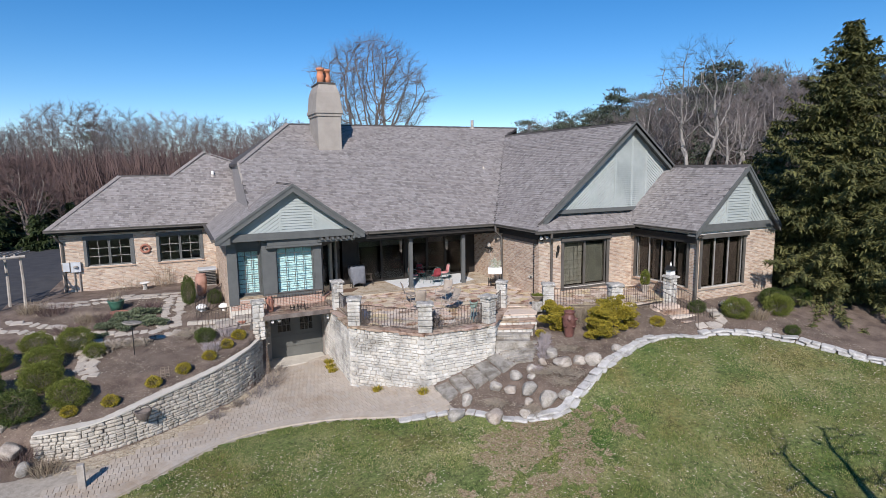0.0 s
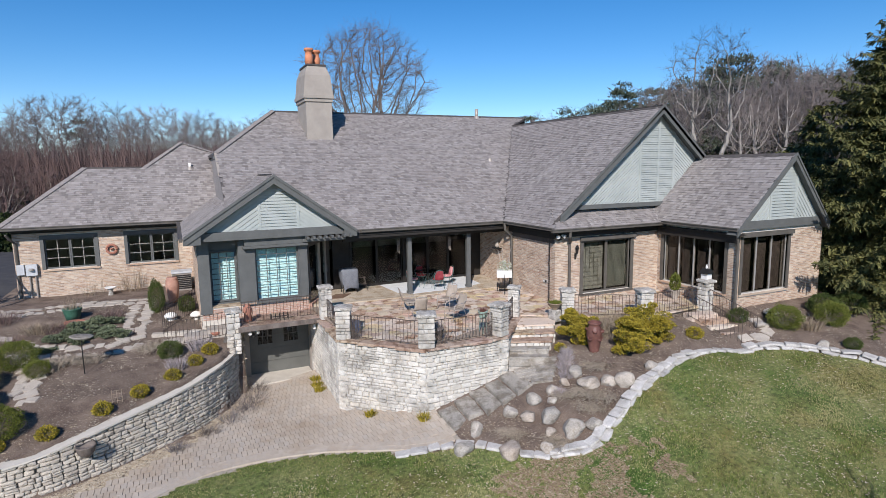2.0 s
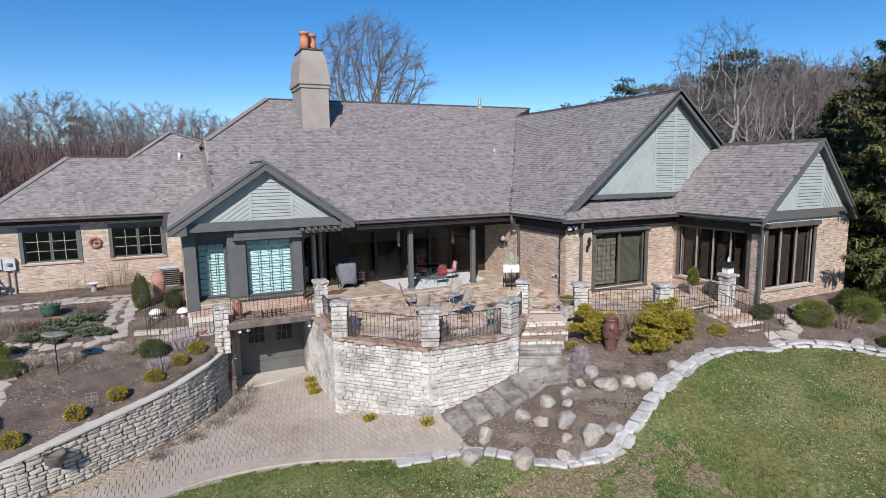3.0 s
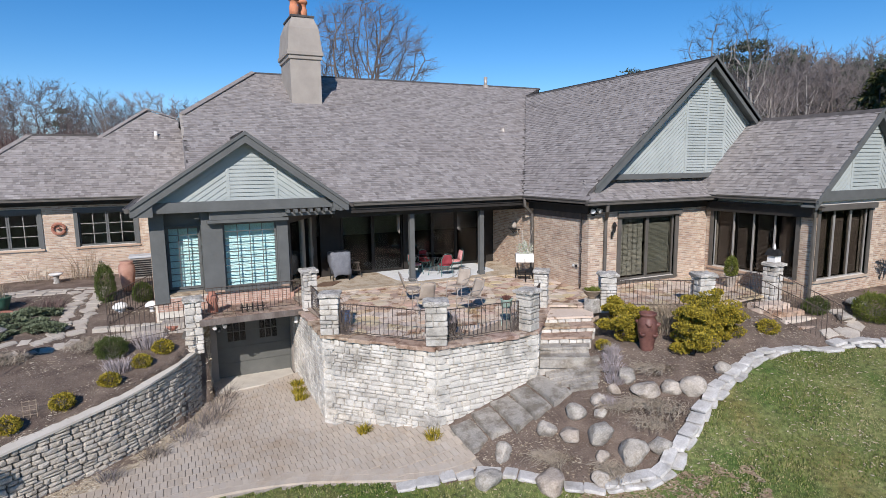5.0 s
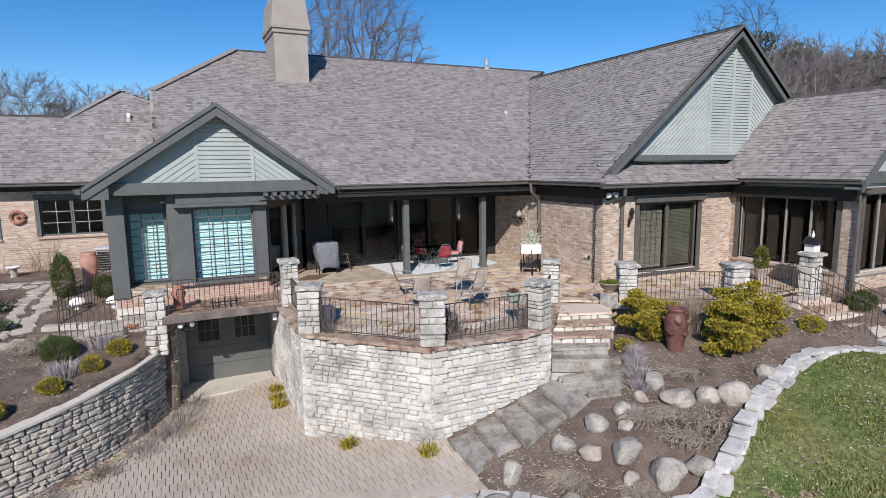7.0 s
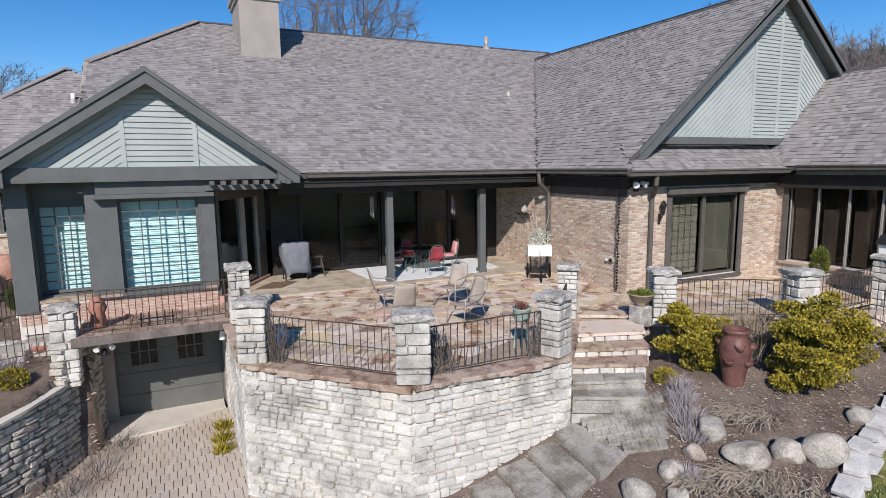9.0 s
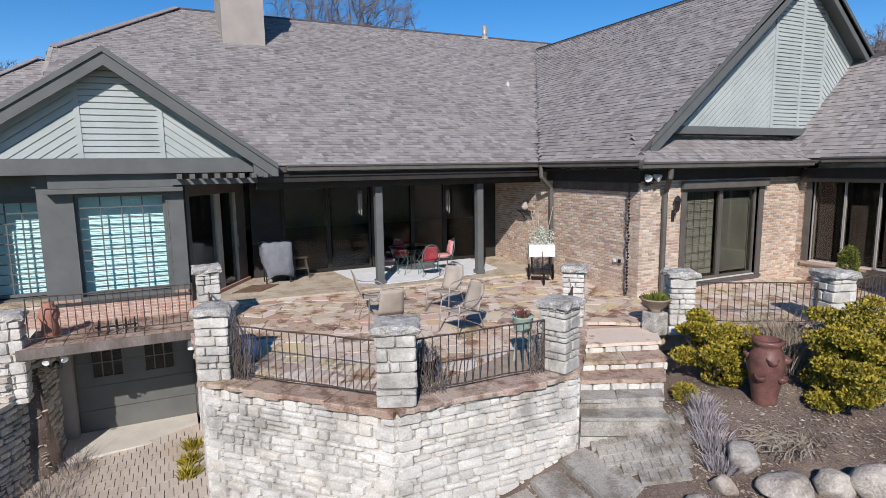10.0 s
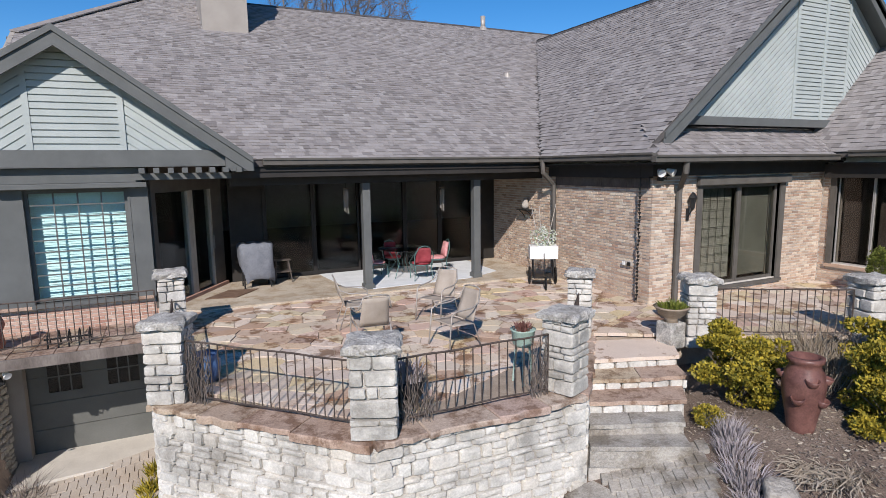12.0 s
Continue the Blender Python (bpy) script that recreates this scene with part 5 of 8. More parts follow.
# retaining wall of the side garden
garden_wall = thing("garden_wall", (-10, 22, -2.5), "curved dry limestone retaining wall along the drive", "retaining wall", kind="structure")


def wall_top(x):
    return along([-15, -12.8, -11.2, -9, -7.9, -7.35], [-2.05, -1.88, -1.62, -1.34, -1.16, -1.08], x)


gw = Pieces("stone", garden_wall, RUBBLE, GREY_STONE, 290, (-9, 20))
CURVE = [(-14.6, 20.5), (-13.4, 20.25), (-12.4, 20.45), (-11.4, 20.9), (-10.4, 21.5), (-9.4, 22.15), (-8.6, 22.85), (-7.95, 23.65), (-7.45, 24.5), (-7.12, 25.3), (-6.98, 26.05)]
CURVE = [(x, y - 0.15) for x, y in CURVE]
core_v, core_f = [], []
for i, (x, y) in enumerate(CURVE):
    zt = wall_top(x) if x < -7.3 else -0.36
    dx, dy = (CURVE[min(i + 1, len(CURVE) - 1)][k] - CURVE[max(i - 1, 0)][k] for k in (0, 1))
    l = math.hypot(dx, dy)
    nx, ny = dy / l, -dx / l
    for off in (-0.04, -0.5):
        for z in (-3.3, zt):
            core_v.append((x + nx * off, y + ny * off, z))
for i in range(len(CURVE) - 1):
    a, b = 4 * i, 4 * i + 4
    core_f += [(a, b, b + 1, a + 1), (a + 1, b + 1, b + 3, a + 3), (a + 3, b + 3, b + 2, a + 2)]
core_f += [(0, 1, 3, 2)]
o = origin(garden_wall)
core = new("core", soup("core", [tuple(Vector(v) - o) for v in core_v], core_f, WALL_JOINT))
core.parent = garden_wall
LEVELS = [-3.3]
while LEVELS[-1] < 0.2:
    LEVELS.append(LEVELS[-1] + rnd.uniform(0.085, 0.17))
for (x0, y0), (x1, y1) in zip(CURVE, CURVE[1:]):
    up = (lambda x, y: wall_top(x)) if x0 < -7.5 else (lambda x, y: -0.36)
    stone_face(gw, (x0, y0), (x1, y1), lambda x, y: low_ground(x, y) - 0.05, up, (0.1, 0.21), (0.12, 0.36), 0.24, 0.05, levels=LEVELS)
gw.finish()
for i in range(8):
    (x0, y0), (x1, y1) = CURVE[i], CURVE[i + 1]
    d = Vector((x1 - x0, y1 - y0)).normalized()
    n = Vector((d.y, -d.x))
    for s in range(2):
        a, b = Vector((x0, y0)).lerp(Vector((x1, y1)), s / 2), Vector((x0, y0)).lerp(Vector((x1, y1)), (s + 1) / 2)
        pts = [(p.x + n.x * f, p.y + n.y * f, wall_top(p.x) + 0.0) for p, f in ((a, 0.06), (b, 0.06), (b, -0.42), (a, -0.42))]
        part("coping", poly(pts, (0, 0, 0.05)), CONCRETE, garden_wall)

# drive
drive = thing("driveway", (-7, 21, -2.7), "pale concrete paver drive curving down to the garage", "driveway", kind="structure")


def base_y(x):
    xs, ys = [p[0] for p in CURVE], [p[1] for p in CURVE]
    return along(xs, ys, x) - 0.15 if x < -6.98 else 26.0


edge_pts = []
for k in range(len(DRIVE_S) - 1):
    p0, p1, p2, p3 = (Vector(DRIVE_S[min(max(k + o, 0), len(DRIVE_S) - 1)]) for o in (-1, 0, 1, 2))
    for s in range(16):
        t = s / 16
        edge_pts.append(0.5 * ((2 * p1) + (p2 - p0) * t + (2 * p0 - 5 * p1 + 4 * p2 - p3) * t * t + (3 * p1 - p0 - 3 * p2 + p3) * t ** 3))


def drive_edge(x):
    return float(np.interp(x, [p.x for p in edge_pts], [p.y for p in edge_pts]))


def on_drive(x, y):
    if y > 25.25 or x < -16 or y < drive_edge(x) + 0.2:
        return False
    if x > -4.34 and y > 21.3:
        return False
    if x > -4.34 and (y - 21.42) > -(min(x, -2.2) + 4.45) * 1.06:
        return False
    if x > -2.0:
        return False
    margin = 0.75 if x < -8 else lerp(0.75, 0.15, smooth_step(-8, -7, x))
    if x < -12.5:
        margin = 0.9 + (-12.5 - x) * 0.5
    return y < base_y(x) - margin


dv, df = [], []
pv = Pieces("paver", drive, [([(-0.5, -0.5, 0), (0.5, -0.5, 0), (0.5, 0.5, 0), (-0.5, 0.5, 0), (-0.49, -0.493, 1), (0.49, -0.493, 1), (0.49, 0.493, 1), (-0.49, 0.493, 1)], [(4, 5, 6, 7), (0, 1, 5, 4), (1, 2, 6, 5), (2, 3, 7, 6), (3, 0, 4, 7)])], PAVER, 290, (-6, 18))
row, y = 0, 15.5
while y < 25.3:
    x = -16 + (0.0 if row % 2 else 0.075)
    while x < -1.95:
        if on_drive(x, y):
            z = low_ground(x, y) if x > -7 else ground_z(x, y)
            pv.add(on_slope(x, y, max(z, low_ground(x, y)) - 0.03 + rnd.uniform(0, 0.008), 0.0, 0.141, 0.312, 0.075, low_ground))
        x += 0.15
    y += 0.32
    row += 1
pv.finish()
kerb = Pieces("edge_paver", drive, pv.templates, PAVER, 300, (-6, 18))
edge_run = [0.0]
for a, b in zip(edge_pts, edge_pts[1:]):
    edge_run.append(edge_run[-1] + (b - a).length)
edge_at = lambda s: Vector((np.interp(s, edge_run, [p.x for p in edge_pts]), np.interp(s, edge_run, [p.y for p in edge_pts])))
for i in range(int(edge_run[-1] / 0.114)):
    a, b = edge_at(i * 0.114), edge_at((i + 1) * 0.114)
    u, q = (b - a).normalized(), (a + b) / 2
    for row_k in range(2):
        w = q + Vector((-u.y, u.x)) * (0.1 + 0.214 * row_k)
        kerb.add(on_slope(w.x, w.y, low_ground(w.x, w.y) - 0.024, math.atan2(u.y, u.x), 0.118, 0.213, 0.075, low_ground))
kerb.finish()
part("apron", poly([(-6.95, 25.0, -2.95), (-4.46, 25.2, -2.95), (-4.46, 26.28, -2.95), (-6.95, 26.28, -2.95)], (0, 0, 0.31)), CONCRETE, drive, "pale concrete apron before the garage")

# stone border of the lawn
border = thing("stone_border", (4, 16, -1.3), "winding border of flat pale limestone blocks along the lawn", "stone border", kind="structure")


def smooth_line(pts, n=12):
    """Points along a smooth curve through the given plan points."""
    out = []
    for k in range(len(pts) - 1):
        p0, p1, p2, p3 = (Vector(pts[min(max(k + o, 0), len(pts) - 1)]) for o in (-1, 0, 1, 2))
        for s in range(n):
            t = s / n
            out.append(0.5 * ((2 * p1) + (p2 - p0) * t + (2 * p0 - 5 * p1 + 4 * p2 - p3) * t * t + (3 * p1 - p0 - 3 * p2 + p3) * t ** 3))
    return out + [Vector(pts[-1])]


def lay_border():
    r = random.Random(12)
    bl = [rough_block(60 + i, 0.05, 0.08) for i in range(12)]
    ps = Pieces("border_stone", border, bl, BORDER, 300, (2, 14))
    line = smooth_line(EDGE)
    run = [0.0]
    for a, b in zip(line, line[1:]):
        run.append(run[-1] + (b - a).length)
    at = lambda s: Vector((np.interp(s, run, [p.x for p in line]), np.interp(s, run, [p.y for p in line])))
    for lev in range(2):
        s = 0.1 * lev
        while s < run[-1] - 0.3:
            w = r.uniform(0.3, 0.58)
            a, b = at(s), at(s + w)
            q, u = (a + b) / 2, (b - a).normalized()
            n = Vector((u.y, -u.x))
            if lev == 0 or -0.3 < q.x < 6.5 or 8.6 < q.x:
                d = r.uniform(0.24, 0.36)
                z = ground_z(q.x, q.y)
                c = q - n * (lev * 0.1 + d * 0.12) + n * r.uniform(-0.06, 0.05)
                ps.add(face_pose(c, u, z + 0.035 + lev * 0.098 + r.uniform(-0.012, 0.012), (b - a).length - 0.012, r.uniform(0.075, 0.11), d, -math.atan2(ground_z(b.x, b.y) - ground_z(a.x, a.y), w)) @ Matrix.Rotation(r.uniform(-0.16, 0.16), 4, "Z") @ Matrix.Rotation(r.uniform(-0.05, 0.05), 4, "Y"))
            s += w
    ps.finish()


lay_border()


# ---- things on the terrace and porch ----
STEEL = surface("grey_steel", (0.3, 0.27, 0.24), (0.42, 0.385, 0.345), 6, 80, 0.5, 0.05, metal=0.25, grain=0.1)
SLING = surface("tan_sling", (0.32, 0.27, 0.22), (0.42, 0.36, 0.3), 3, 200, 0.8, 0.15, grain=0.2)
TEAL = surface("teal_iron", (0.07, 0.15, 0.145), (0.14, 0.23, 0.22), 6, 60, 0.5, 0.05, metal=0.3)
RED_CUSHION = surface("red_cushion", (0.2, 0.02, 0.03), (0.36, 0.07, 0.08), 5, 60, 0.85, 0.2)
PINK_CUSHION = surface("pink_cushion", (0.5, 0.15, 0.16), (0.7, 0.42, 0.4), 18, 60, 0.85, 0.2)
COVER = surface("grey_cover", (0.144, 0.155, 0.18), (0.216, 0.227, 0.252), 4, 50, 0.7, 0.3)
BLACK = surface("black_iron", (0.015, 0.015, 0.015), (0.035, 0.034, 0.033), 6, 60, 0.5, 0.05, metal=0.2)
RUST_POT = surface("rust_glazed_clay", (0.09, 0.04, 0.034), (0.2, 0.095, 0.078), 5, 50, 0.4, 0.15)
BLUE_POT = surface("blue_glaze", (0.05, 0.1, 0.22), (0.1, 0.18, 0.34), 5, 50, 0.35, 0.05)
GREEN_POT = surface("green_glaze", (0.03, 0.1, 0.07), (0.06, 0.16, 0.11), 5, 50, 0.4, 0.05)
PALE_GREEN = surface("pale_green_paint", (0.3, 0.42, 0.36), (0.42, 0.54, 0.47), 5, 50, 0.6, 0.05)
PALE_TERRACOTTA = surface("pale_terracotta", (0.36, 0.19, 0.14), (0.48, 0.29, 0.225), 4, 50, 0.85, 0.15)
CLAY = surface("clay_pot", (0.3, 0.13, 0.09), (0.42, 0.2, 0.145), 5, 50, 0.8, 0.1)
RUG = surface("pale_rug", (0.62, 0.64, 0.64), (0.74, 0.76, 0.76), 3, 120, 0.95, 0.2, grain=0.12)
METER_GREY = surface("meter_grey_paint", (0.42, 0.44, 0.46), (0.54, 0.56, 0.58), 4, 60, 0.6, 0.05, grain=0.1)
DARK_WOOD = surface("dark_wood", (0.06, 0.05, 0.042), (0.12, 0.1, 0.085), 4, 60, 0.7, 0.2)
MAT = surface("brown_mat", (0.14, 0.085, 0.055), (0.22, 0.145, 0.1), 5, 120, 0.95, 0.5, grain=0.4)
WOOD = surface("weathered_wood", (0.22, 0.17, 0.12), (0.36, 0.29, 0.22), 3, 50, 0.85, 0.3, stretch=(1, 1, 6))
PALE_WOOD = surface("bleached_wood", (0.3, 0.265, 0.23), (0.46, 0.42, 0.37), 3, 50, 0.9, 0.3)
PETAL = leafy("white_petals", [(0.6, 0.6, 0.55), (0.75, 0.75, 0.7), (0.3, 0.38, 0.2)])


def grid_patch(bm, corners, nu, nv, bulge=0.0, thick=0.02, axis=Vector((0, 0, 1))):
    """A softly curved sheet between four corners, with thickness."""
    c = [Vector(p) for p in corners]
    tops, lows = [], []
    for j in range(nv + 1):
        for i in range(nu + 1):
            u, v = i / nu, j / nv
            p = c[0].lerp(c[1], u).lerp(c[3].lerp(c[2], u), v) + axis * bulge * math.sin(math.pi * u) * math.sin(math.pi * v)
            tops.append(bm.verts.new(p + axis * thick))
            lows.append(bm.verts.new(p))
    n = nu + 1
    for j in range(nv):
        for i in range(nu):
            a = j * n + i
            bm.faces.new((tops[a], tops[a + 1], tops[a + n + 1], tops[a + n]))
            bm.faces.new((lows[a + n], lows[a + n + 1], lows[a + 1], lows[a]))
    rim = [i for i in range(n)] + [j * n + nu for j in range(1, nv + 1)] + [nv * n + i for i in range(nu - 1, -1, -1)] + [j * n for j in range(nv - 1, 0, -1)]
    for a, b in zip(rim, rim[1:] + rim[:1]):
        bm.faces.new((tops[b], tops[a], lows[a], lows[b]))


def sling_chair():
    """A stacking patio chair at the origin that looks towards -y."""
    t = thing("patio_chair", (0, 0, 0), "tan sling patio chair with a curved grey steel frame", "chair", "terrace chairs")
    bm = bmesh.new()
    grid_patch(bm, [(-0.24, -0.24, 0.42), (0.24, -0.24, 0.42), (0.24, 0.2, 0.39), (-0.24, 0.2, 0.39)], 6, 5, -0.025, 0.012)
    part("seat", bm, SLING, t, smooth=True)
    bm = bmesh.new()
    grid_patch(bm, [(-0.24, 0.21, 0.42), (0.24, 0.21, 0.42), (0.21, 0.38, 0.9), (-0.21, 0.38, 0.9)], 6, 6, 0.03, 0.012, Vector((0, 0.95, -0.3)))
    part("backrest", bm, SLING, t, smooth=True)
    for s in (-1, 1):
        bm = bmesh.new()
        tube(bm, [(s * 0.29, -0.3, 0.0), (s * 0.28, -0.27, 0.35), (s * 0.28, -0.24, 0.6), (s * 0.29, -0.15, 0.65), (s * 0.29, 0.15, 0.66), (s * 0.26, 0.31, 0.72), (s * 0.2, 0.39, 0.92)], 0.013, 6)
        part("arm", bm, STEEL, t, smooth=True)
        bm = bmesh.new()
        tube(bm, [(s * 0.29, 0.34, 0.0), (s * 0.27, 0.2, 0.4), (s * 0.27, -0.25, 0.42)], 0.012, 6)
        part("leg", bm, STEEL, t, smooth=True)
    bm = bmesh.new()
    tube(bm, [(-0.2, 0.39, 0.92), (-0.1, 0.405, 0.945), (0.1, 0.405, 0.945), (0.2, 0.39, 0.92)], 0.013, 6)
    part("top_bar", bm, STEEL, t, smooth=True)
    return t


chair = sling_chair()
for n, (x, y, a) in enumerate(((-1.08, 23.4, 80), (-1.23, 22.09, 175), (0.41, 23.08, -60), (0.0, 21.55, -80))):
    m = pose(x, y, terrace_z(y), 0, 0, a)
    if n == 0:
        chair.matrix_basis = m
    else:
        copy_thing(chair, m)


def round_table(at, r, h, top, bar, label, name="round_table"):
    t = thing(name, at, label, "table")
    x, y, z = at
    part("tabletop", lathe([(r - 0.02, h - 0.02), (r, h - 0.012), (r, h), (r - 0.015, h + 0.006)], 32, at), top, t, smooth=True)
    for k in range(4):
        a = math.pi / 4 + k * math.pi / 2
        bm = bmesh.new()
        tube(bm, [(x + 0.75 * r * math.cos(a), y + 0.75 * r * math.sin(a), z), (x + 0.3 * r * math.cos(a), y + 0.3 * r * math.sin(a), z + h * 0.5), (x + 0.7 * r * math.cos(a), y + 0.7 * r * math.sin(a), z + h - 0.02)], 0.012, 6)
        part("leg", bm, bar, t)
    return t


round_table((1.25, 27.0, 0.0), 0.62, 0.74, SMOKED_GLASS, TEAL, "round glass topped porch table on teal iron legs")


def iron_chair(cushion, label):
    t = thing("porch_chair", (0, 0, 0), label, "chair", "porch chairs")
    for sx, sy in ((-0.22, -0.22), (0.22, -0.22), (-0.22, 0.22), (0.22, 0.22)):
        bm = bmesh.new()
        tube(bm, [(sx * 1.15, sy * 1.15, 0), (sx, sy, 0.42)], 0.012, 6)
        part("leg", bm, TEAL, t)
    part("seat", lathe([(0.25, 0.41), (0.26, 0.42), (0.25, 0.435)], 20), TEAL, t)
    part("cushion", lathe([(0.2, 0.436), (0.25, 0.45), (0.25, 0.49), (0.2, 0.51)], 20), cushion, t, smooth=True)
    bm = bmesh.new()
    tube(bm, [(-0.24, 0.22, 0.42), (-0.26, 0.3, 0.7), (-0.15, 0.34, 0.92), (0, 0.35, 0.97), (0.15, 0.34, 0.92), (0.26, 0.3, 0.7), (0.24, 0.22, 0.42)], 0.013, 6)
    part("back_frame", bm, TEAL, t)
    bm = bmesh.new()
    grid_patch(bm, [(-0.22, 0.24, 0.5), (0.22, 0.24, 0.5), (0.18, 0.32, 0.9), (-0.18, 0.32, 0.9)], 6, 6, 0.05, 0.06, Vector((0, -1, 0.1)))
    part("backrest", bm, cushion, t, smooth=True)
    return t


c1 = iron_chair(RED_CUSHION, "teal iron porch chair with a red cushion")
c1.matrix_basis = pose(1.5, 26.35, 0, 0, 0, 172) @ Matrix.Scale(0.92, 4)
c2 = iron_chair(PINK_CUSHION, "teal iron porch chair with a pink flowered cushion")
c2.matrix_basis = pose(2.2, 26.95, 0, 0, 0, 262) @ Matrix.Scale(0.92, 4)
copy_thing(c2, pose(0.62, 27.15, 0, 0, 0, 95) @ Matrix.Scale(0.92, 4))
copy_thing(c1, pose(1.3, 27.8, 0, 0, 0, 0) @ Matrix.Scale(0.92, 4))
single("rug", poly([(-0.45, 26.35, 0.004), (0.1, 25.86, 0.004), (2.6, 25.9, 0.004), (3.7, 26.4, 0.004), (3.8, 28.3, 0.004), (-0.6, 28.3, 0.004)], (0, 0, 0.012)), RUG, "pale flat rug on the porch floor", "rug", at=(1.6, 26.9, 0.0))


def covered_grill(at):
    t = thing("barbecue_grill", at, "barbecue grill under a grey fitted cover", "grill")
    bm = bmesh.new()
    r = random.Random(2)
    rings = []
    n = 24
    for z, sx, sy in ((0.16, 0.24, 0.24), (0.24, 0.27, 0.26), (0.38, 0.31, 0.28), (0.55, 0.36, 0.3), (0.72, 0.39, 0.31), (0.95, 0.4, 0.31), (1.02, 0.395, 0.305), (1.06, 0.36, 0.27), (1.07, 0.1, 0.08)):
        ring = []
        for k in range(n):
            a = 2 * math.pi * k / n
            f = 1 + (0.1 * math.sin(5 * a + z * 7) + r.uniform(-0.05, 0.05)) * (1.2 - z)
            c, s = math.cos(a), math.sin(a)
            e = 0.4
            ring.append(bm.verts.new((at[0] + sx * f * math.copysign(abs(c) ** e, c) + (0.42 * (0.55 - z) if c > 0.3 and z < 0.55 else 0), at[1] + sy * f * math.copysign(abs(s) ** e, s), at[2] + z + (0.06 * math.sin(3 * a) if z < 0.2 else 0))))
        rings.append(ring)
    for a, b in zip(rings, rings[1:]):
        for k in range(n):
            bm.faces.new((a[k], a[(k + 1) % n], b[(k + 1) % n], b[k]))
    bm.faces.new(rings[-1])
    part("cover", bm, COVER, t, smooth=True)
    for sx in (-0.3, 0.3):
        for sy in (-0.2, 0.2):
            bm = bmesh.new()
            tube(bm, [(at[0] + sx, at[1] + sy, at[2]), (at[0] + sx, at[1] + sy, at[2] + 0.5)], 0.02, 6)
            part("leg", bm, BLACK, t)


covered_grill((-2.28, 27.55, 0.0))


def stool(at):
    t = thing("step_stool", at, "small dark wooden step stool on the porch", "stool")
    x, y, z = at
    for k, (dx, dy) in enumerate(((-0.2, -0.2), (0.2, -0.2), (-0.2, 0.25), (0.2, 0.25))):
        bm = bmesh.new()
        tube(bm, [(x + dx, y + dy, z), (x + dx * 0.7, y + dy * 0.2, z + 0.55)], 0.018, 5)
        part("leg", bm, DARK_WOOD, t)
    for h, d in ((0.25, 0.16), (0.53, 0.1)):
        part("tread", box(x - 0.2, x + 0.2, y - d, y + 0.08, z + h, z + h + 0.03, 0.005), DARK_WOOD, t)


stool((-1.62, 27.85, 0.0))
single("doormat", poly([(-3.5, 26.62, 0.004), (-2.85, 26.5, 0.004), (-2.3, 27.2, 0.004), (-2.95, 27.35, 0.004)], (0, 0, 0.015)), MAT, "brown doormat before the angled glass door", "doormat", at=(-2.9, 26.9, 0.0))


def wheel(bm, c, r, axis, spokes=8):
    c = Vector(c)
    u = Vector((0, 0, 1))
    v = axis.cross(u).normalized()
    ring = [c + r * (math.cos(a) * u + math.sin(a) * v) for a in (2 * math.pi * k / 20 for k in range(21))]
    tube(bm, ring, 0.018, 5)
    for k in range(spokes):
        a = 2 * math.pi * k / spokes
        tube(bm, [c, c + r * (math.cos(a) * u + math.sin(a) * v)], 0.008, 4)


def flower_cart(at):
    x, y, z = at
    t = thing("flower_cart", at, "black wheeled flower cart with a white box of white flowers", "flower cart")
    bx = part("planter_box", box(x - 0.33, x + 0.33, y - 0.22, y + 0.2, z + 0.66, z + 0.96, 0.012), WHITE, t, "white wooden planter box")
    for sx in (-0.31, 0.31):
        bm = bmesh.new()
        wheel(bm, (x + sx, y + 0.08, z + 0.22), 0.2, Vector((1, 0, 0)))
        part("wheel", bm, BLACK, t)
        for sy in (-0.16, 0.16):
            bm = bmesh.new()
            tube(bm, [(x + sx * 0.7, y + sy, z + 0.22), (x + sx * 0.8, y + sy, z + 0.66)], 0.014, 5)
            part("post", bm, BLACK, t)
    bm = bmesh.new()
    wheel(bm, (x, y - 0.62, z + 0.165), 0.15, Vector((1, 0, 0)))
    part("front_wheel", bm, BLACK, t)
    part("shelf", box(x - 0.24, x + 0.24, y - 0.24, y + 0.2, z + 0.2, z + 0.23), BLACK, t)
    bm = bmesh.new()
    tube(bm, [(x, y - 0.62, z + 0.165), (x, y - 0.3, z + 0.45), (x, y - 0.23, z + 0.8)], 0.012, 5)
    part("fork", bm, BLACK, t)
    r = random.Random(8)
    v, f = [], []
    for i in range(420):
        a, rr, h = r.uniform(0, 6.28), r.uniform(0, 0.31), r.uniform(0, 0.5)
        p = Vector((x + rr * math.cos(a), y + 0.75 * rr * math.sin(a), z + 0.94 + h * (1 - rr)))
        d = Vector((r.uniform(-1, 1), r.uniform(-1, 1), r.uniform(-0.3, 1))).normalized() * r.uniform(0.02, 0.05)
        e = d.cross(Vector((0.2, 0.9, 0.4))).normalized() * 0.02
        k = len(v)
        v += [tuple(p - e), tuple(p + d * 0.5 + e), tuple(p + d), tuple(p + d * 0.5 - e * 2)]
        f.append((k, k + 1, k + 2, k + 3))
    ob = new("bouquet", soup("bouquet", [tuple(Vector(q) - Vector(at)) for q in v], f, PETAL))
    ob.parent = t
    tagged(ob, kind="stuff")
    for dx, dz, l in ((-0.22, 0.95, -0.2), (0.2, 1.02, 0.3), (-0.1, 0.98, 0.0)):
        bm = bmesh.new()
        tube(bm, [(x + dx * 0.4, y, z + 0.92), (x + dx + l * 0.3, y + 0.02, z + 0.92 + dz)], 0.013, 5, 0.009)
        part("stick", bm, PALE_WOOD, t)
    t.rotation_euler = (0, 0, radians(-29))


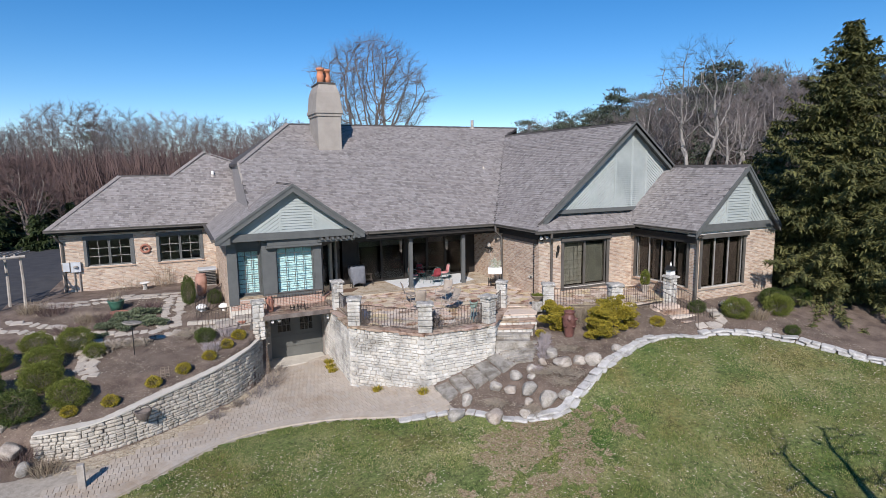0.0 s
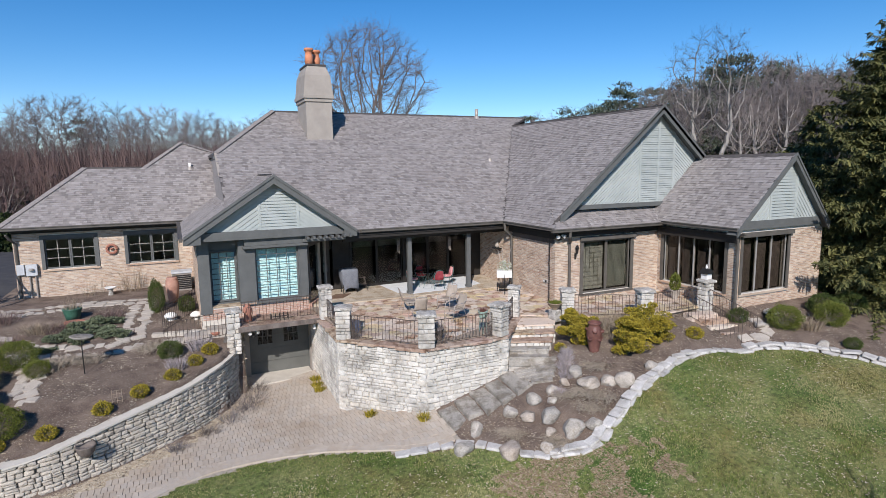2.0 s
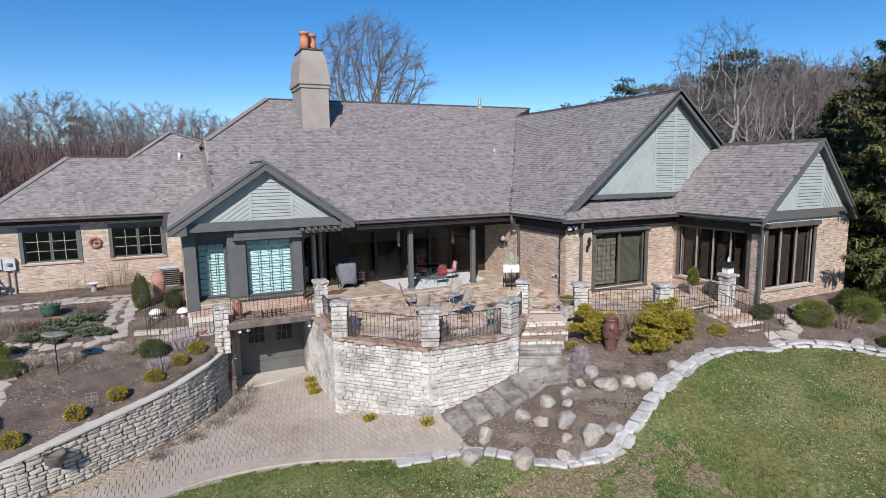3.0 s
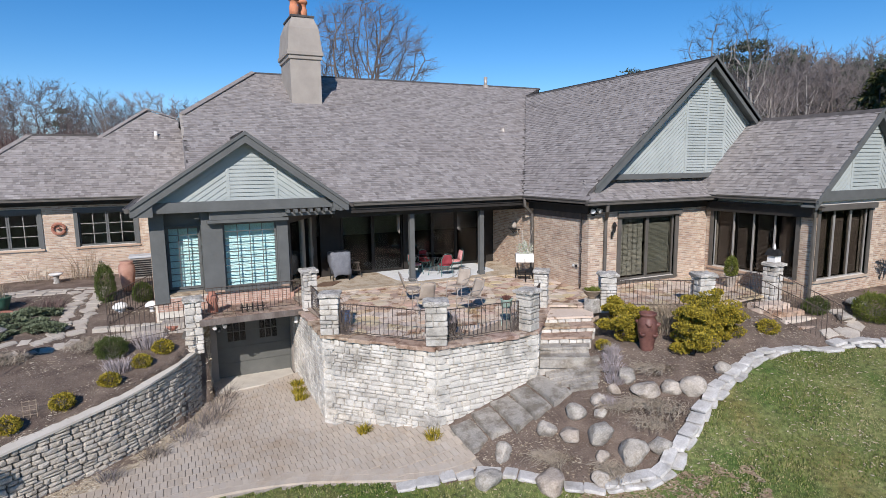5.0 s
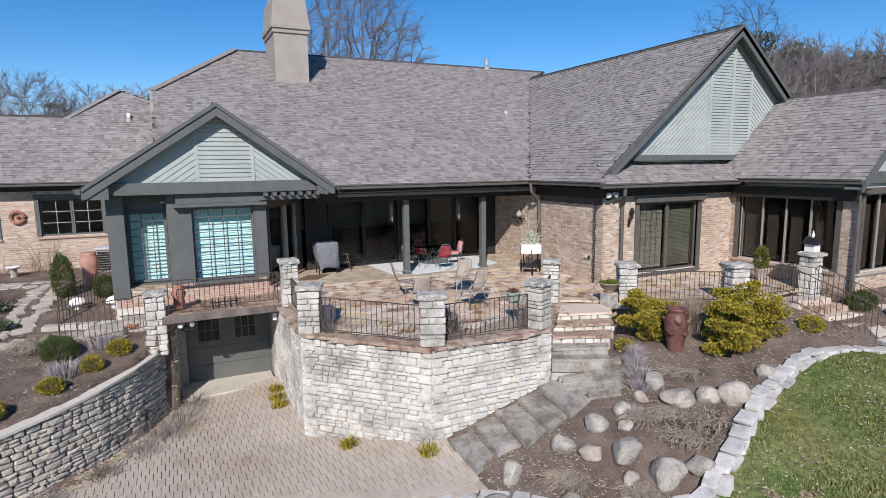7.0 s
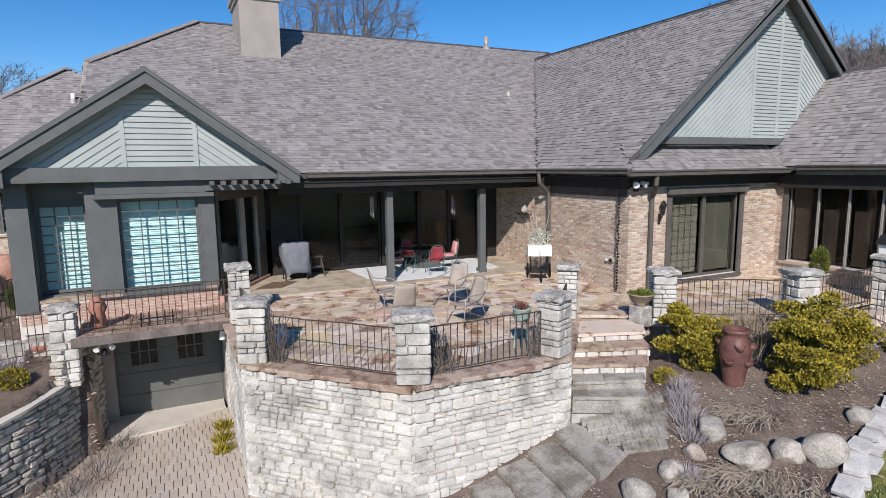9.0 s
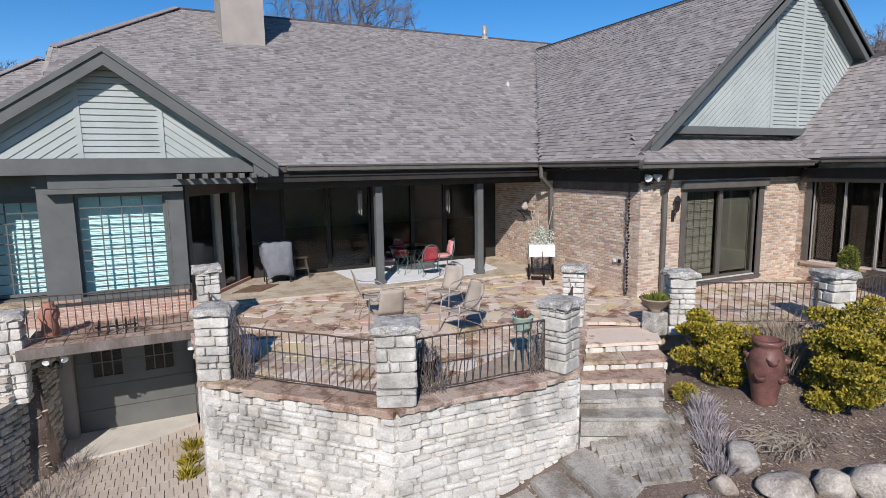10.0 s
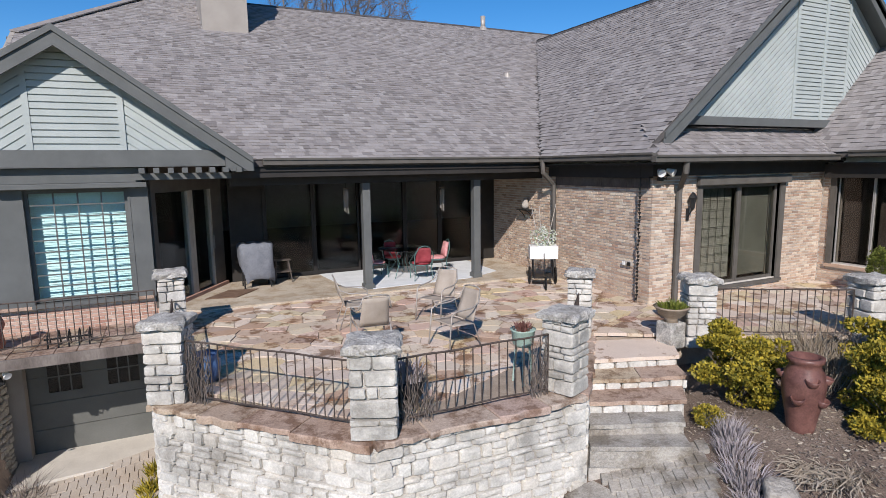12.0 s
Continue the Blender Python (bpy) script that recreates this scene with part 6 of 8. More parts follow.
flower_cart((3.93, 24.62, terrace_z(24.3)))


def lathe_pot(name, at, profile, mat, label, category="pot", sides=24):
    return single(name, lathe(profile, sides, at), mat, label, category, at=at, smooth=True)


def sprigs(name, at, r, h, count, mat, label, category="plant", seed=1, width=0.012, group="", lean=0.5):
    """A tuft of thin upright stems."""
    rr = random.Random(seed)
    v, f = [], []
    for i in range(count):
        a, d = rr.uniform(0, 6.283), r * rr.random() ** 0.7
        x, y = d * math.cos(a), d * math.sin(a)
        l = h * rr.uniform(0.5, 1.1)
        tx, ty = x + lean * l * rr.uniform(-0.6, 0.6) + x * lean, y + lean * l * rr.uniform(-0.6, 0.6) + y * lean
        w = width * rr.uniform(0.6, 1.3)
        b = rr.uniform(0, 3.14)
        ox, oy = w * math.cos(b), w * math.sin(b)
        k = len(v)
        mx, my = lerp(x, tx, 0.4), lerp(y, ty, 0.4)
        v += [(x - ox, y - oy, -0.03), (x + ox, y + oy, -0.03), (mx + ox * 0.8, my + oy * 0.8, l * 0.6), (mx - ox * 0.8, my - oy * 0.8, l * 0.6), (tx, ty, l)]
        f += [(k, k + 1, k + 2, k + 3), (k + 3, k + 2, k + 4)]
    ob = new(name, soup(name, v, f, mat))
    ob.location = at
    return tagged(ob, label, category, group)


lathe_pot("blue_pot", (-3.75, 21.75, terrace_z(21.75)), [(0.14, 0), (0.19, 0.12), (0.2, 0.28), (0.15, 0.36), (0.17, 0.4), (0.12, 0.39)], BLUE_POT, "blue glazed pot on the terrace by a pillar")
lathe_pot("wire_basket_planter", (-1.55, 19.85, FLOOR_Z), [(0.16, 0), (0.24, 0.15), (0.27, 0.32), (0.24, 0.33)], BLACK, "black basket planter on the terrace floor", "planter")
sprigs("dried_bouquet", (-1.55, 19.85, FLOOR_Z + 0.28), 0.22, 0.3, 260, LAVENDER, "pale dried flowers in the black basket planter", "plant", 4)


def tangle(at, r, h, count, mat, label, seed):
    """Thin dead stems lying crisscross in low arcs."""
    rr = random.Random(seed)
    v, f = [], []
    for i in range(count):
        a, d = rr.uniform(0, 6.283), r * rr.random() ** 0.6
        x, y = d * math.cos(a), d * math.sin(a)
        b, l = rr.uniform(0, 6.283), rr.uniform(0.12, 0.45)
        bend, top = rr.uniform(-0.9, 0.9), h * rr.uniform(0.2, 1.0)
        w = rr.uniform(0.003, 0.007)
        k = len(v)
        for q in range(4):
            t = q / 3
            z = top * (0.3 + 2.8 * t * (1 - t)) - 0.01
            c, s = math.cos(b + bend * t), math.sin(b + bend * t)
            px, py = x + l * t * c, y + l * t * s
            v += [(px - s * w, py + c * w, z), (px + s * w, py - c * w, z + w)]
        f += [(k + 2 * q, k + 2 * q + 1, k + 2 * q + 3, k + 2 * q + 2) for q in range(3)]
    ob = new("dead_stem_tangle", soup("dead_stem_tangle", v, f, mat))
    ob.location = at
    return tagged(ob, label, "plant", "dead tangles")


def plant_stand(at):
    x, y, z = at
    t = thing("plant_stand", at, "tall pale green plant stand with a red leaved plant", "plant stand")
    for k in range(3):
        a = k * 2.094
        bm = bmesh.new()
        tube(bm, [(x + 0.15 * math.cos(a), y + 0.15 * math.sin(a), z), (x + 0.1 * math.cos(a), y + 0.1 * math.sin(a), z + 0.55)], 0.016, 6)
        part("leg", bm, PALE_GREEN, t)
    part("pot", lathe([(0.1, 0.52), (0.14, 0.56), (0.16, 0.74), (0.18, 0.76), (0.13, 0.75)], 20, at), PALE_GREEN, t, smooth=True)


plant_stand((0.15, 19.75, FLOOR_Z))
sprigs("red_leaved_plant", (0.15, 19.75, FLOOR_Z + 0.72), 0.12, 0.14, 90, RUST_POT, "small dark red plant in the pale green stand", "plant", 5, 0.02)


def wind_chime(at):
    x, y, z = at
    t = thing("wind_chime", at, "hanging metal wind chime under the porch eave", "wind chime", "porch chimes")
    part("top_disc", lathe([(0.06, 0), (0.07, 0.01), (0.06, 0.025)], 16, at), WOOD, t)
    bm = bmesh.new()
    tube(bm, [(x, y, z), (x, y, 2.76)], 0.004, 4)
    part("cord", bm, BLACK, t)
    for k in range(6):
        a = k * 1.047
        bm = bmesh.new()
        tube(bm, [(x + 0.05 * math.cos(a), y + 0.05 * math.sin(a), z - 0.04), (x + 0.05 * math.cos(a), y + 0.05 * math.sin(a), z - 0.38 - 0.04 * k)], 0.01, 6)
        part("chime_tube", bm, STEEL, t)


wind_chime((-0.31, 26.5, 2.3))
wind_chime((2.17, 26.5, 2.25))


def wall_bracket(at):
    x, y, z = at
    t = thing("wall_shelf", at, "dark bracket shelf with a pale bird ornament on the brick wall", "shelf")
    part("board", box(x - 0.24, x, y - 0.25, y + 0.25, z, z + 0.03), BLACK, t)
    for s in (-0.18, 0.18):
        bm = bmesh.new()
        tube(bm, [(x, y + s, z - 0.22), (x - 0.1, y + s, z - 0.08), (x - 0.2, y + s, z)], 0.012, 5)
        part("bracket", bm, BLACK, t)
    part("bird_ornament", lathe([(0.03, 0.03), (0.09, 0.08), (0.11, 0.15), (0.07, 0.22), (0.06, 0.28), (0.03, 0.33), (0.01, 0.34)], 14, (x - 0.12, y, z)), PALE_WOOD, t, smooth=True)


wall_bracket((4.79, 26.5, 1.58))


def downspout(pts, label="brown metal downspout on the brick wall"):
    t = thing("downspout", pts[-1], label, "downspout", "downspouts")
    bm = bmesh.new()
    tube(bm, pts, 0.06, 6)
    part("pipe", bm, TRIM_BROWN, t)


downspout([(4.3, 25.2, 2.9), (4.32, 25.2, 2.6), (4.68, 25.25, 2.3), (4.72, 25.25, FLOOR_Z)])
downspout([(5.14, 21.57, 2.9), (5.14, 21.59, 2.62), (5.42, 21.95, 2.34), (5.44, 22.0, 2.2), (5.44, 22.0, FLOOR_Z)])
downspout([(10.15, 18.0, 2.8), (10.2, 18.02, 2.6), (10.28, 18.04, 2.2), (10.28, 18.04, -0.3)])
downspout([(-15.6, 32.95, 2.82), (-15.5, 33.1, 2.6), (-15.4, 33.4, 2.4), (-15.4, 33.4, -0.1)])


def flood_lamp(at, aim, size=1.0):
    t = thing("flood_light", at, "twin white flood lights on a dark wall mount", "flood light", "flood lights")
    x, y, z = at
    part("mount", lathe([(0.06, -0.1), (0.07, -0.06), (0.05, 0.02), (0.02, 0.05)], 14, (x, y + 0.03, z - 0.12)), BLACK, t)
    for s in (-1, 1):
        bm = bmesh.new()
        tube(bm, [(x, y + 0.02, z - 0.16), (x + s * 0.09, y - 0.03, z - 0.18), (x + s * 0.12, y - 0.04, z - 0.08), (x + s * 0.1, y - 0.02, z)], 0.02, 6)
        part("arm", bm, BLACK, t)
    for s in (-1, 1):
        bm = lathe([(0.035 * size, 0), (0.055 * size, 0.06 * size), (0.085 * size, 0.16 * size), (0.078 * size, 0.172 * size), (0.02, 0.165 * size)], 14)
        bmesh.ops.transform(bm, matrix=Matrix.Translation((x + s * 0.1, y - 0.02, z)) @ Matrix.Rotation(radians(115), 4, "X") @ Matrix.Rotation(s * 0.4 + aim, 4, "Y"), verts=bm.verts[:])
        part("lamp_head", bm, WHITE, t)


flood_lamp((4.88, 21.95, 2.66), 0.0)
flood_lamp((-6.75, 24.5, -0.4), 0.2, 0.72)
spot = thing("flood_light", (-4.5, 24.6, -0.32), "single white flood light under the balcony", "flood light", "flood lights")
part("mount", box(-4.54, -4.46, 24.56, 24.64, -0.42, -0.3), BLACK, spot)
part("lamp_head", lathe([(0.03, -0.02), (0.05, -0.06), (0.065, -0.22), (0.05, -0.23)], 14, (-4.5, 24.6, -0.4)), WHITE, spot)


def lantern(at):
    x, y, z = at
    t = thing("wall_lantern", at, "black iron wall lantern beside the sliding door", "wall lamp")
    bm = bmesh.new()
    tube(bm, [(x, y, z - 0.32), (x, y - 0.06, z - 0.2), (x, y - 0.13, z - 0.12)], 0.014, 5)
    part("arm", bm, BLACK, t)
    part("cage", lathe([(0.035, -0.12), (0.07, 0.1), (0.09, 0.12), (0.05, 0.2), (0.015, 0.24)], 6, (x, y - 0.13, z)), BLACK, t)
    part("plate", box(x - 0.04, x + 0.04, y - 0.015, y, z - 0.36, z - 0.1), BLACK, t)


lantern((5.78, 22.08, 1.95))

# pergola brackets over the glass door
trellis = thing("trellis_head", (-3.7, 25.4, 2.7), "short dark timber trellis head over the glass door", "trellis")
part("beam", box(-4.6, -2.75, 25.52, 25.58, 2.62, 2.74), TRIM, trellis)
for k in range(8):
    x = -4.5 + k * 0.24
    part("rafter", box(x, x + 0.1, 25.22, 25.6, 2.74, 2.84, 0.008), TRIM, trellis)

# strawberry jar in the shrub bed
def strawberry_jar(at):
    t = thing("strawberry_jar", at, "tall rust brown glazed strawberry jar among the shrubs", "garden jar")
    part("body", lathe([(0.15, -0.1), (0.17, 0), (0.2, 0.2), (0.25, 0.45), (0.265, 0.62), (0.24, 0.76), (0.19, 0.85), (0.19, 0.9), (0.225, 0.93), (0.225, 0.98), (0.18, 0.99), (0.16, 0.92)], 28, at), RUST_POT, t, smooth=True)
    for k, (a, z) in enumerate(((-2.2, 0.7), (-0.9, 0.68), (0.4, 0.72), (2.0, 0.7), (-1.5, 0.42), (-0.1, 0.4), (1.4, 0.42), (-2.8, 0.44))):
        bm = lathe([(0.02, -0.08), (0.07, -0.03), (0.09, 0.05), (0.08, 0.05), (0.05, -0.01)], 12)
        bmesh.ops.transform(bm, matrix=Matrix.Translation((at[0] + 0.24 * math.cos(a), at[1] + 0.24 * math.sin(a), at[2] + z)) @ Matrix.Rotation(0.25, 4, (-math.sin(a), math.cos(a), 0)), verts=bm.verts[:])
        part("pocket", bm, RUST_POT, t, smooth=True)


strawberry_jar((3.4, 17.95, ground_z(3.4, 17.95)))


def urn(at, label, mat, h=0.4, r=0.26):
    t = thing("garden_urn", at, label, "urn")
    part("bowl", lathe([(0.12, 0), (0.1, 0.04), (r * 0.8, h * 0.5), (r, h * 0.9), (r + 0.03, h), (r - 0.03, h), (r * 0.6, h * 0.8)], 22, at), mat, t, smooth=True)
    return t


single("pedestal", box(3.33, 3.67, 20.13, 20.47, -0.3, 0.14, 0.03), CAPSTONE, "grey stone pedestal at the head of the steps", "pedestal", at=(3.5, 20.3, -0.3))
urn((3.5, 20.3, 0.14), "shallow brown urn on a stone pedestal", WOOD, 0.26, 0.27)
sprigs("urn_plant", (3.5, 20.3, 0.34), 0.2, 0.16, 260, BOX_LEAF, "faded plant in the shallow urn", "plant", 3, 0.016)
urn((9.55, 20.3, FLOOR_Z), "pale clay pot by the side window", PALE_WOOD, 0.42, 0.2)


def birdhouse(at):
    x, y, z = at
    t = thing("birdhouse", at, "small pale birdhouse with a dark roof on a pillar", "birdhouse")
    part("box", box(x - 0.14, x + 0.14, y - 0.14, y + 0.14, z, z + 0.24, 0.01), WHITE, t)
    part("roof", poly([(x - 0.2, y - 0.2, z + 0.22), (x + 0.2, y - 0.2, z + 0.22), (x, y - 0.2, z + 0.42)], (0, 0.4, 0)), BLACK, t)
    part("finial", lathe([(0.03, 0.4), (0.045, 0.46), (0.02, 0.54), (0.005, 0.6)], 10, at), WHITE, t)


birdhouse((9.5, 18.75, 0.98))

# balcony ornaments
single("clay_figure_pot", lathe([(0.1, 0), (0.16, 0.08), (0.13, 0.3), (0.18, 0.42), (0.14, 0.55), (0.09, 0.62), (0.1, 0.66), (0.05, 0.66)], 18, (-6.85, 25.0, -0.14)), CLAY, "reddish clay ornament on the balcony", "ornament", at=(-6.85, 25.0, -0.14), smooth=True)


def boot_rack(at):
    t = thing("iron_rack", at, "low black scrolled iron rack on the balcony", "rack")
    x, y, z = at
    for k in range(5):
        bm = bmesh.new()
        px = x - 0.3 + k * 0.15
        tube(bm, [(px, y - 0.12, z), (px, y - 0.1, z + 0.18), (px, y + 0.05, z + 0.26), (px, y + 0.15, z)], 0.014, 5)
        part("hoop", bm, BLACK, t)
    bm = bmesh.new()
    tube(bm, [(x - 0.35, y - 0.1, z + 0.16), (x + 0.35, y - 0.1, z + 0.16)], 0.016, 5)
    part("bar", bm, BLACK, t)


boot_rack((-5.75, 24.75, -0.14))

# side garden things
lathe_pot("green_planter", (-12.9, 29.0, ground_z(-12.9, 29.0)), [(0.22, 0), (0.28, 0.22), (0.33, 0.42), (0.35, 0.45), (0.29, 0.44)], GREEN_POT, "large green glazed planter in the side garden", "planter")
lathe_pot("clay_saucer", (-12.76, 28.4, ground_z(-12.76, 28.4)), [(0.26, 0), (0.34, 0.06), (0.36, 0.14), (0.31, 0.12), (0.1, 0.05)], CLAY, "wide shallow clay saucer beside the green planter", "saucer")
sprigs("dry_plant", (-12.9, 29.0, ground_z(-12.9, 29.0) + 0.38), 0.25, 0.6, 90, DRY, "dry stems standing in the green planter", "plant", 6, 0.005, "", 0.9)
lathe_pot("terracotta_urn", (-9.35, 29.9, ground_z(-9.35, 29.9)), [(0.17, 0), (0.22, 0.3), (0.27, 0.7), (0.25, 0.92), (0.2, 1.0), (0.23, 1.06), (0.17, 1.06)], PALE_TERRACOTTA, "tall pale terracotta urn in the side garden", "urn")
ac = thing("air_conditioner", (-8.95, 32.4, -0.1), "grey outdoor air conditioner unit by the wall", "air conditioner")
part("casing", box(-9.35, -8.55, 32.05, 32.75, -0.1, 0.72, 0.02), STEEL, ac)
part("lid", box(-9.4, -8.5, 32.0, 32.8, 0.72, 0.8, 0.02), METER_GREY, ac)
for k in range(8):
    part("louvre", box(-9.34, -8.56, 32.02, 32.05, 0.0 + k * 0.085, 0.05 + k * 0.085), BLACK, ac)


def bird_bath(at):
    t = thing("bird_bath", at, "low pale stone bird bath by the house wall", "bird bath")
    part("column", lathe([(0.15, 0), (0.1, 0.05), (0.09, 0.22), (0.11, 0.28)], 18, at), CAPSTONE, t, smooth=True)
    part("bowl", lathe([(0.1, 0.28), (0.21, 0.33), (0.24, 0.38), (0.2, 0.37), (0.08, 0.33)], 24, at), WHITE, t, smooth=True)


bird_bath((-11.9, 32.6, -0.1))


def feeder(at):
    x, y, z = at
    t = thing("bird_feeder", at, "dark tray bird feeder on a thin garden pole", "bird feeder")
    bm = bmesh.new()
    tube(bm, [(x, y, z), (x, y, z + 1.15)], 0.018, 6)
    part("pole", bm, BLACK, t)
    bm = lathe([(0.05, 0), (0.26, 0.05), (0.38, 0.12), (0.36, 0.14), (0.18, 0.07)], 24)
    bmesh.ops.transform(bm, matrix=Matrix.Translation((x, y, z + 1.12)) @ Matrix.Rotation(0.12, 4, "Y") @ Matrix.Diagonal((0.9, 0.75, 1.0, 1)), verts=bm.verts[:])
    part("dish", bm, SLAB, t, smooth=True)


feeder((-11.98, 23.95, ground_z(-11.98, 23.95)))


def plant_support(at):
    """A small upright wire panel on two legs."""
    x, y, z = at
    t = thing("plant_support", at, "small pale wire plant support in the mulch", "plant support")
    for k in range(3):
        bm = bmesh.new()
        tube(bm, [(x - 0.13 + 0.13 * k, y, z - 0.05), (x - 0.13 + 0.13 * k, y, z + 0.4)], 0.008, 5)
        part("upright", bm, WOOD, t)
    for k in range(4):
        bm = bmesh.new()
        tube(bm, [(x - 0.15, y - 0.01, z + 0.06 + 0.105 * k), (x + 0.15, y - 0.01, z + 0.06 + 0.105 * k)], 0.007, 5)
        part("crossbar", bm, WOOD, t)


plant_support((-10.95, 22.0, ground_z(-10.95, 22.0)))


def meter(at):
    x, y, z = at
    t = thing("electric_meter", at, "pale grey electric meter boxes on the house corner", "electric meter")
    part("box", box(x, x + 0.42, y - 0.16, y, z, z + 0.5, 0.01), METER_GREY, t)
    part("box", box(x - 0.34, x - 0.06, y - 0.12, y, z + 0.05, z + 0.5, 0.01), METER_GREY, t)
    part("dial", lathe([(0.1, 0), (0.1, 0.06), (0.07, 0.09)], 16, (x + 0.21, y - 0.2, z + 0.24)), STEEL, t)
    for dx in (0.1, 0.32):
        bm = bmesh.new()
        tube(bm, [(x + dx, y - 0.06, z), (x + dx, y - 0.06, -0.2)], 0.035, 6)
        part("conduit", bm, STEEL, t)


meter((-15.1, 33.44, 0.95))


def wreath(at):
    t = thing("wreath", at, "small rust coloured wreath on the brick wall", "wreath")
    x, y, z = at
    bm = bmesh.new()
    tube(bm, [(x + 0.2 * math.cos(a), y - 0.04, z + 0.2 * math.sin(a)) for a in (2 * math.pi * k / 16 for k in range(17))], 0.06, 6)
    part("ring", bm, CLAY, t)
    part("boss", lathe([(0.08, 0), (0.08, 0.04), (0.03, 0.06)], 12, (x, y - 0.05, z)), CLAY, t)


wreath((-11.78, 33.42, 1.9))


def arbor():
    t = thing("garden_arbor", (-17.0, 31.0, -0.1), "bleached rustic timber arbor over the garden path", "arbor")
    for x, y in ((-17.6, 30.5), (-16.6, 30.9), (-17.3, 31.5), (-18.2, 31.2)):
        bm = bmesh.new()
        tube(bm, [(x, y, -0.3), (x + 0.03, y, 1.1), (x, y, 2.25)], 0.07, 6, 0.055)
        part("post", bm, PALE_WOOD, t)
    for k in range(6):
        bm = bmesh.new()
        tube(bm, [(-18.4 + k * 0.33, 30.2 + k * 0.1, 2.25 + 0.05 * (k % 2)), (-18.1 + k * 0.33, 31.7 + k * 0.05, 2.3)], 0.045, 5)
        part("rafter", bm, PALE_WOOD, t)
    for a, b in (((-18.5, 31.2, 2.18), (-16.4, 30.9, 2.2)), ((-18.0, 30.4, 2.18), (-16.4, 30.8, 2.2))):
        bm = bmesh.new()
        tube(bm, [a, b], 0.055, 5)
        part("beam", bm, PALE_WOOD, t)


arbor()
single("timber_post", box(-13.2, -13.02, 18.1, 18.28, -3.1, -2.2, 0.015), PALE_WOOD, "short bleached timber post beside the drive", "post", at=(-13.1, 18.2, -3.0))

# pipe vents on the roof
for x, y, h, r in ((8.3, 35.2, 0.5, 0.1), (6.5, 30.4, 0.12, 0.07), (-8.15, 35.95, 0.26, 0.07)):
    z = slope_z(P_MAIN, x, y) if x > -6 else slope_z(P_LEFT, x, y)
    t = thing("roof_vent", (x, y, z), "pale metal vent pipe standing on the roof", "roof vent", "roof vents")
    part("pipe", lathe([(r, -0.15), (r, h), (r * 0.8, h)], 14, (x, y, z)), WHITE if x < 0 else STEEL if h > 0.3 else HIP_CAP, t, smooth=True)
    part("flashing", lathe([(r * 2.2, -0.1), (r * 1.2, 0.08)], 14, (x, y, z)), STEEL, t)
    if h > 0.5:
        part("vent_cap", lathe([(r * 1.6, h), (r * 1.6, h + 0.1), (r * 0.4, h + 0.16)], 14, (x, y, z)), STEEL, t)


def wall_basket(at):
    t = thing("wall_planter", at, "dark brown rustic basket planter hung on the retaining wall", "planter")
    x, y, z = at
    part("bowl", lathe([(0.14, 0), (0.2, 0.08), (0.24, 0.24), (0.26, 0.28), (0.22, 0.28), (0.18, 0.2)], 16, at), BARK, t, smooth=True)
    bm = bmesh.new()
    tube(bm, [(x + 0.24 * math.cos(a), y, z + 0.27 + 0.2 * math.sin(a)) for a in (math.pi * k / 8 for k in range(9))], 0.014, 5)
    part("handle", bm, BARK, t)


wall_basket((-11.62, 20.4, -2.08))


def round_ornament(at, r, mat, label):
    t = thing("garden_ornament", at, label, "ornament", "garden ornaments")
    part("cap", lathe([(r * 0.5, 0.12), (r, 0.15), (r * 0.95, 0.22), (r * 0.6, 0.3), (r * 0.15, 0.33)], 18, at), mat, t, smooth=True)
    part("foot", lathe([(r * 0.5, -0.05), (r * 0.35, 0.05), (r * 0.4, 0.13)], 12, at), mat, t, smooth=True)


round_ornament((-9.46, 27.67, ground_z(-9.46, 27.67)), 0.24, WHITE, "pale mushroom shaped garden ornament by the path")
round_ornament((-8.55, 27.5, ground_z(-8.55, 27.5)), 0.22, WHITE, "pale mushroom shaped garden ornament by the path")
round_ornament((11.1, 17.1, ground_z(11.1, 17.1)), 0.28, CAPSTONE, "grey mushroom shaped stone ornament before the house")
lathe_pot("shallow_clay_pot", (-7.95, 25.5, ground_z(-7.95, 25.5)), [(0.16, 0), (0.24, 0.12), (0.27, 0.2), (0.22, 0.2)], CLAY, "shallow reddish clay pot beside the pillar")


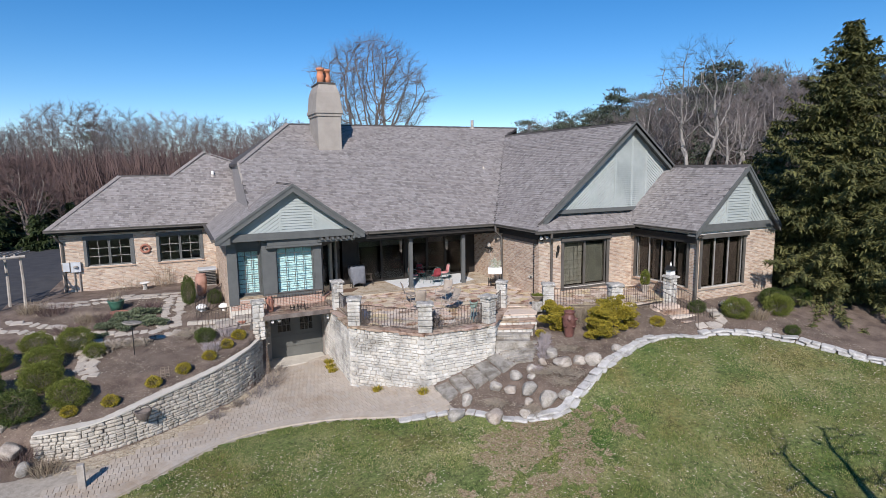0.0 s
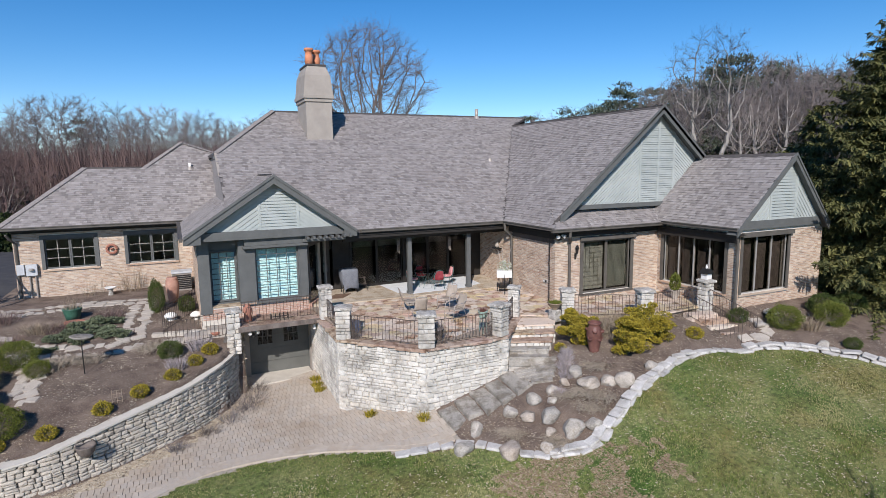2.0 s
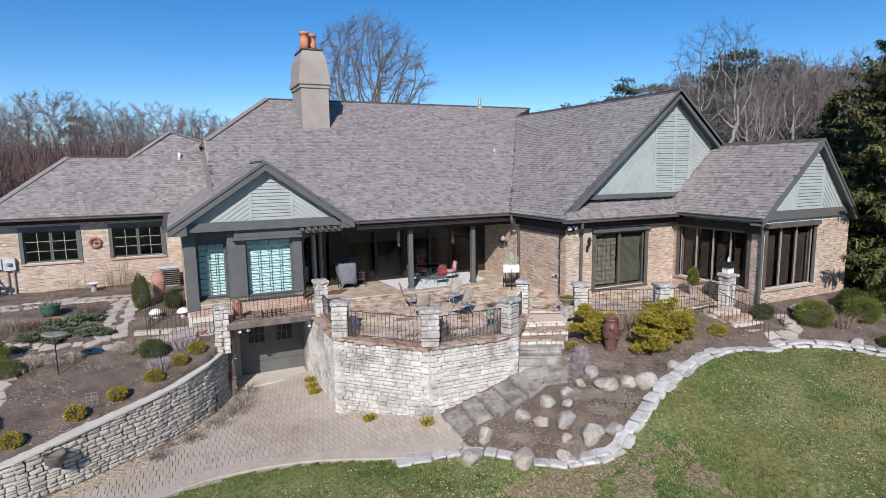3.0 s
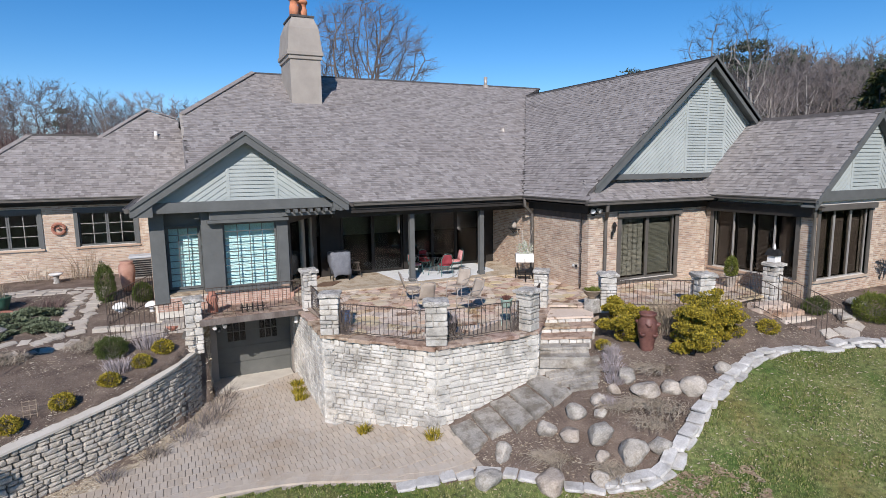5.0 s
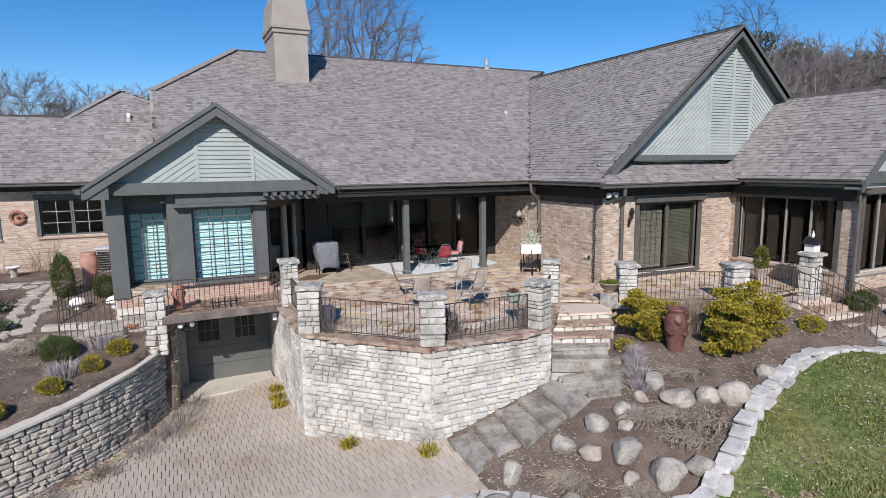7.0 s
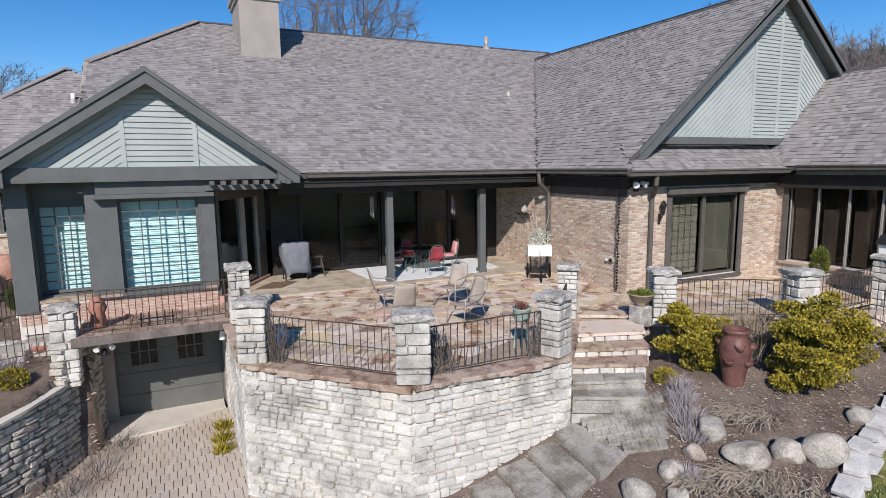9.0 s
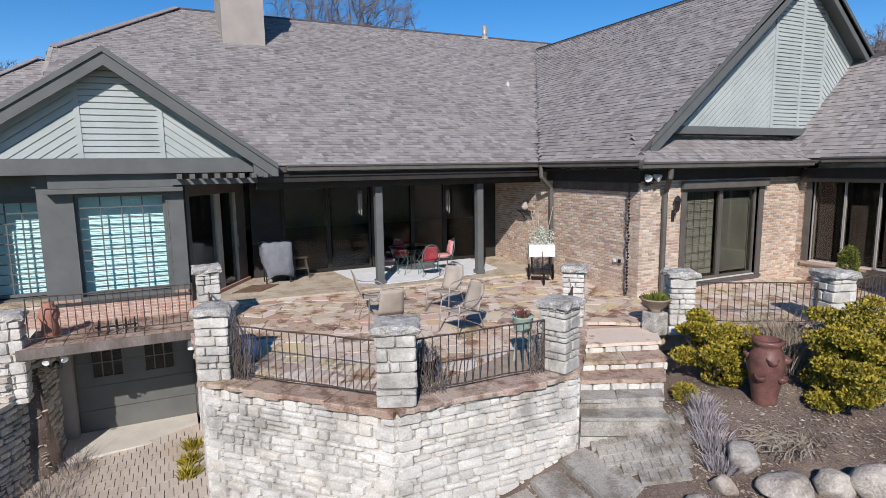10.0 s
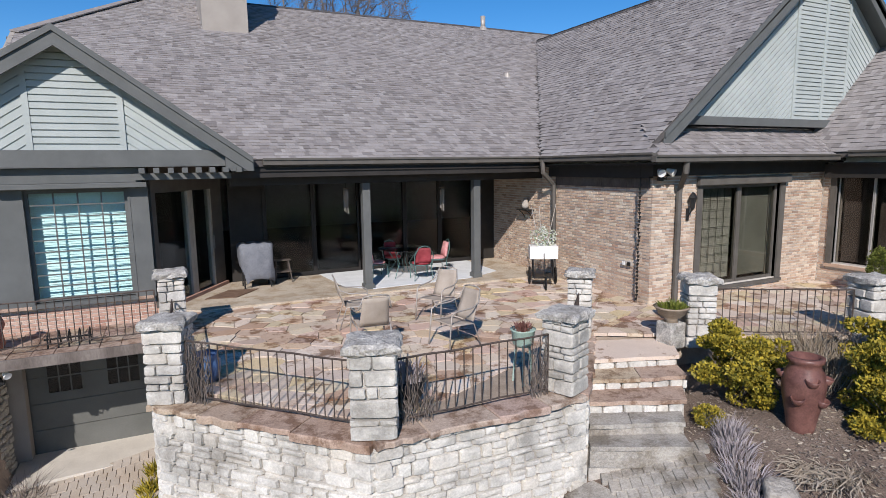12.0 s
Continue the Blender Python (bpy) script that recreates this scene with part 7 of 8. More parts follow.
# ---- planting ----
def leaf_ball(seed, radii, count, leaf, lumps=0, flat=0.0):
    """Leaves on and in an uneven mound with its foot at the origin: vertices and faces."""
    r = random.Random(seed)
    v, f = [], []
    centres = [(Vector((0, 0, radii[2] * 0.85)), 1.0)]
    if lumps:
        centres = []
        for k in range(lumps):
            a, d = r.uniform(0, 6.283), r.uniform(0.25, 0.75)
            centres.append((Vector((radii[0] * d * math.cos(a), radii[1] * d * math.sin(a), radii[2] * r.uniform(0.15, 1.8) * (1.15 - 0.5 * d))), r.uniform(0.15, 0.31)))
    for i in range(count):
        c, s = centres[i % len(centres)]
        d = Vector((r.gauss(0, 1), r.gauss(0, 1), r.gauss(0, 1))).normalized()
        bump = 1 + 0.22 * noise.noise(d * 2.3 + Vector((seed, 0, 0))) + 0.12 * noise.noise(d * 6 + Vector((0, seed, 0)))
        q = s * bump * (r.uniform(0.5, 1.0) ** 0.5) * (1 + (r.random() < 0.06) * r.uniform(0, 0.18))
        p = c + Vector((d.x * radii[0] * q, d.y * radii[1] * q, d.z * radii[2] * q * (0.62 if lumps else 1)))
        if p.z < -0.03:
            p.z = r.uniform(0, 0.08)
        out = (d + Vector((r.uniform(-0.8, 0.8), r.uniform(-0.8, 0.8), r.uniform(-0.3, 0.9)))).normalized()
        side = out.cross(Vector((r.uniform(-1, 1), r.uniform(-1, 1), r.uniform(-1, 1)))).normalized() * leaf * r.uniform(0.3, 0.6)
        tip = out * leaf * r.uniform(0.7, 1.5)
        k = len(v)
        v += [tuple(p - side * 0.4), tuple(p + tip * 0.5 - side), tuple(p + tip), tuple(p + tip * 0.5 + side)]
        f.append((k, k + 1, k + 2, k + 3))
    return v, f


def stems_mesh(seed, radii, count=14):
    r = random.Random(seed)
    bm = bmesh.new()
    for k in range(count):
        a = r.uniform(0, 6.283)
        e = Vector((radii[0] * 0.6 * math.cos(a), radii[1] * 0.6 * math.sin(a), radii[2] * r.uniform(0.8, 1.4)))
        tube(bm, [(0.04 * math.cos(a), 0.04 * math.sin(a), -0.1), tuple(e * 0.5 + Vector((0, 0, 0.05))), tuple(e)], 0.016, 4, 0.005)
    return mesh_of("stem", bm, BARK)


def shrub_kind(seed, radii, count, leaf, mat, lumps=0):
    return stems_mesh(seed, radii), soup("foliage", *leaf_ball(seed, radii, count, leaf, lumps), mat)


def shrub(kind, x, y, label, scale=1.0, group="", turn=0.0, name="shrub", z=None, tall=1.0):
    t = thing(name, (x, y, (ground_z(x, y) if z is None else z) - 0.02), label, "shrub", group)
    t.rotation_euler, t.scale = (0, 0, turn), (scale, scale, scale * tall)
    for nm, me in zip(("stem", "foliage"), kind):
        new(nm, me).parent = t
    return t


BOXWOOD = shrub_kind(1, (0.62, 0.6, 0.48), 7500, 0.036, BOX_LEAF)
DARK_BOX = shrub_kind(2, (0.6, 0.62, 0.46), 7000, 0.038, DARK_LEAF)
GOLD = [shrub_kind(3 + i, (0.95, 0.8, 0.6), 17000, 0.045, GOLD_LEAF, 46) for i in range(3)]
SMALL_GOLD = shrub_kind(9, (0.25, 0.25, 0.19), 1700, 0.036, GOLD_LEAF)
for x, y, s, k in ((-13.75, 21.45, 1.0, 0), (-15.15, 21.3, 1.1, 1), (-14.7, 22.75, 1.05, 0), (-14.85, 24.1, 1.0, 0), (-14.0, 25.3, 1.0, 0), (-15.3, 25.7, 0.9, 0), (-16.5, 24.7, 1.05, 0), (-16.4, 22.7, 1.1, 1), (-13.3, 24.4, 0.6, 0)):
    shrub((BOXWOOD, DARK_BOX)[k], x, y, "rounded green boxwood in the side garden" if k == 0 else "rounded dark green boxwood in the side garden", s, "side garden boxwoods", x * 7)
for x, y, s in ((-12.55, 20.95, 1.0), (-13.7, 20.9, 0.9), (-11.3, 21.6, 1.0), (-10.35, 22.15, 1.0), (-9.45, 22.8, 0.95), (-8.75, 23.55, 0.95), (-8.25, 24.2, 1.05)):
    shrub(SMALL_GOLD, x, y, "small golden shrub behind the retaining wall", s, "small golden shrubs", x * 5)
shrub(DARK_BOX, -9.5, 24.35, "low rounded green shrub above the wall", 0.65, turn=2)
shrub(DARK_BOX, -9.95, 28.9, "tall clipped dark green shrub by the steps", 0.5, turn=1, tall=3.0)
shrub(DARK_BOX, -8.85, 28.6, "rounded dark shrub beside the bay", 0.55, turn=3, tall=1.4)
shrub(GOLD[0], 3.45, 18.95, "bright golden evergreen shrub beside the steps", 0.9, "golden evergreens", 0.3, tall=1.12)
shrub(GOLD[1], 4.45, 17.35, "bright golden evergreen shrub in the mulch bed", 0.9, "golden evergreens", 1.5, tall=1.12)
shrub(GOLD[2], 5.6, 17.75, "bright golden evergreen shrub in the mulch bed", 1.0, "golden evergreens", 2.2, tall=1.12)
shrub(SMALL_GOLD, 2.62, 18.75, "small golden shrub beside the steps", 0.75)
shrub(SMALL_GOLD, 7.35, 17.3, "small golden shrub beside the iron rail", 1.1)
for x, y, s, k in ((10.9, 16.45, 0.95, 0), (12.75, 15.9, 0.95, 0), (11.7, 14.5, 0.45, 1), (9.85, 17.55, 0.6, 1), (13.4, 16.6, 0.9, 1), (14.6, 16.3, 0.9, 1)):
    shrub((BOXWOOD, DARK_BOX)[k], x, y, "rounded green shrub before the end of the house", s, "end shrubs", x * 3)
CONE = shrub_kind(15, (0.2, 0.2, 0.4), 2600, 0.04, BOX_LEAF)
shrub(CONE, 9.55, 20.3, "small cone shaped evergreen in a clay pot", 1.0, z=0.22, turn=0.4)
GREY_GREEN = leafy("juniper_leaves", [(0.132, 0.161, 0.0977), (0.198, 0.23, 0.147), (0.106, 0.127, 0.0684)])
JUNIPER = shrub_kind(14, (0.85, 0.65, 0.15), 4200, 0.055, GREY_GREEN, 22)
for x, y, s, a in ((-12.2, 27.6, 1.25, 0.5), (-11.35, 26.85, 1.0, 2.0), (-13.1, 27.1, 0.9, 4.0), (-12.3, 26.7, 0.9, 1.0), (-13.3, 26.2, 0.5, 3.0), (-11.7, 28.2, 0.9, 2.6)):
    shrub(JUNIPER, x, y, "low creeping grey green juniper", s, "creeping junipers", a)
for n, (x, y, r, h, mat, lb) in enumerate(((2.4, 18.15, 0.22, 0.22, LAVENDER, 0), (2.15, 17.8, 0.24, 0.25, LAVENDER, 0), (1.95, 17.5, 0.22, 0.2, LAVENDER, 0), (2.6, 18.4, 0.18, 0.24, LAVENDER, 0), (1.3, 17.05, 0.2, 0.2, LAVENDER, 0),
                                          (2.3, 16.2, 0.55, 0.16, PALE_DRY, 3), (1.8, 16.0, 0.4, 0.14, PALE_DRY, 3), (2.0, 16.6, 0.4, 0.14, PALE_DRY, 3), (3.0, 17.3, 0.4, 0.1, PALE_DRY, 3), (1.5, 16.9, 0.4, 0.1, PALE_DRY, 3), (-12.6, 25.0, 0.5, 0.2, PALE_DRY, 3), (-11.9, 24.9, 0.5, 0.18, PALE_DRY, 3), (-13.2, 24.7, 0.5, 0.2, PALE_DRY, 3), (-10.0, 25.2, 0.6, 0.2, PALE_DRY, 3),
                                          (-9.3, 23.5, 0.3, 0.35, LAVENDER, 0), (-8.6, 24.7, 0.35, 0.4, LAVENDER, 0), (5.1, 18.9, 0.6, 0.75, DRY, 1), (6.2, 18.2, 0.5, 0.5, DRY, 1), (-16.2, 30.0, 0.5, 0.5, DRY, 1), (11.6, 16.0, 0.4, 0.45, DRY, 1),
                                          (-13.9, 28.2, 0.5, 0.4, DRY, 1), (-14.6, 27.3, 0.5, 0.4, RED_TWIG, 2), (-13.2, 28.0, 0.5, 0.35, RED_TWIG, 2), (-15.3, 29.6, 0.6, 0.5, RED_TWIG, 2), (-11.6, 28.6, 0.5, 0.4, RED_TWIG, 2),
                                          (-12.6, 33.0, 0.4, 0.8, DRY, 4), (-10.9, 33.0, 0.3, 1.5, DRY, 4), (-11.4, 33.1, 0.4, 0.9, DRY, 4), (-15.0, 20.3, 0.5, 0.5, RED_TWIG, 2), (-14.2, 19.7, 0.4, 0.4, DRY, 1), (0.3, 15.6, 0.45, 0.1, PALE_DRY, 3), (-0.6, 16.6, 0.4, 0.1, PALE_DRY, 3), (5.3, 18.35, 0.6, 0.72, PALE_DRY, 1), (4.7, 18.6, 0.55, 0.68, PALE_DRY, 1))):
    if lb == 3:
        tangle((x, y, ground_z(x, y)), r, h, 420, mat, "pale tangle of dead stems lying on the mulch", 30 + n)
        continue
    if lb == 4:
        sprigs("bare_shrub", (x, y, ground_z(x, y)), r, h, 46, mat, "thin bare shrub against the brick wall", "plant", 30 + n, 0.006, "wall shrubs", 0.9)
        continue
    sprigs(("lavender", "dry_grass_clump", "bare_twiggy_shrub", "dead_stem_tangle")[lb], (x, y, ground_z(x, y)), r, h, (300, 340, 240, 420)[lb], mat,
           ("grey lavender clump with faded spikes", "tan clump of dead ornamental grass", "bare reddish twiggy shrub in the mulch", "pale tangle of dead stems lying on the mulch")[lb], "plant", 30 + n, 0.007, ("lavender clumps", "dry grass clumps", "bare shrubs", "dead tangles")[lb], (0.7, 0.7, 0.7, 2.4)[lb])
for n, (x, y, s) in enumerate(((-7.6, 23.4, 0.8), (-7.25, 24.1, 0.9), (-8.1, 22.75, 0.7), (-8.8, 22.1, 0.6), (-9.7, 21.4, 0.5), (-7.0, 25.0, 0.7))):
    z = low_ground(x, y - 0.3)
    sprigs("dry_vine", (x + 0.26, y - 0.25, z), 0.42 * s, 0.55 * s, 130, BARK if n % 2 else TWIG, "dry leafless vines at the wall's foot", "plant", 80 + n, 0.006, "wall vines", 1.5)
for n, (x, y) in enumerate(((-4.6, 24.3), (-4.68, 23.75), (-4.72, 23.25), (-3.75, 20.25), (-2.45, 18.85))):
    sprigs("yellow_sedge", (x, y, low_ground(x, y)), 0.16, 0.22, 150, GOLD_LEAF, "small yellow green tuft at the wall's foot", "plant", 120 + n, 0.016, "yellow tufts", 0.8)


def boulder_mesh(seed, mat=BOULDER):
    bm = bmesh.new()
    bmesh.ops.create_icosphere(bm, subdivisions=3, radius=1)
    r = random.Random(seed)
    sx, sy, sz = r.uniform(0.9, 1.2), r.uniform(0.75, 1.0), r.uniform(0.62, 0.9)
    cuts = [(Vector((r.gauss(0, 1), r.gauss(0, 1), r.gauss(0, 0.7))).normalized(), r.uniform(0.56, 0.8)) for _ in range(13)]
    for v in bm.verts:
        d = v.co.normalized()
        q = 1 + 0.14 * noise.noise(d * 1.6 + Vector((seed * 3, 0, 0)))
        p = d * q
        for nrm, lim in cuts:
            over = p.dot(nrm) - lim
            if over > 0:
                p -= nrm * over * 0.98
        p += d * (0.05 * noise.noise(d * 5 + Vector((seed, 2, 0))) + 0.03 * noise.noise(d * 11 + Vector((2, seed, 0))))
        v.co = Vector((p.x * sx, p.y * sy, p.z * sz))
    return mesh_of("boulder", bm, mat, True)


ROCKS = [boulder_mesh(i + 1) for i in range(7)]
rk = random.Random(21)
for n, (x, y, s) in enumerate(((-0.28, 17.2, 0.27), (0.02, 16.8, 0.27), (0.52, 16.4, 0.36), (0.49, 17.2, 0.3), (1.2, 17.2, 0.21), (0.94, 16.88, 0.17), (1.66, 17.26, 0.2), (2.17, 17.35, 0.29), (2.22, 16.75, 0.33), (2.74, 16.5, 0.27), (3.16, 16.2, 0.38), (0.72, 15.6, 0.37), (1.31, 15.42, 0.27),
                              (-1.49, 17.25, 0.3), (-2.1, 16.75, 0.33), (-1.1, 15.98, 0.36), (4.43, 16.42, 0.25), (-0.2, 15.5, 0.24), (0.2, 15.95, 0.18), (-15.2, 20.4, 0.4), (-14.8, 19.9, 0.3), (-15.6, 21.2, 0.3), (10.2, 16.9, 0.25), (10.86, 15.0, 0.26))):
    ob = new("boulder", ROCKS[n % 7])
    ob.location = (x, y, ground_z(x, y) + 0.32 * s)
    ob.rotation_euler = (rk.uniform(-0.2, 0.2), rk.uniform(-0.2, 0.2), rk.uniform(0, 6.28))
    ob.scale = (1.05 * s, 1.05 * s, 1.05 * s)
    tagged(ob, "rounded tan and grey field boulder set in mulch", "boulder", "bed boulders")

PALE_ROCK = boulder_mesh(11, STONE)
for x, y, sc in ((-9.44, 27.79, 0.3), (-8.43, 27.57, 0.24)):
    pale = new("boulder", PALE_ROCK)
    pale.matrix_basis = pose(x, y, ground_z(x, y), 0, 0, x * 60) @ Matrix.Diagonal((sc * 0.85, sc * 0.7, sc * 0.48, 1))
    tagged(pale, "small rounded white stone in the side garden", "stone", "white stones")

# garden paths
garden_path = thing("garden_path", (-12, 27, -0.5), "winding path of uneven pale flagstones through mulch", "garden path", kind="structure")


def lay_path(points, size, seed, width=0.4):
    r = random.Random(seed)
    for (x0, y0), (x1, y1) in zip(points, points[1:]):
        ln = math.hypot(x1 - x0, y1 - y0)
        k = 0.0
        while k < ln:
            w = r.uniform(0.75, 1.2) * size
            for off in ((-width * 0.5, width * 0.45) if width > 0.3 else (0,)):
                t = k / ln
                nx, ny = -(y1 - y0) / ln, (x1 - x0) / ln
                o = off + r.uniform(-0.08, 0.08)
                x, y = lerp(x0, x1, t) + nx * o, lerp(y0, y1, t) + ny * o
                slab_at(garden_path, "flagstone", x, y, ground_z(x, y) + 0.035, w, w * r.uniform(0.6, 0.9), r.uniform(0, 3.1), 0.09, PATH_STONE, 0.9)
            k += w * 0.95


PATH_STONE = surface("path_flagstone", (0.36, 0.32, 0.275), (0.54, 0.49, 0.42), 3, 50, 0.9, 0.4, vary=0.5, tones=[(0.44, 0.39, 0.335), (0.56, 0.5, 0.43), (0.38, 0.345, 0.305)])
lay_path([(-17.0, 28.8), (-15.3, 27.9), (-14.0, 26.5), (-12.6, 25.7), (-11.3, 25.5), (-10.7, 25.9)], 0.4, 1, 0.75)
lay_path([(-10.75, 26.3), (-10.65, 28.2), (-10.5, 29.8)], 0.4, 2, 0.55)
lay_path([(-10.2, 30.4), (-12.6, 30.9), (-14.7, 30.5), (-16.6, 30.9)], 0.42, 3, 0.6)
lay_path([(-13.9, 26.0), (-13.45, 24.6), (-13.5, 23.6), (-13.2, 22.6)], 0.4, 4, 0.35)
lay_path([(9.2, 16.7), (9.7, 16.4), (10.2, 16.6), (10.35, 17.2), (10.2, 17.6)], 0.42, 5, 0.2)
right_steps = thing("garden_steps", (9.0, 17.6, -0.6), "rough flagstone steps between iron rails", "steps", kind="structure")
for k in range(4):
    t = k / 4
    x, y = lerp(8.85, 9.35, t), lerp(18.35, 17.0, t)
    slab_at(right_steps, "tread", x, y, -0.2 - 0.16 * k, 1.15, 0.5, radians(-12), 0.3, FLAG)
left_steps = thing("garden_steps", (-9, 26.4, -0.6), "low limestone steps beside the bay", "steps", kind="structure")
for k in range(5):
    slab_at(left_steps, "edge_stone", -9.9 + k * 0.42, 26.2 - k * 0.08, -0.47, 0.4, 0.28, -0.2, 0.25, GREY_STONE)
for k in range(3):
    slab_at(left_steps, "tread", -9.3 + k * 0.75, 25.55 + 0.05 * k, -0.62 + k * 0.12, 0.9, 0.75, -0.15, 0.3, PATH_STONE)

# dead vines on the railing ends and pillar sides
def climber(a, b, z0, z1, count, seed):
    """Thin dark stems that wind upwards between two places on a railing."""
    r = random.Random(seed)
    a, b = Vector(a), Vector(b)
    n = Vector((-(b - a).y, (b - a).x)).normalized()
    bm = bmesh.new()
    for k in range(count):
        s, z, top = r.uniform(0, 0.9) ** 1.5, z0, z0 + (z1 - z0) * r.uniform(0.4, 1.0)
        pts, drift = [], r.uniform(-0.07, 0.07)
        while z < top:
            p = a.lerp(b, min(1, max(0, s))) + n * r.uniform(-0.06, 0.06)
            pts.append((p.x, p.y, z))
            s, z = s + drift + r.uniform(-0.09, 0.09), z + r.uniform(0.05, 0.13)
        if len(pts) > 2:
            tube(bm, pts, r.uniform(0.004, 0.009), 4, 0.003)
    single("dead_vine", bm, BARK, "dark leafless vine wound through the iron railing", "vine", "railing vines", at=(a.x, a.y, z0))


def beside(p, q, d0, d1):
    p, q = Vector(PIL[p]), Vector(PIL[q])
    u = (q - p).normalized()
    return tuple(p + u * d0), tuple(p + u * d1)


climber(*beside("A", "B", 0.3, 0.62), LEDGE_Z, 0.85, 46, 1)
climber(*beside("B", "C", 0.32, 0.8), LEDGE_Z, 0.62, 40, 2)
climber(*beside("C", "B", 0.3, 0.6), LEDGE_Z, 0.72, 26, 3)
climber(*beside("C", "F", 0.3, 0.7), LEDGE_Z, 0.85, 36, 4)

chain = thing("rain_chain", (4.66, 22.3, FLOOR_Z), "dark rain chain hanging beside the brick corner", "rain chain")
for k in range(30):
    part("link", lathe([(0.012, 0.0), (0.03, 0.05), (0.032, 0.055), (0.008, 0.01)], 8, (4.66 + 0.012 * math.sin(k * 1.3), 22.3 + 0.01 * math.cos(k), -0.05 + k * 0.082)), BLACK, chain)
bm = bmesh.new()
tube(bm, [(4.66, 22.3, FLOOR_Z), (4.66, 22.3, 2.76)], 0.006, 5)
part("cord", bm, BLACK, chain)
for y in (22.62, 22.78):
    outlet = thing("outlet_box", (4.78, y, 0.62), "small pale outlet box on the brick wall", "outlet", "wall outlets")
    part("box_body", box(4.73, 4.788, y - 0.05, y + 0.05, 0.62, 0.72, 0.008), PALE_LIT_SASH, outlet)
    part("box_cover", box(4.718, 4.73, y - 0.045, y + 0.045, 0.63, 0.71, 0.004), WHITE if y > 22.7 else BLACK, outlet)

# loose ground cover
def scatter(name, count, where, size, mat, label, seed, upright=0.0, box_=(-16, 13, 11, 31), lift=0.012):
    """Small flat chips or upright blades strewn where the rule allows, joined as one."""
    r = random.Random(seed)
    v, f = [], []
    tries = 0
    while len(f) < count and tries < count * 12:
        tries += 1
        x, y = r.uniform(box_[0], box_[1]), r.uniform(box_[2], box_[3])
        if not where(x, y, r):
            continue
        z = ground_z(x, y) + lift
        a, s = r.uniform(0, 6.283), size * r.uniform(0.5, 1.4)
        c, d = math.cos(a), math.sin(a)
        k = len(v)
        if upright:
            w = s * 0.16
            h = upright * r.uniform(0.5, 1.3)
            v += [(x - c * w, y - d * w, z - 0.02), (x + c * w, y + d * w, z - 0.02), (x + r.uniform(-0.5, 0.5) * h, y + r.uniform(-0.5, 0.5) * h, z + h)]
            f.append((k, k + 1, k + 2))
        else:
            t1, t2 = r.uniform(-0.5, 0.5) * s, r.uniform(-0.5, 0.5) * s
            e = s * r.uniform(0.25, 0.6)
            v += [(x - c * s, y - d * s, z - t1 * 0.3), (x - d * e, y + c * e, z + t2 * 0.4), (x + c * s, y + d * s, z + t1 * 0.5), (x + d * e, y - c * e, z - t2 * 0.2)]
            f.append((k, k + 1, k + 2, k + 3))
    return tagged(new(name, soup(name, v, f, mat)), label, name.replace("_", " "), kind="stuff")


CHIP = leafy("mulch_chips", [(0.1, 0.076, 0.062), (0.21, 0.168, 0.138), (0.31, 0.262, 0.218), (0.15, 0.116, 0.094), (0.4, 0.345, 0.29)], 0.9)
LITTER = leafy("dry_leaves", [(0.4, 0.33, 0.23), (0.52, 0.45, 0.34), (0.3, 0.22, 0.14), (0.6, 0.54, 0.44)], 0.9)
clear = lambda x, y: not (-4.6 < x < 2.8 and y > 19) and not (x > 2.4 and y > 20) and not (x > 10.2 and y > 18)
scatter("mulch_chips", 72000, lambda x, y, r: zone(x, y) == 1 and clear(x, y) and not on_drive(x, y), 0.024, CHIP, "dark shredded bark mulch lying on the beds", 1)
scatter("dead_leaves", 13000, lambda x, y, r: zone(x, y) == 1 and clear(x, y) and noise.noise((x * 0.7, y * 0.7, 5)) > -0.1, 0.036, LITTER, "pale dead leaves strewn over the mulch", 2)
scatter("dead_leaves", 9000, lambda x, y, r: zone(x, y) == 0 and noise.noise((x * 0.5, y * 0.5, 9)) + r.uniform(-0.4, 0.4) > -0.05, 0.036, LITTER, "pale dead leaves strewn over the lawn", 3, 0, (-13, 14, 8, 18), 0.03)
STRAW_BLADE = leafy("straw_blades", [(0.3, 0.27, 0.12), (0.42, 0.37, 0.2), (0.2, 0.21, 0.07), (0.36, 0.33, 0.17)])
patch = lambda x, y: 0.7 * noise.noise((x * 0.35, y * 0.35, 2)) + 0.5 * noise.noise((x * 1.1, y * 1.1, 7))
bare = lambda x, y: ((x + 0.6) / 2.6) ** 2 + ((y - 13.8) / 1.7) ** 2 + 2.4 * noise.noise((x * 1.1, y * 1.1, 4)) + 1.2 * noise.noise((x * 4, y * 4, 1)) < 0.7
fade = lambda x, y: min((x + 13) / 2, (14.5 - x) / 2, (y - 6.5) / 3) - 0.5 * bare(x, y)
scatter("lawn_grass", 110000, lambda x, y, r: zone(x, y) == 0 and patch(x, y) + r.uniform(-0.2, 0.2) > -0.05 and fade(x, y) > r.random(), 0.11, GRASS_BLADE, "short patchy early spring lawn grass", 4, 0.045, (-13, 14.5, 6.5, 19.6), 0.0)
scatter("straw_grass", 60000, lambda x, y, r: zone(x, y) == 0 and patch(x, y) + r.uniform(-0.2, 0.2) < -0.02 and fade(x, y) > r.random(), 0.1, STRAW_BLADE, "straw coloured dead patches in the lawn", 8, 0.035, (-13, 14.5, 6.5, 19.6), 0.0)
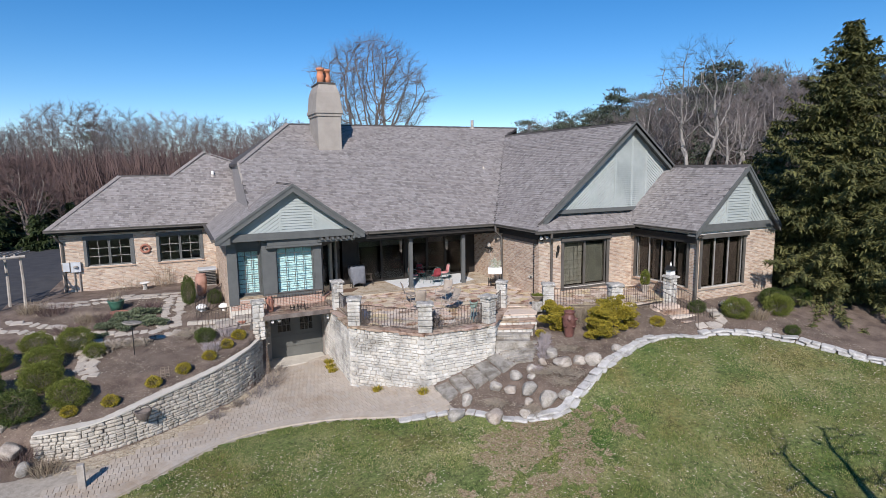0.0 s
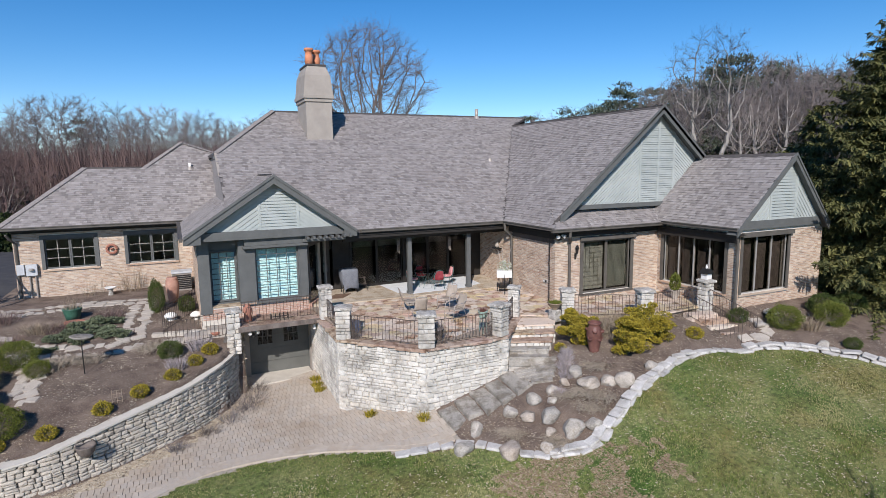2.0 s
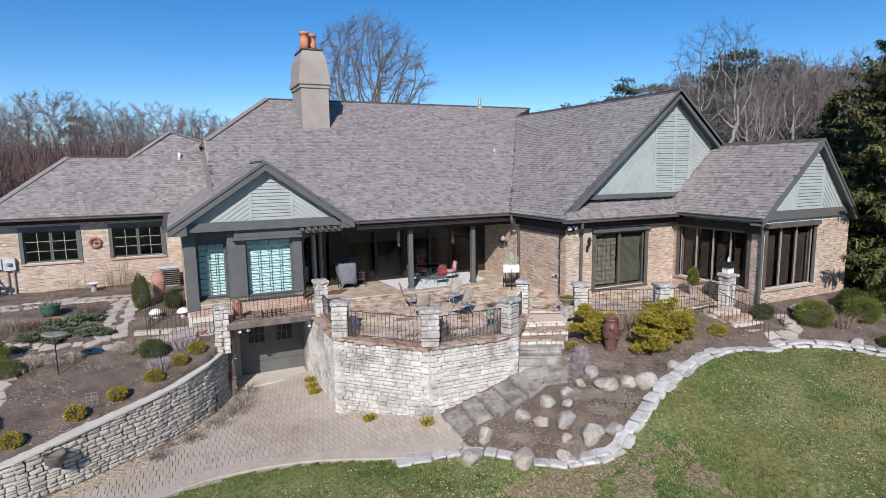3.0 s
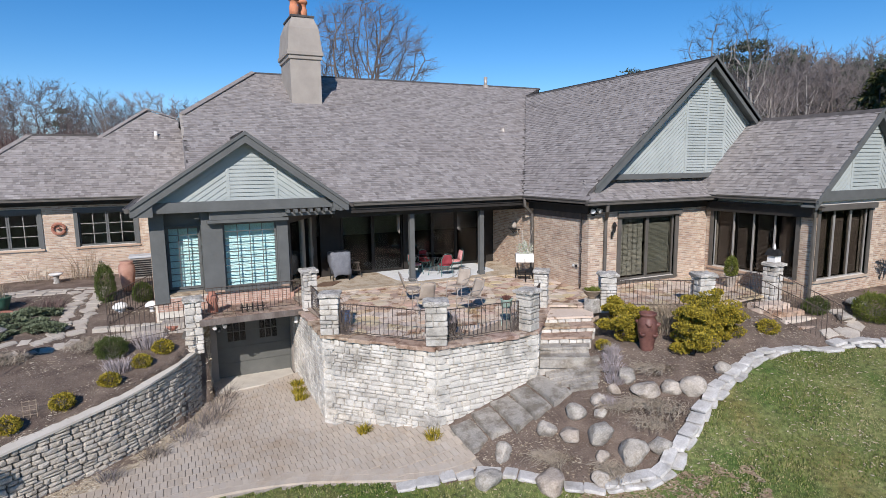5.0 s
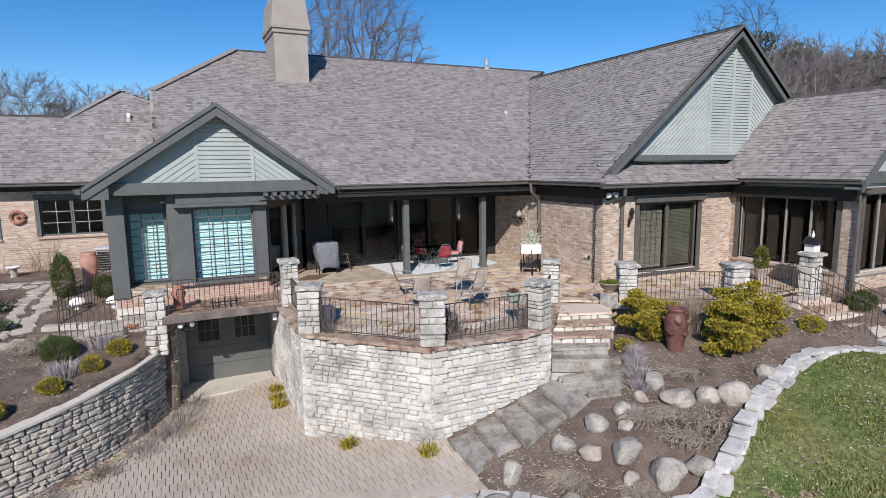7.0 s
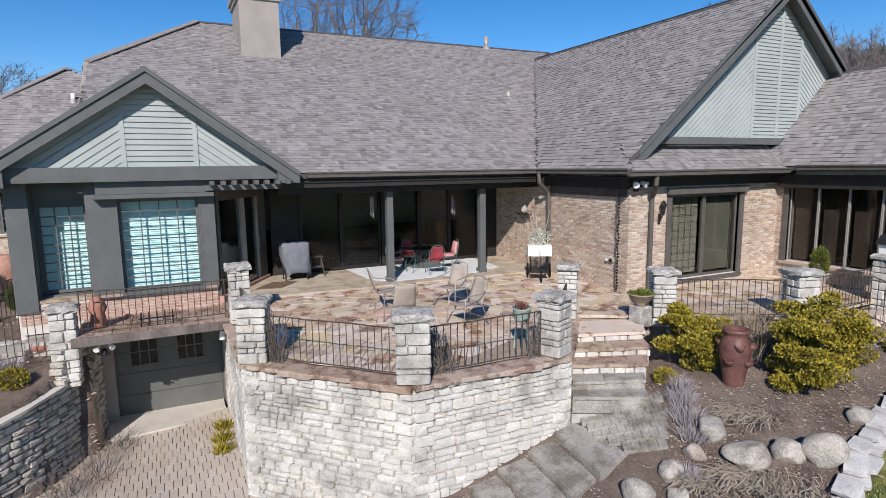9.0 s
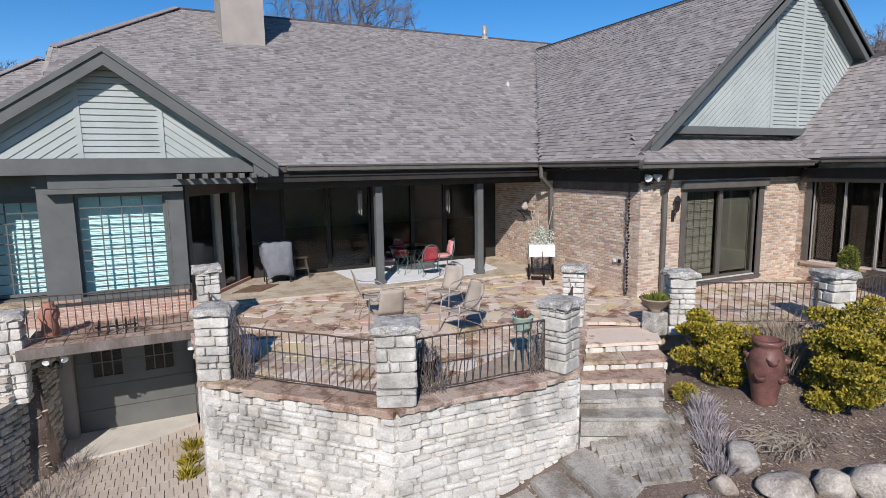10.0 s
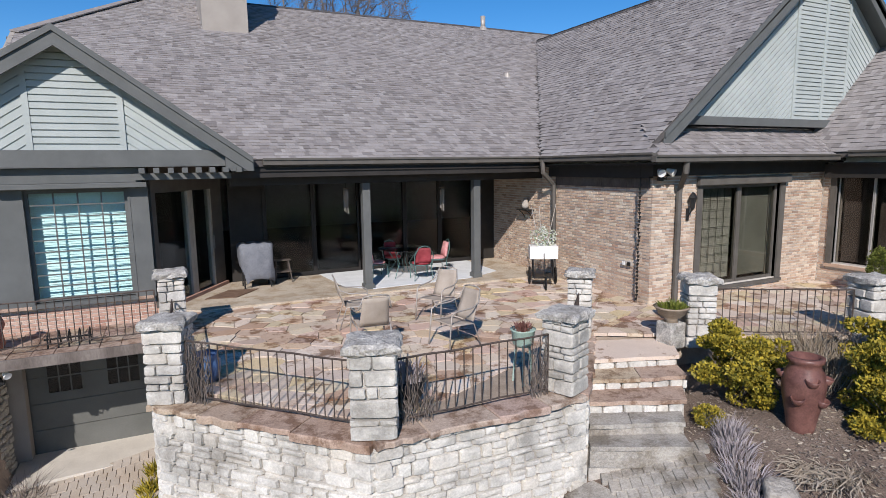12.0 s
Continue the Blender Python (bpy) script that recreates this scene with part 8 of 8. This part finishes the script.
BARE = leafy("bare_earth_litter", [(0.2, 0.13, 0.085), (0.3, 0.21, 0.14), (0.38, 0.29, 0.18), (0.26, 0.19, 0.11), (0.48, 0.4, 0.29)], 0.9)
scatter("bare_lawn_litter", 11000, lambda x, y, r: zone(x, y) == 0 and bare(x, y), 0.045, BARE, "brown trampled patch of dead grass and leaves", 11, 0, (-4.5, 3.5, 11, 16.5), 0.02)
scatter("verge_litter", 7000, lambda x, y, r: x < -6.6 and 0.0 < base_y(x) - y < 0.85 and y > 19, 0.05, LITTER, "dead leaves gathered along the wall's foot", 6, 0, (-14, -6.9, 18.5, 25.5))


# ---- trees ----
def conifer(at, height, radius, mat=SPRUCE, label="tall dark green spruce with drooping branches", seed=1, limbs=420, step=0.14, size=1.0, group="", low=0.02, free=None, power=0.85, sprays=7, skirt=1.0):
    """A trunk with many drooping limbs, each hung with small sprays; free: where limbs may reach."""
    rnd = random.Random(seed)
    t = thing("conifer", at, label, "tree", group)
    bm = bmesh.new()
    tube(bm, [Vector(at) + Vector((0, 0, height * k / 6)) for k in range(7)], 0.016 * height, 8, 0.01)
    part("trunk", bm, BARK, t)
    verts, faces = [], []
    for w in range(limbs):
        f = low + (1 - low) * (w / limbs) ** 1.2
        z = f * height
        a = rnd.uniform(0, 6.283)
        r = radius * ((1 - f) ** power) * min(1.0, skirt + 2.6 * f) + 0.15
        ln = r * rnd.uniform(0.5, 1.12)
        droop, up = rnd.uniform(0.2, 0.65), rnd.uniform(0.15, 0.5)
        n = max(3, int(ln / step))
        bend = rnd.uniform(-0.25, 0.25)
        for i in range(1, n + 1):
            s = i / n
            aa = a + bend * s
            mark, py, pz = ln * s * math.cos(aa), ln * s * math.sin(aa), z + ln * (-droop * s + up * s * s)
            if free and not free(at[0] + mark, at[1] + py, at[2] + pz):
                break
            reach = 0.1 + 0.45 * (1 - s) * min(1.2, ln / 2)
            for side in (-1, 1):
                # a branchlet to each side, clad in short needles sprays
                sa = aa + side * rnd.uniform(0.5, 1.3)
                sl = reach * rnd.uniform(0.5, 1.3)
                fall = rnd.uniform(0.1, 0.75)
                for k in range(sprays // 2 + 1):
                    g = rnd.random()
                    bx, by, bz = mark + sl * g * math.cos(sa), py + sl * g * math.sin(sa), pz - sl * g * fall - rnd.uniform(0, 0.05)
                    ang = sa + rnd.gauss(0, 0.8)
                    l2 = size * rnd.uniform(0.1, 0.27)
                    dip = rnd.uniform(-0.5, 1.6)
                    ex, ey, ez = bx + l2 * math.cos(ang) * 0.8, by + l2 * math.sin(ang) * 0.8, bz - l2 * dip * 0.7
                    wd, roll = size * rnd.uniform(0.02, 0.045), rnd.uniform(-1, 1)
                    sx, sy, sz = -math.sin(ang) * wd, math.cos(ang) * wd, roll * wd
                    b = len(verts)
                    verts += [(bx - sx, by - sy, bz - sz), (bx + sx, by + sy, bz + sz), (ex + sx * 0.4, ey + sy * 0.4, ez + sz * 0.4), (ex - sx * 0.4, ey - sy * 0.4, ez - sz * 0.4)]
                    faces.append((b, b + 1, b + 2, b + 3))
    crown = new("crown", soup("crown", verts, faces, mat))
    crown.parent = t
    return t


def pine_meshes(seed, height, radius):
    """Trunk and crown of a far white pine: level plumes of needles in uneven storeys, rounded at the top."""
    rnd = random.Random(seed)
    bm = bmesh.new()
    tube(bm, [(rnd.uniform(-0.1, 0.1), rnd.uniform(-0.1, 0.1), height * k / 5 * 0.97) for k in range(6)], 0.016 * height, 6, 0.05)
    v, f = [], []
    for k in range(46):
        q = rnd.uniform(0.3, 1.0)
        a, d = rnd.uniform(0, 6.283), radius * (0.25 + 0.85 * math.sqrt(max(0.0, 1 - q))) * rnd.uniform(0.3, 1.05)
        c = Vector((d * math.cos(a), d * math.sin(a), height * q))
        if k % 3 == 0:
            tube(bm, [(0, 0, c.z - 0.25 * d), tuple(c)], 0.06, 4, 0.02)
        rx, rz = rnd.uniform(0.7, 1.5), rnd.uniform(0.3, 0.6)
        for i in range(70):
            e = Vector((rnd.gauss(0, 0.5) * rx, rnd.gauss(0, 0.5) * rx, rnd.gauss(0, 0.5) * rz))
            o = Vector((rnd.uniform(-1, 1), rnd.uniform(-1, 1), rnd.uniform(0.0, 1.2))).normalized() * rnd.uniform(0.25, 0.6)
            w = o.cross(Vector((rnd.uniform(-1, 1), rnd.uniform(-1, 1), rnd.uniform(-1, 1)))).normalized() * rnd.uniform(0.06, 0.13)
            b = len(v)
            p = c + e
            v += [tuple(p - w), tuple(p + w), tuple(p + o)]
            f.append((b, b + 1, b + 2))
    return mesh_of("trunk", bm, BARK), soup("crown", v, f, PINE)


def bare_mesh(seed, height, crown, wide, mat=BARK, twig=TWIG, points=520, stems=1, step=0.035, girth=0.016, twigs=5, fine=0.011, fork=0.12):
    """Trunk and twigs of a leafless tree: limbs grow, step by step, towards points strewn through an egg-shaped crown.
    crown: how far down the crown reaches; wide: its radius, both as shares of the height."""
    rs_ = np.random.RandomState(seed)
    rnd = random.Random(seed)
    pts = []
    while len(pts) < points:
        p = rs_.uniform(-1, 1, 3)
        q = p[2] * 0.5 + 0.5
        rad = math.sqrt(max(0.0, 1 - abs(2 * q ** 1.25 - 1) ** 2.2))
        if math.hypot(p[0], p[1]) < rad * rs_.uniform(0.75, 1.0):
            pts.append((p[0] * wide, p[1] * wide, 1 - crown + crown * q))
    goal = np.array(pts)
    node, back = [(0.0, 0.0, 0.0)], [-1]
    for k in range(stems):
        a = 2 * math.pi * (k + rnd.random() * 0.5) / stems
        last, x, y, z = 0, 0.0, 0.0, 0.0
        while z < 1 - crown + 0.06:
            z += step
            if z > fork and stems > 1:
                x, y = x + 0.008 * math.cos(a), y + 0.008 * math.sin(a)
            node.append((x + rnd.uniform(-0.004, 0.004), y + rnd.uniform(-0.004, 0.004), z))
            back.append(last)
            last = len(node) - 1
    for it in range(70):
        arr = np.array(node)
        d2 = ((goal[:, None, :] - arr[None, :, :]) ** 2).sum(2)
        near = d2.argmin(1)
        dist = np.sqrt(d2[np.arange(len(goal)), near])
        keep = dist > step * 1.5
        goal, near = goal[keep], near[keep]
        if len(goal) < 4 or len(node) > 3400:
            break
        fresh = 0
        for k in np.unique(near):
            d = goal[near == k] - arr[k]
            d = (d / np.linalg.norm(d, axis=1)[:, None]).mean(0) + np.array((0, 0, 0.12)) + rs_.normal(0, 0.12, 3)
            ln = np.linalg.norm(d)
            if ln > 1e-6:
                node.append(tuple(arr[k] + d / ln * step))
                back.append(int(k))
                fresh += 1
        if not fresh:
            break
    load = [0.0] * len(node)
    kids = [0] * len(node)
    for k in range(len(node) - 1, 0, -1):
        load[k] = load[k] if kids[k] else 1.0
        load[back[k]] += load[k]
        kids[back[k]] += 1
    top = max(load[1:])
    bm = bmesh.new()
    tv, tf = [], []
    place = [Vector(p) * height for p in node]
    for k in range(1, len(node)):
        a, b = place[back[k]], place[k]
        r0 = height * girth * (load[k] / top) ** 0.5
        if r0 > height * 0.0024:
            tube(bm, [a, b + (b - a) * 0.1], max(r0, fine), 5 if r0 > height * 0.006 else 3)
        else:
            w = (b - a).cross(Vector((0.45, -0.9, 0.05))).normalized() * max(r0, fine)
            i = len(tv)
            tv.extend([tuple(a - w), tuple(a + w), tuple(b + w * 0.8), tuple(b - w * 0.8)])
            tf.append((i, i + 1, i + 2, i + 3))
        if load[k] < 5:
            d = (b - a).normalized()
            for q in range(twigs):
                o = (d + Vector((rnd.uniform(-1, 1), rnd.uniform(-1, 1), rnd.uniform(-0.3, 1.0))) * 0.9).normalized() * height * rnd.uniform(0.025, 0.075)
                p = a.lerp(b, rnd.random())
                shoots = [(p, o, fine * 0.8)]
                for c in range(3):
                    side = (o.normalized() + Vector((rnd.uniform(-1, 1), rnd.uniform(-1, 1), rnd.uniform(-0.4, 1.0))) * 0.8).normalized()
                    shoots.append((p + o * rnd.uniform(0.25, 0.8), side * o.length * rnd.uniform(0.4, 0.75), fine * 0.6))
                for p, o, half in shoots:
                    w = o.cross(Vector((0.45, -0.9, 0.05))).normalized() * half
                    i = len(tv)
                    tv.extend([tuple(p - w), tuple(p + w), tuple(p + o)])
                    tf.append((i, i + 1, i + 2))
    return mesh_of("trunk", bm, mat), soup("crown", tv, tf, twig)


def bare_tree(meshes, at, label, group="", turn=0.0, scale=1.0):
    t = thing("bare_tree", at, label, "tree", group)
    t.rotation_euler = (0, 0, turn)
    t.scale = (scale,) * 3
    for nm, me in zip(("trunk", "crown"), meshes):
        new(nm, me).parent = t
    return t


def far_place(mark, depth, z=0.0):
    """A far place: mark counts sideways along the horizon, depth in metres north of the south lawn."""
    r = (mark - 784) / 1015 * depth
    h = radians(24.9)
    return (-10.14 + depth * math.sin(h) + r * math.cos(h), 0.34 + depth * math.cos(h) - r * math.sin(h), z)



clear_of_house = lambda x, y, z: not (x < 15.6 and y > 17.3 and z < 6.2) and not (x < 13.2 and y > 15.5)
conifer((18.2, 16.9, -1.0), 13.2, 6.6, seed=3, limbs=700, step=0.12, size=1.0, low=0.0, free=clear_of_house, power=0.8, sprays=8, skirt=0.5)
conifer((21.5, 22.5, -0.7), 9.0, 5.0, seed=4, limbs=320, step=0.2, size=1.3, low=0.0, sprays=6, free=lambda x, y, z: x > 15.6)
conifer((25.5, 18.0, -0.9), 12.0, 5.0, seed=5, limbs=300, step=0.2, size=1.4, low=0.0)
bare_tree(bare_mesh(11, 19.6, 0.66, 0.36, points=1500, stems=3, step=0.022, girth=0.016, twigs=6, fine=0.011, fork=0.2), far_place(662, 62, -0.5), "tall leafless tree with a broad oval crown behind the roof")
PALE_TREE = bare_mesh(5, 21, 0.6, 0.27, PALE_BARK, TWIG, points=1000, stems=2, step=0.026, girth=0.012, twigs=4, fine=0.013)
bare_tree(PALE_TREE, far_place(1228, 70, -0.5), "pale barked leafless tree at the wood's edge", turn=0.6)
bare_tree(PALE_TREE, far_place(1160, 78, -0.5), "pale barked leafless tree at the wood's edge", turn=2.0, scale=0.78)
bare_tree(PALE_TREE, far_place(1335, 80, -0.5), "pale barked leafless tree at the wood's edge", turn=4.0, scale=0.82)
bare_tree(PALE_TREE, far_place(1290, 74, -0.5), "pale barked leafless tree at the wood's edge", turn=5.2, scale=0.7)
kinds = [bare_mesh(20 + i, 14, (0.62, 0.7, 0.55, 0.66, 0.6)[i], (0.26, 0.34, 0.22, 0.3, 0.38)[i], BARK, GREY_TWIG if i % 2 else TWIG, points=420, stems=1 + i % 2, step=0.034, girth=0.009, twigs=5, fine=0.016) for i in range(5)]
rnd = random.Random(7)
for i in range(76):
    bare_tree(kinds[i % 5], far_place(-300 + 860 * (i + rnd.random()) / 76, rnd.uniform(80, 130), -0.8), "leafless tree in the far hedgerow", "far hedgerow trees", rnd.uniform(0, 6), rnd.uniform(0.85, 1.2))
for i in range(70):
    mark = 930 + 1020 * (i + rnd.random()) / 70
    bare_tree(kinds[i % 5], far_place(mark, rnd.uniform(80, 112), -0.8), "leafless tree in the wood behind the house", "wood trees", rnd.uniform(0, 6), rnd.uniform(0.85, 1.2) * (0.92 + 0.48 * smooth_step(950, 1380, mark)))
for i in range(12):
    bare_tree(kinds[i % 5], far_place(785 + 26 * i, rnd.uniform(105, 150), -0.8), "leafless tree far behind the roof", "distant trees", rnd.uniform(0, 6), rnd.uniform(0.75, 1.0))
far_pines = [pine_meshes(40 + i, 16, 3.4) for i in range(3)]
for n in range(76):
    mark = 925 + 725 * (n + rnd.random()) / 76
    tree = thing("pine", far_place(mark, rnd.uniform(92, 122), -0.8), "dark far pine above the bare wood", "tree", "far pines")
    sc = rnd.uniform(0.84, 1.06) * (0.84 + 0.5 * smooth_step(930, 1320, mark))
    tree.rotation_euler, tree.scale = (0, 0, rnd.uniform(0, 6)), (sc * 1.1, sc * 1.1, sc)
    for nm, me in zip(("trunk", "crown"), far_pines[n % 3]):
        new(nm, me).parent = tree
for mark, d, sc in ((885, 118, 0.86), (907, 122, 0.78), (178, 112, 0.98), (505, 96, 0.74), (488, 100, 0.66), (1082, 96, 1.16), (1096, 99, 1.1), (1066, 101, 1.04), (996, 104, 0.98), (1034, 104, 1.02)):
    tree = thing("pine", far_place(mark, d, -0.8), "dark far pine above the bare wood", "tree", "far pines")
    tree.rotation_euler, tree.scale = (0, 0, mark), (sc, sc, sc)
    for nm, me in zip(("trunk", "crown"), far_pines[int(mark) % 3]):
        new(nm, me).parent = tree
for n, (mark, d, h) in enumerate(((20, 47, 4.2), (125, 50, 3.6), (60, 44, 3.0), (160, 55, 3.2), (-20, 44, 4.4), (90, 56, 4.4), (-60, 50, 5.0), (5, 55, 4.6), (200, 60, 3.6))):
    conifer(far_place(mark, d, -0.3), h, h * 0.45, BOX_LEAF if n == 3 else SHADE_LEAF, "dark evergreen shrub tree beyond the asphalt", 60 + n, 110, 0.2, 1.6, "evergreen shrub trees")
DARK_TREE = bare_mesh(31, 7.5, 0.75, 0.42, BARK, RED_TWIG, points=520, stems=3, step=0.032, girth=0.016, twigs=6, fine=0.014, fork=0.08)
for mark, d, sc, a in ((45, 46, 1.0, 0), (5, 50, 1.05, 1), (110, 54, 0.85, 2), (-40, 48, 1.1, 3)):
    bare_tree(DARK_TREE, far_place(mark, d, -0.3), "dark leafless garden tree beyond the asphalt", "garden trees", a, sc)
# a tree south of the lawn, whose branches shade the grass
bare_tree(bare_mesh(77, 8.5, 0.62, 0.3, points=150, stems=2, step=0.05, girth=0.013, twigs=2, fine=0.02), (1.4, 1.6, ground_z(1.4, 1.6)), "leafless tree standing south of the lawn")


def brush(name, count, span, depth, height, mat, label, seed):
    """Thin upright twigs of an undergrowth too dense to tell apart."""
    r = random.Random(seed)
    v, f = [], []
    for i in range(count):
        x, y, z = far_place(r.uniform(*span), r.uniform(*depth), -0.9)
        h = height * r.uniform(0.35, 1.1)
        w = h * r.uniform(0.005, 0.02)
        a = r.uniform(0, 3.14)
        k = len(v)
        lx, ly = r.uniform(-0.35, 0.35) * h, r.uniform(-0.35, 0.35) * h
        v += [(x - w * math.cos(a), y - w * math.sin(a), z), (x + w * math.cos(a), y + w * math.sin(a), z), (x + lx, y + ly, z + h)]
        f.append((k, k + 1, k + 2))
    tagged(new(name, soup(name, v, f, mat)), label, "undergrowth", kind="stuff")


brush("undergrowth", 42000, (-350, 640), (72, 118), 10.0, RED_TWIG, "reddish brown leafless undergrowth along the hedgerow", 1)
brush("undergrowth", 24000, (980, 1950), (76, 112), 7.5, RED_TWIG, "brown leafless undergrowth in the wood", 2)
brush("distant_wood", 14000, (-700, 2300), (170, 330), 15.0, GREY_TWIG, "grey brown distant leafless woodland", 3)

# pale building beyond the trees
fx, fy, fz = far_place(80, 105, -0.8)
far_house = thing("far_building", (fx, fy, fz), "pale building half hidden behind far trees", "building")
part("wall", box(fx - 7, fx + 7, fy - 4, fy + 4, fz, fz + 2.8), WHITE, far_house)
part("roof", poly([(fx - 7.5, fy - 4.5, fz + 2.8), (fx + 7.5, fy - 4.5, fz + 2.8), (fx + 7.5, fy, fz + 4.6), (fx - 7.5, fy, fz + 4.6)], (0, 0, 0.2)), PALE_BARK, far_house)


# ---- bricks and shingles ----
def brick_wall(parent, axis, face, a0, a1, z0, z1, holes=(), mat=BRICK, near=None, limit=0, proud=0.012):
    """Running bond of bricks proud of the mortar, cut at the openings."""
    ps = Pieces("brick", parent, [([(-0.5, 0.5, -0.5), (0.5, 0.5, -0.5), (0.5, 0.5, 0.5), (-0.5, 0.5, 0.5), (-0.49, -0.5, -0.46), (0.49, -0.5, -0.46), (0.49, -0.5, 0.46), (-0.49, -0.5, 0.46)],
                                  [(4, 5, 6, 7), (0, 1, 5, 4), (1, 2, 6, 5), (2, 3, 7, 6), (3, 0, 4, 7)])], mat, limit, near or (0, 0))
    u = Vector((1, 0)) if axis == "x" else Vector((0, -1))
    n = Vector((u.y, -u.x))
    z, row = z0, 0
    while z + 0.06 <= z1:
        a = a0 - (0.1 if row % 2 else 0)
        while a < a1:
            lo, hi = max(a, a0), min(a + 0.193, a1)
            for h in holes:
                if z + 0.057 > h[2] - 0.1 and z < h[3] + 0.16:
                    if lo < h[1] + 0.14 and hi > h[0] - 0.14:
                        if lo < h[0] - 0.14:
                            hi = h[0] - 0.14
                        elif hi > h[1] + 0.14:
                            lo = h[1] + 0.14
                        else:
                            hi = lo
            if hi - lo > 0.03:
                m = (lo + hi) / 2
                p = Vector((m, face)) if axis == "x" else Vector((face, m))
                p = p + n * (proud - 0.02)
                ps.add(face_pose(p, u, z + 0.0285, hi - lo, 0.053, 0.04))
            a += 0.203
        z += 0.067
        row += 1
    ps.finish()


walls = [o for o in house.children if o.name.startswith("wall")]
brick_wall(walls[0], "x", 33.45, -15.5, -8.4, -0.3, 2.9, (W1, W2))
brick_wall(walls[2], "y", -8.4, 26.0, 33.4, -0.5, 2.9)
brick_wall(walls[3], "y", 4.8, 22.12, 28.38, -0.3, 2.75, near=(4.8, 22.1), limit=280)
brick_wall(walls[4], "x", 22.1, 4.79, 10.34, -0.3, 2.75, (SLIDER,), near=(5, 22), limit=280)
brick_wall(walls[5], "y", 10.35, 18.1, 22.08, -0.4, 2.7, (SIDE_WIN,))
brick_wall(walls[6], "x", 18.1, 10.34, 15.4, -0.5, 2.78, (FRONT_WIN,))
bases = [o for o in house.children if o.name.startswith("bay_base")]
brick_wall(bases[0], "x", 25.9, -8.35, -4.42, -0.15, 0.3, mat=RED_BRICK, near=(-5, 25), limit=150)


def shingle_slope(parent, plane, outline, near, limit=0, seed=1):
    """Courses of uneven laminated tabs, each a thin wedge, up one roof plane."""
    r = random.Random(seed)
    sx, sy = plane[3], plane[4]
    s = math.hypot(sx, sy)
    g = Vector((sx / s, sy / s))
    e = Vector((-g.y, g.x))
    if e.x < 0 or (abs(e.x) < 1e-6 and e.y < 0):
        e = -e
    tmpl = [([(-0.5, 0, 0), (0.5, 0, 0), (0.5, 1, -1), (-0.5, 1, -1), (-0.5, 0, -1.2), (0.5, 0, -1.2)], [(0, 1, 2, 3), (4, 5, 1, 0), (1, 5, 2), (0, 3, 4)])]
    ps = Pieces("shingle", parent, tmpl, SHINGLE, limit, near)
    ua = [Vector(p).dot(e) for p in outline]
    ub = [Vector(p).dot(g) for p in outline]
    step = 0.143 / math.sqrt(1 + s * s)
    b = min(ub) - 0.03
    up = Vector((g.x, g.y, s)).normalized()
    ex = Vector((e.x, e.y, 0))
    nrm = ex.cross(up)
    if nrm.z < 0:
        nrm = -nrm
    while b < max(ub):
        a = min(ua) - r.uniform(0, 0.3)
        while a < max(ua):
            w = r.choice((r.uniform(0.08, 0.16), r.uniform(0.14, 0.27)))
            mid = b + step * 0.5
            q = e * (a + w / 2) + g * mid
            if in_poly(outline, q.x, q.y):
                ends = []
                for side in (-1, 1):
                    lo, hi = 0.0, w / 2
                    p = q + e * side * hi
                    if not in_poly(outline, p.x, p.y):
                        for _ in range(5):
                            h = (lo + hi) / 2
                            p = q + e * side * h
                            lo, hi = (h, hi) if in_poly(outline, p.x, p.y) else (lo, h)
                        hi = lo + 0.01
                    ends.append(side * hi)
                full, w0 = w, ends[1] - ends[0]
                q0 = e * (a + w / 2 + (ends[0] + ends[1]) / 2) + g * b
                w = w0
                z = slope_z(plane, q0.x, q0.y)
                t = r.choice([0.008, 0.014, 0.024])
                m = Matrix(((ex.x * w, up.x * 0.19, nrm.x * t, q0.x), (ex.y * w, up.y * 0.19, nrm.y * t, q0.y), (0, up.z * 0.19, nrm.z * t, z), (0, 0, 0, 1)))
                m.translation += nrm * t * 0.9
                ps.add(m)
                w = full
            a += w
        b += step
    ps.finish()


slopes = [o for o in house.children if "_slope" in o.name]
for k, (nm, pl, outline) in enumerate(ROOFS[:9]):
    shingle_slope(slopes[k], pl, outline, (0, 22) if k == 0 else (5, 21), 280 if k in (0, 4) else 0, k)
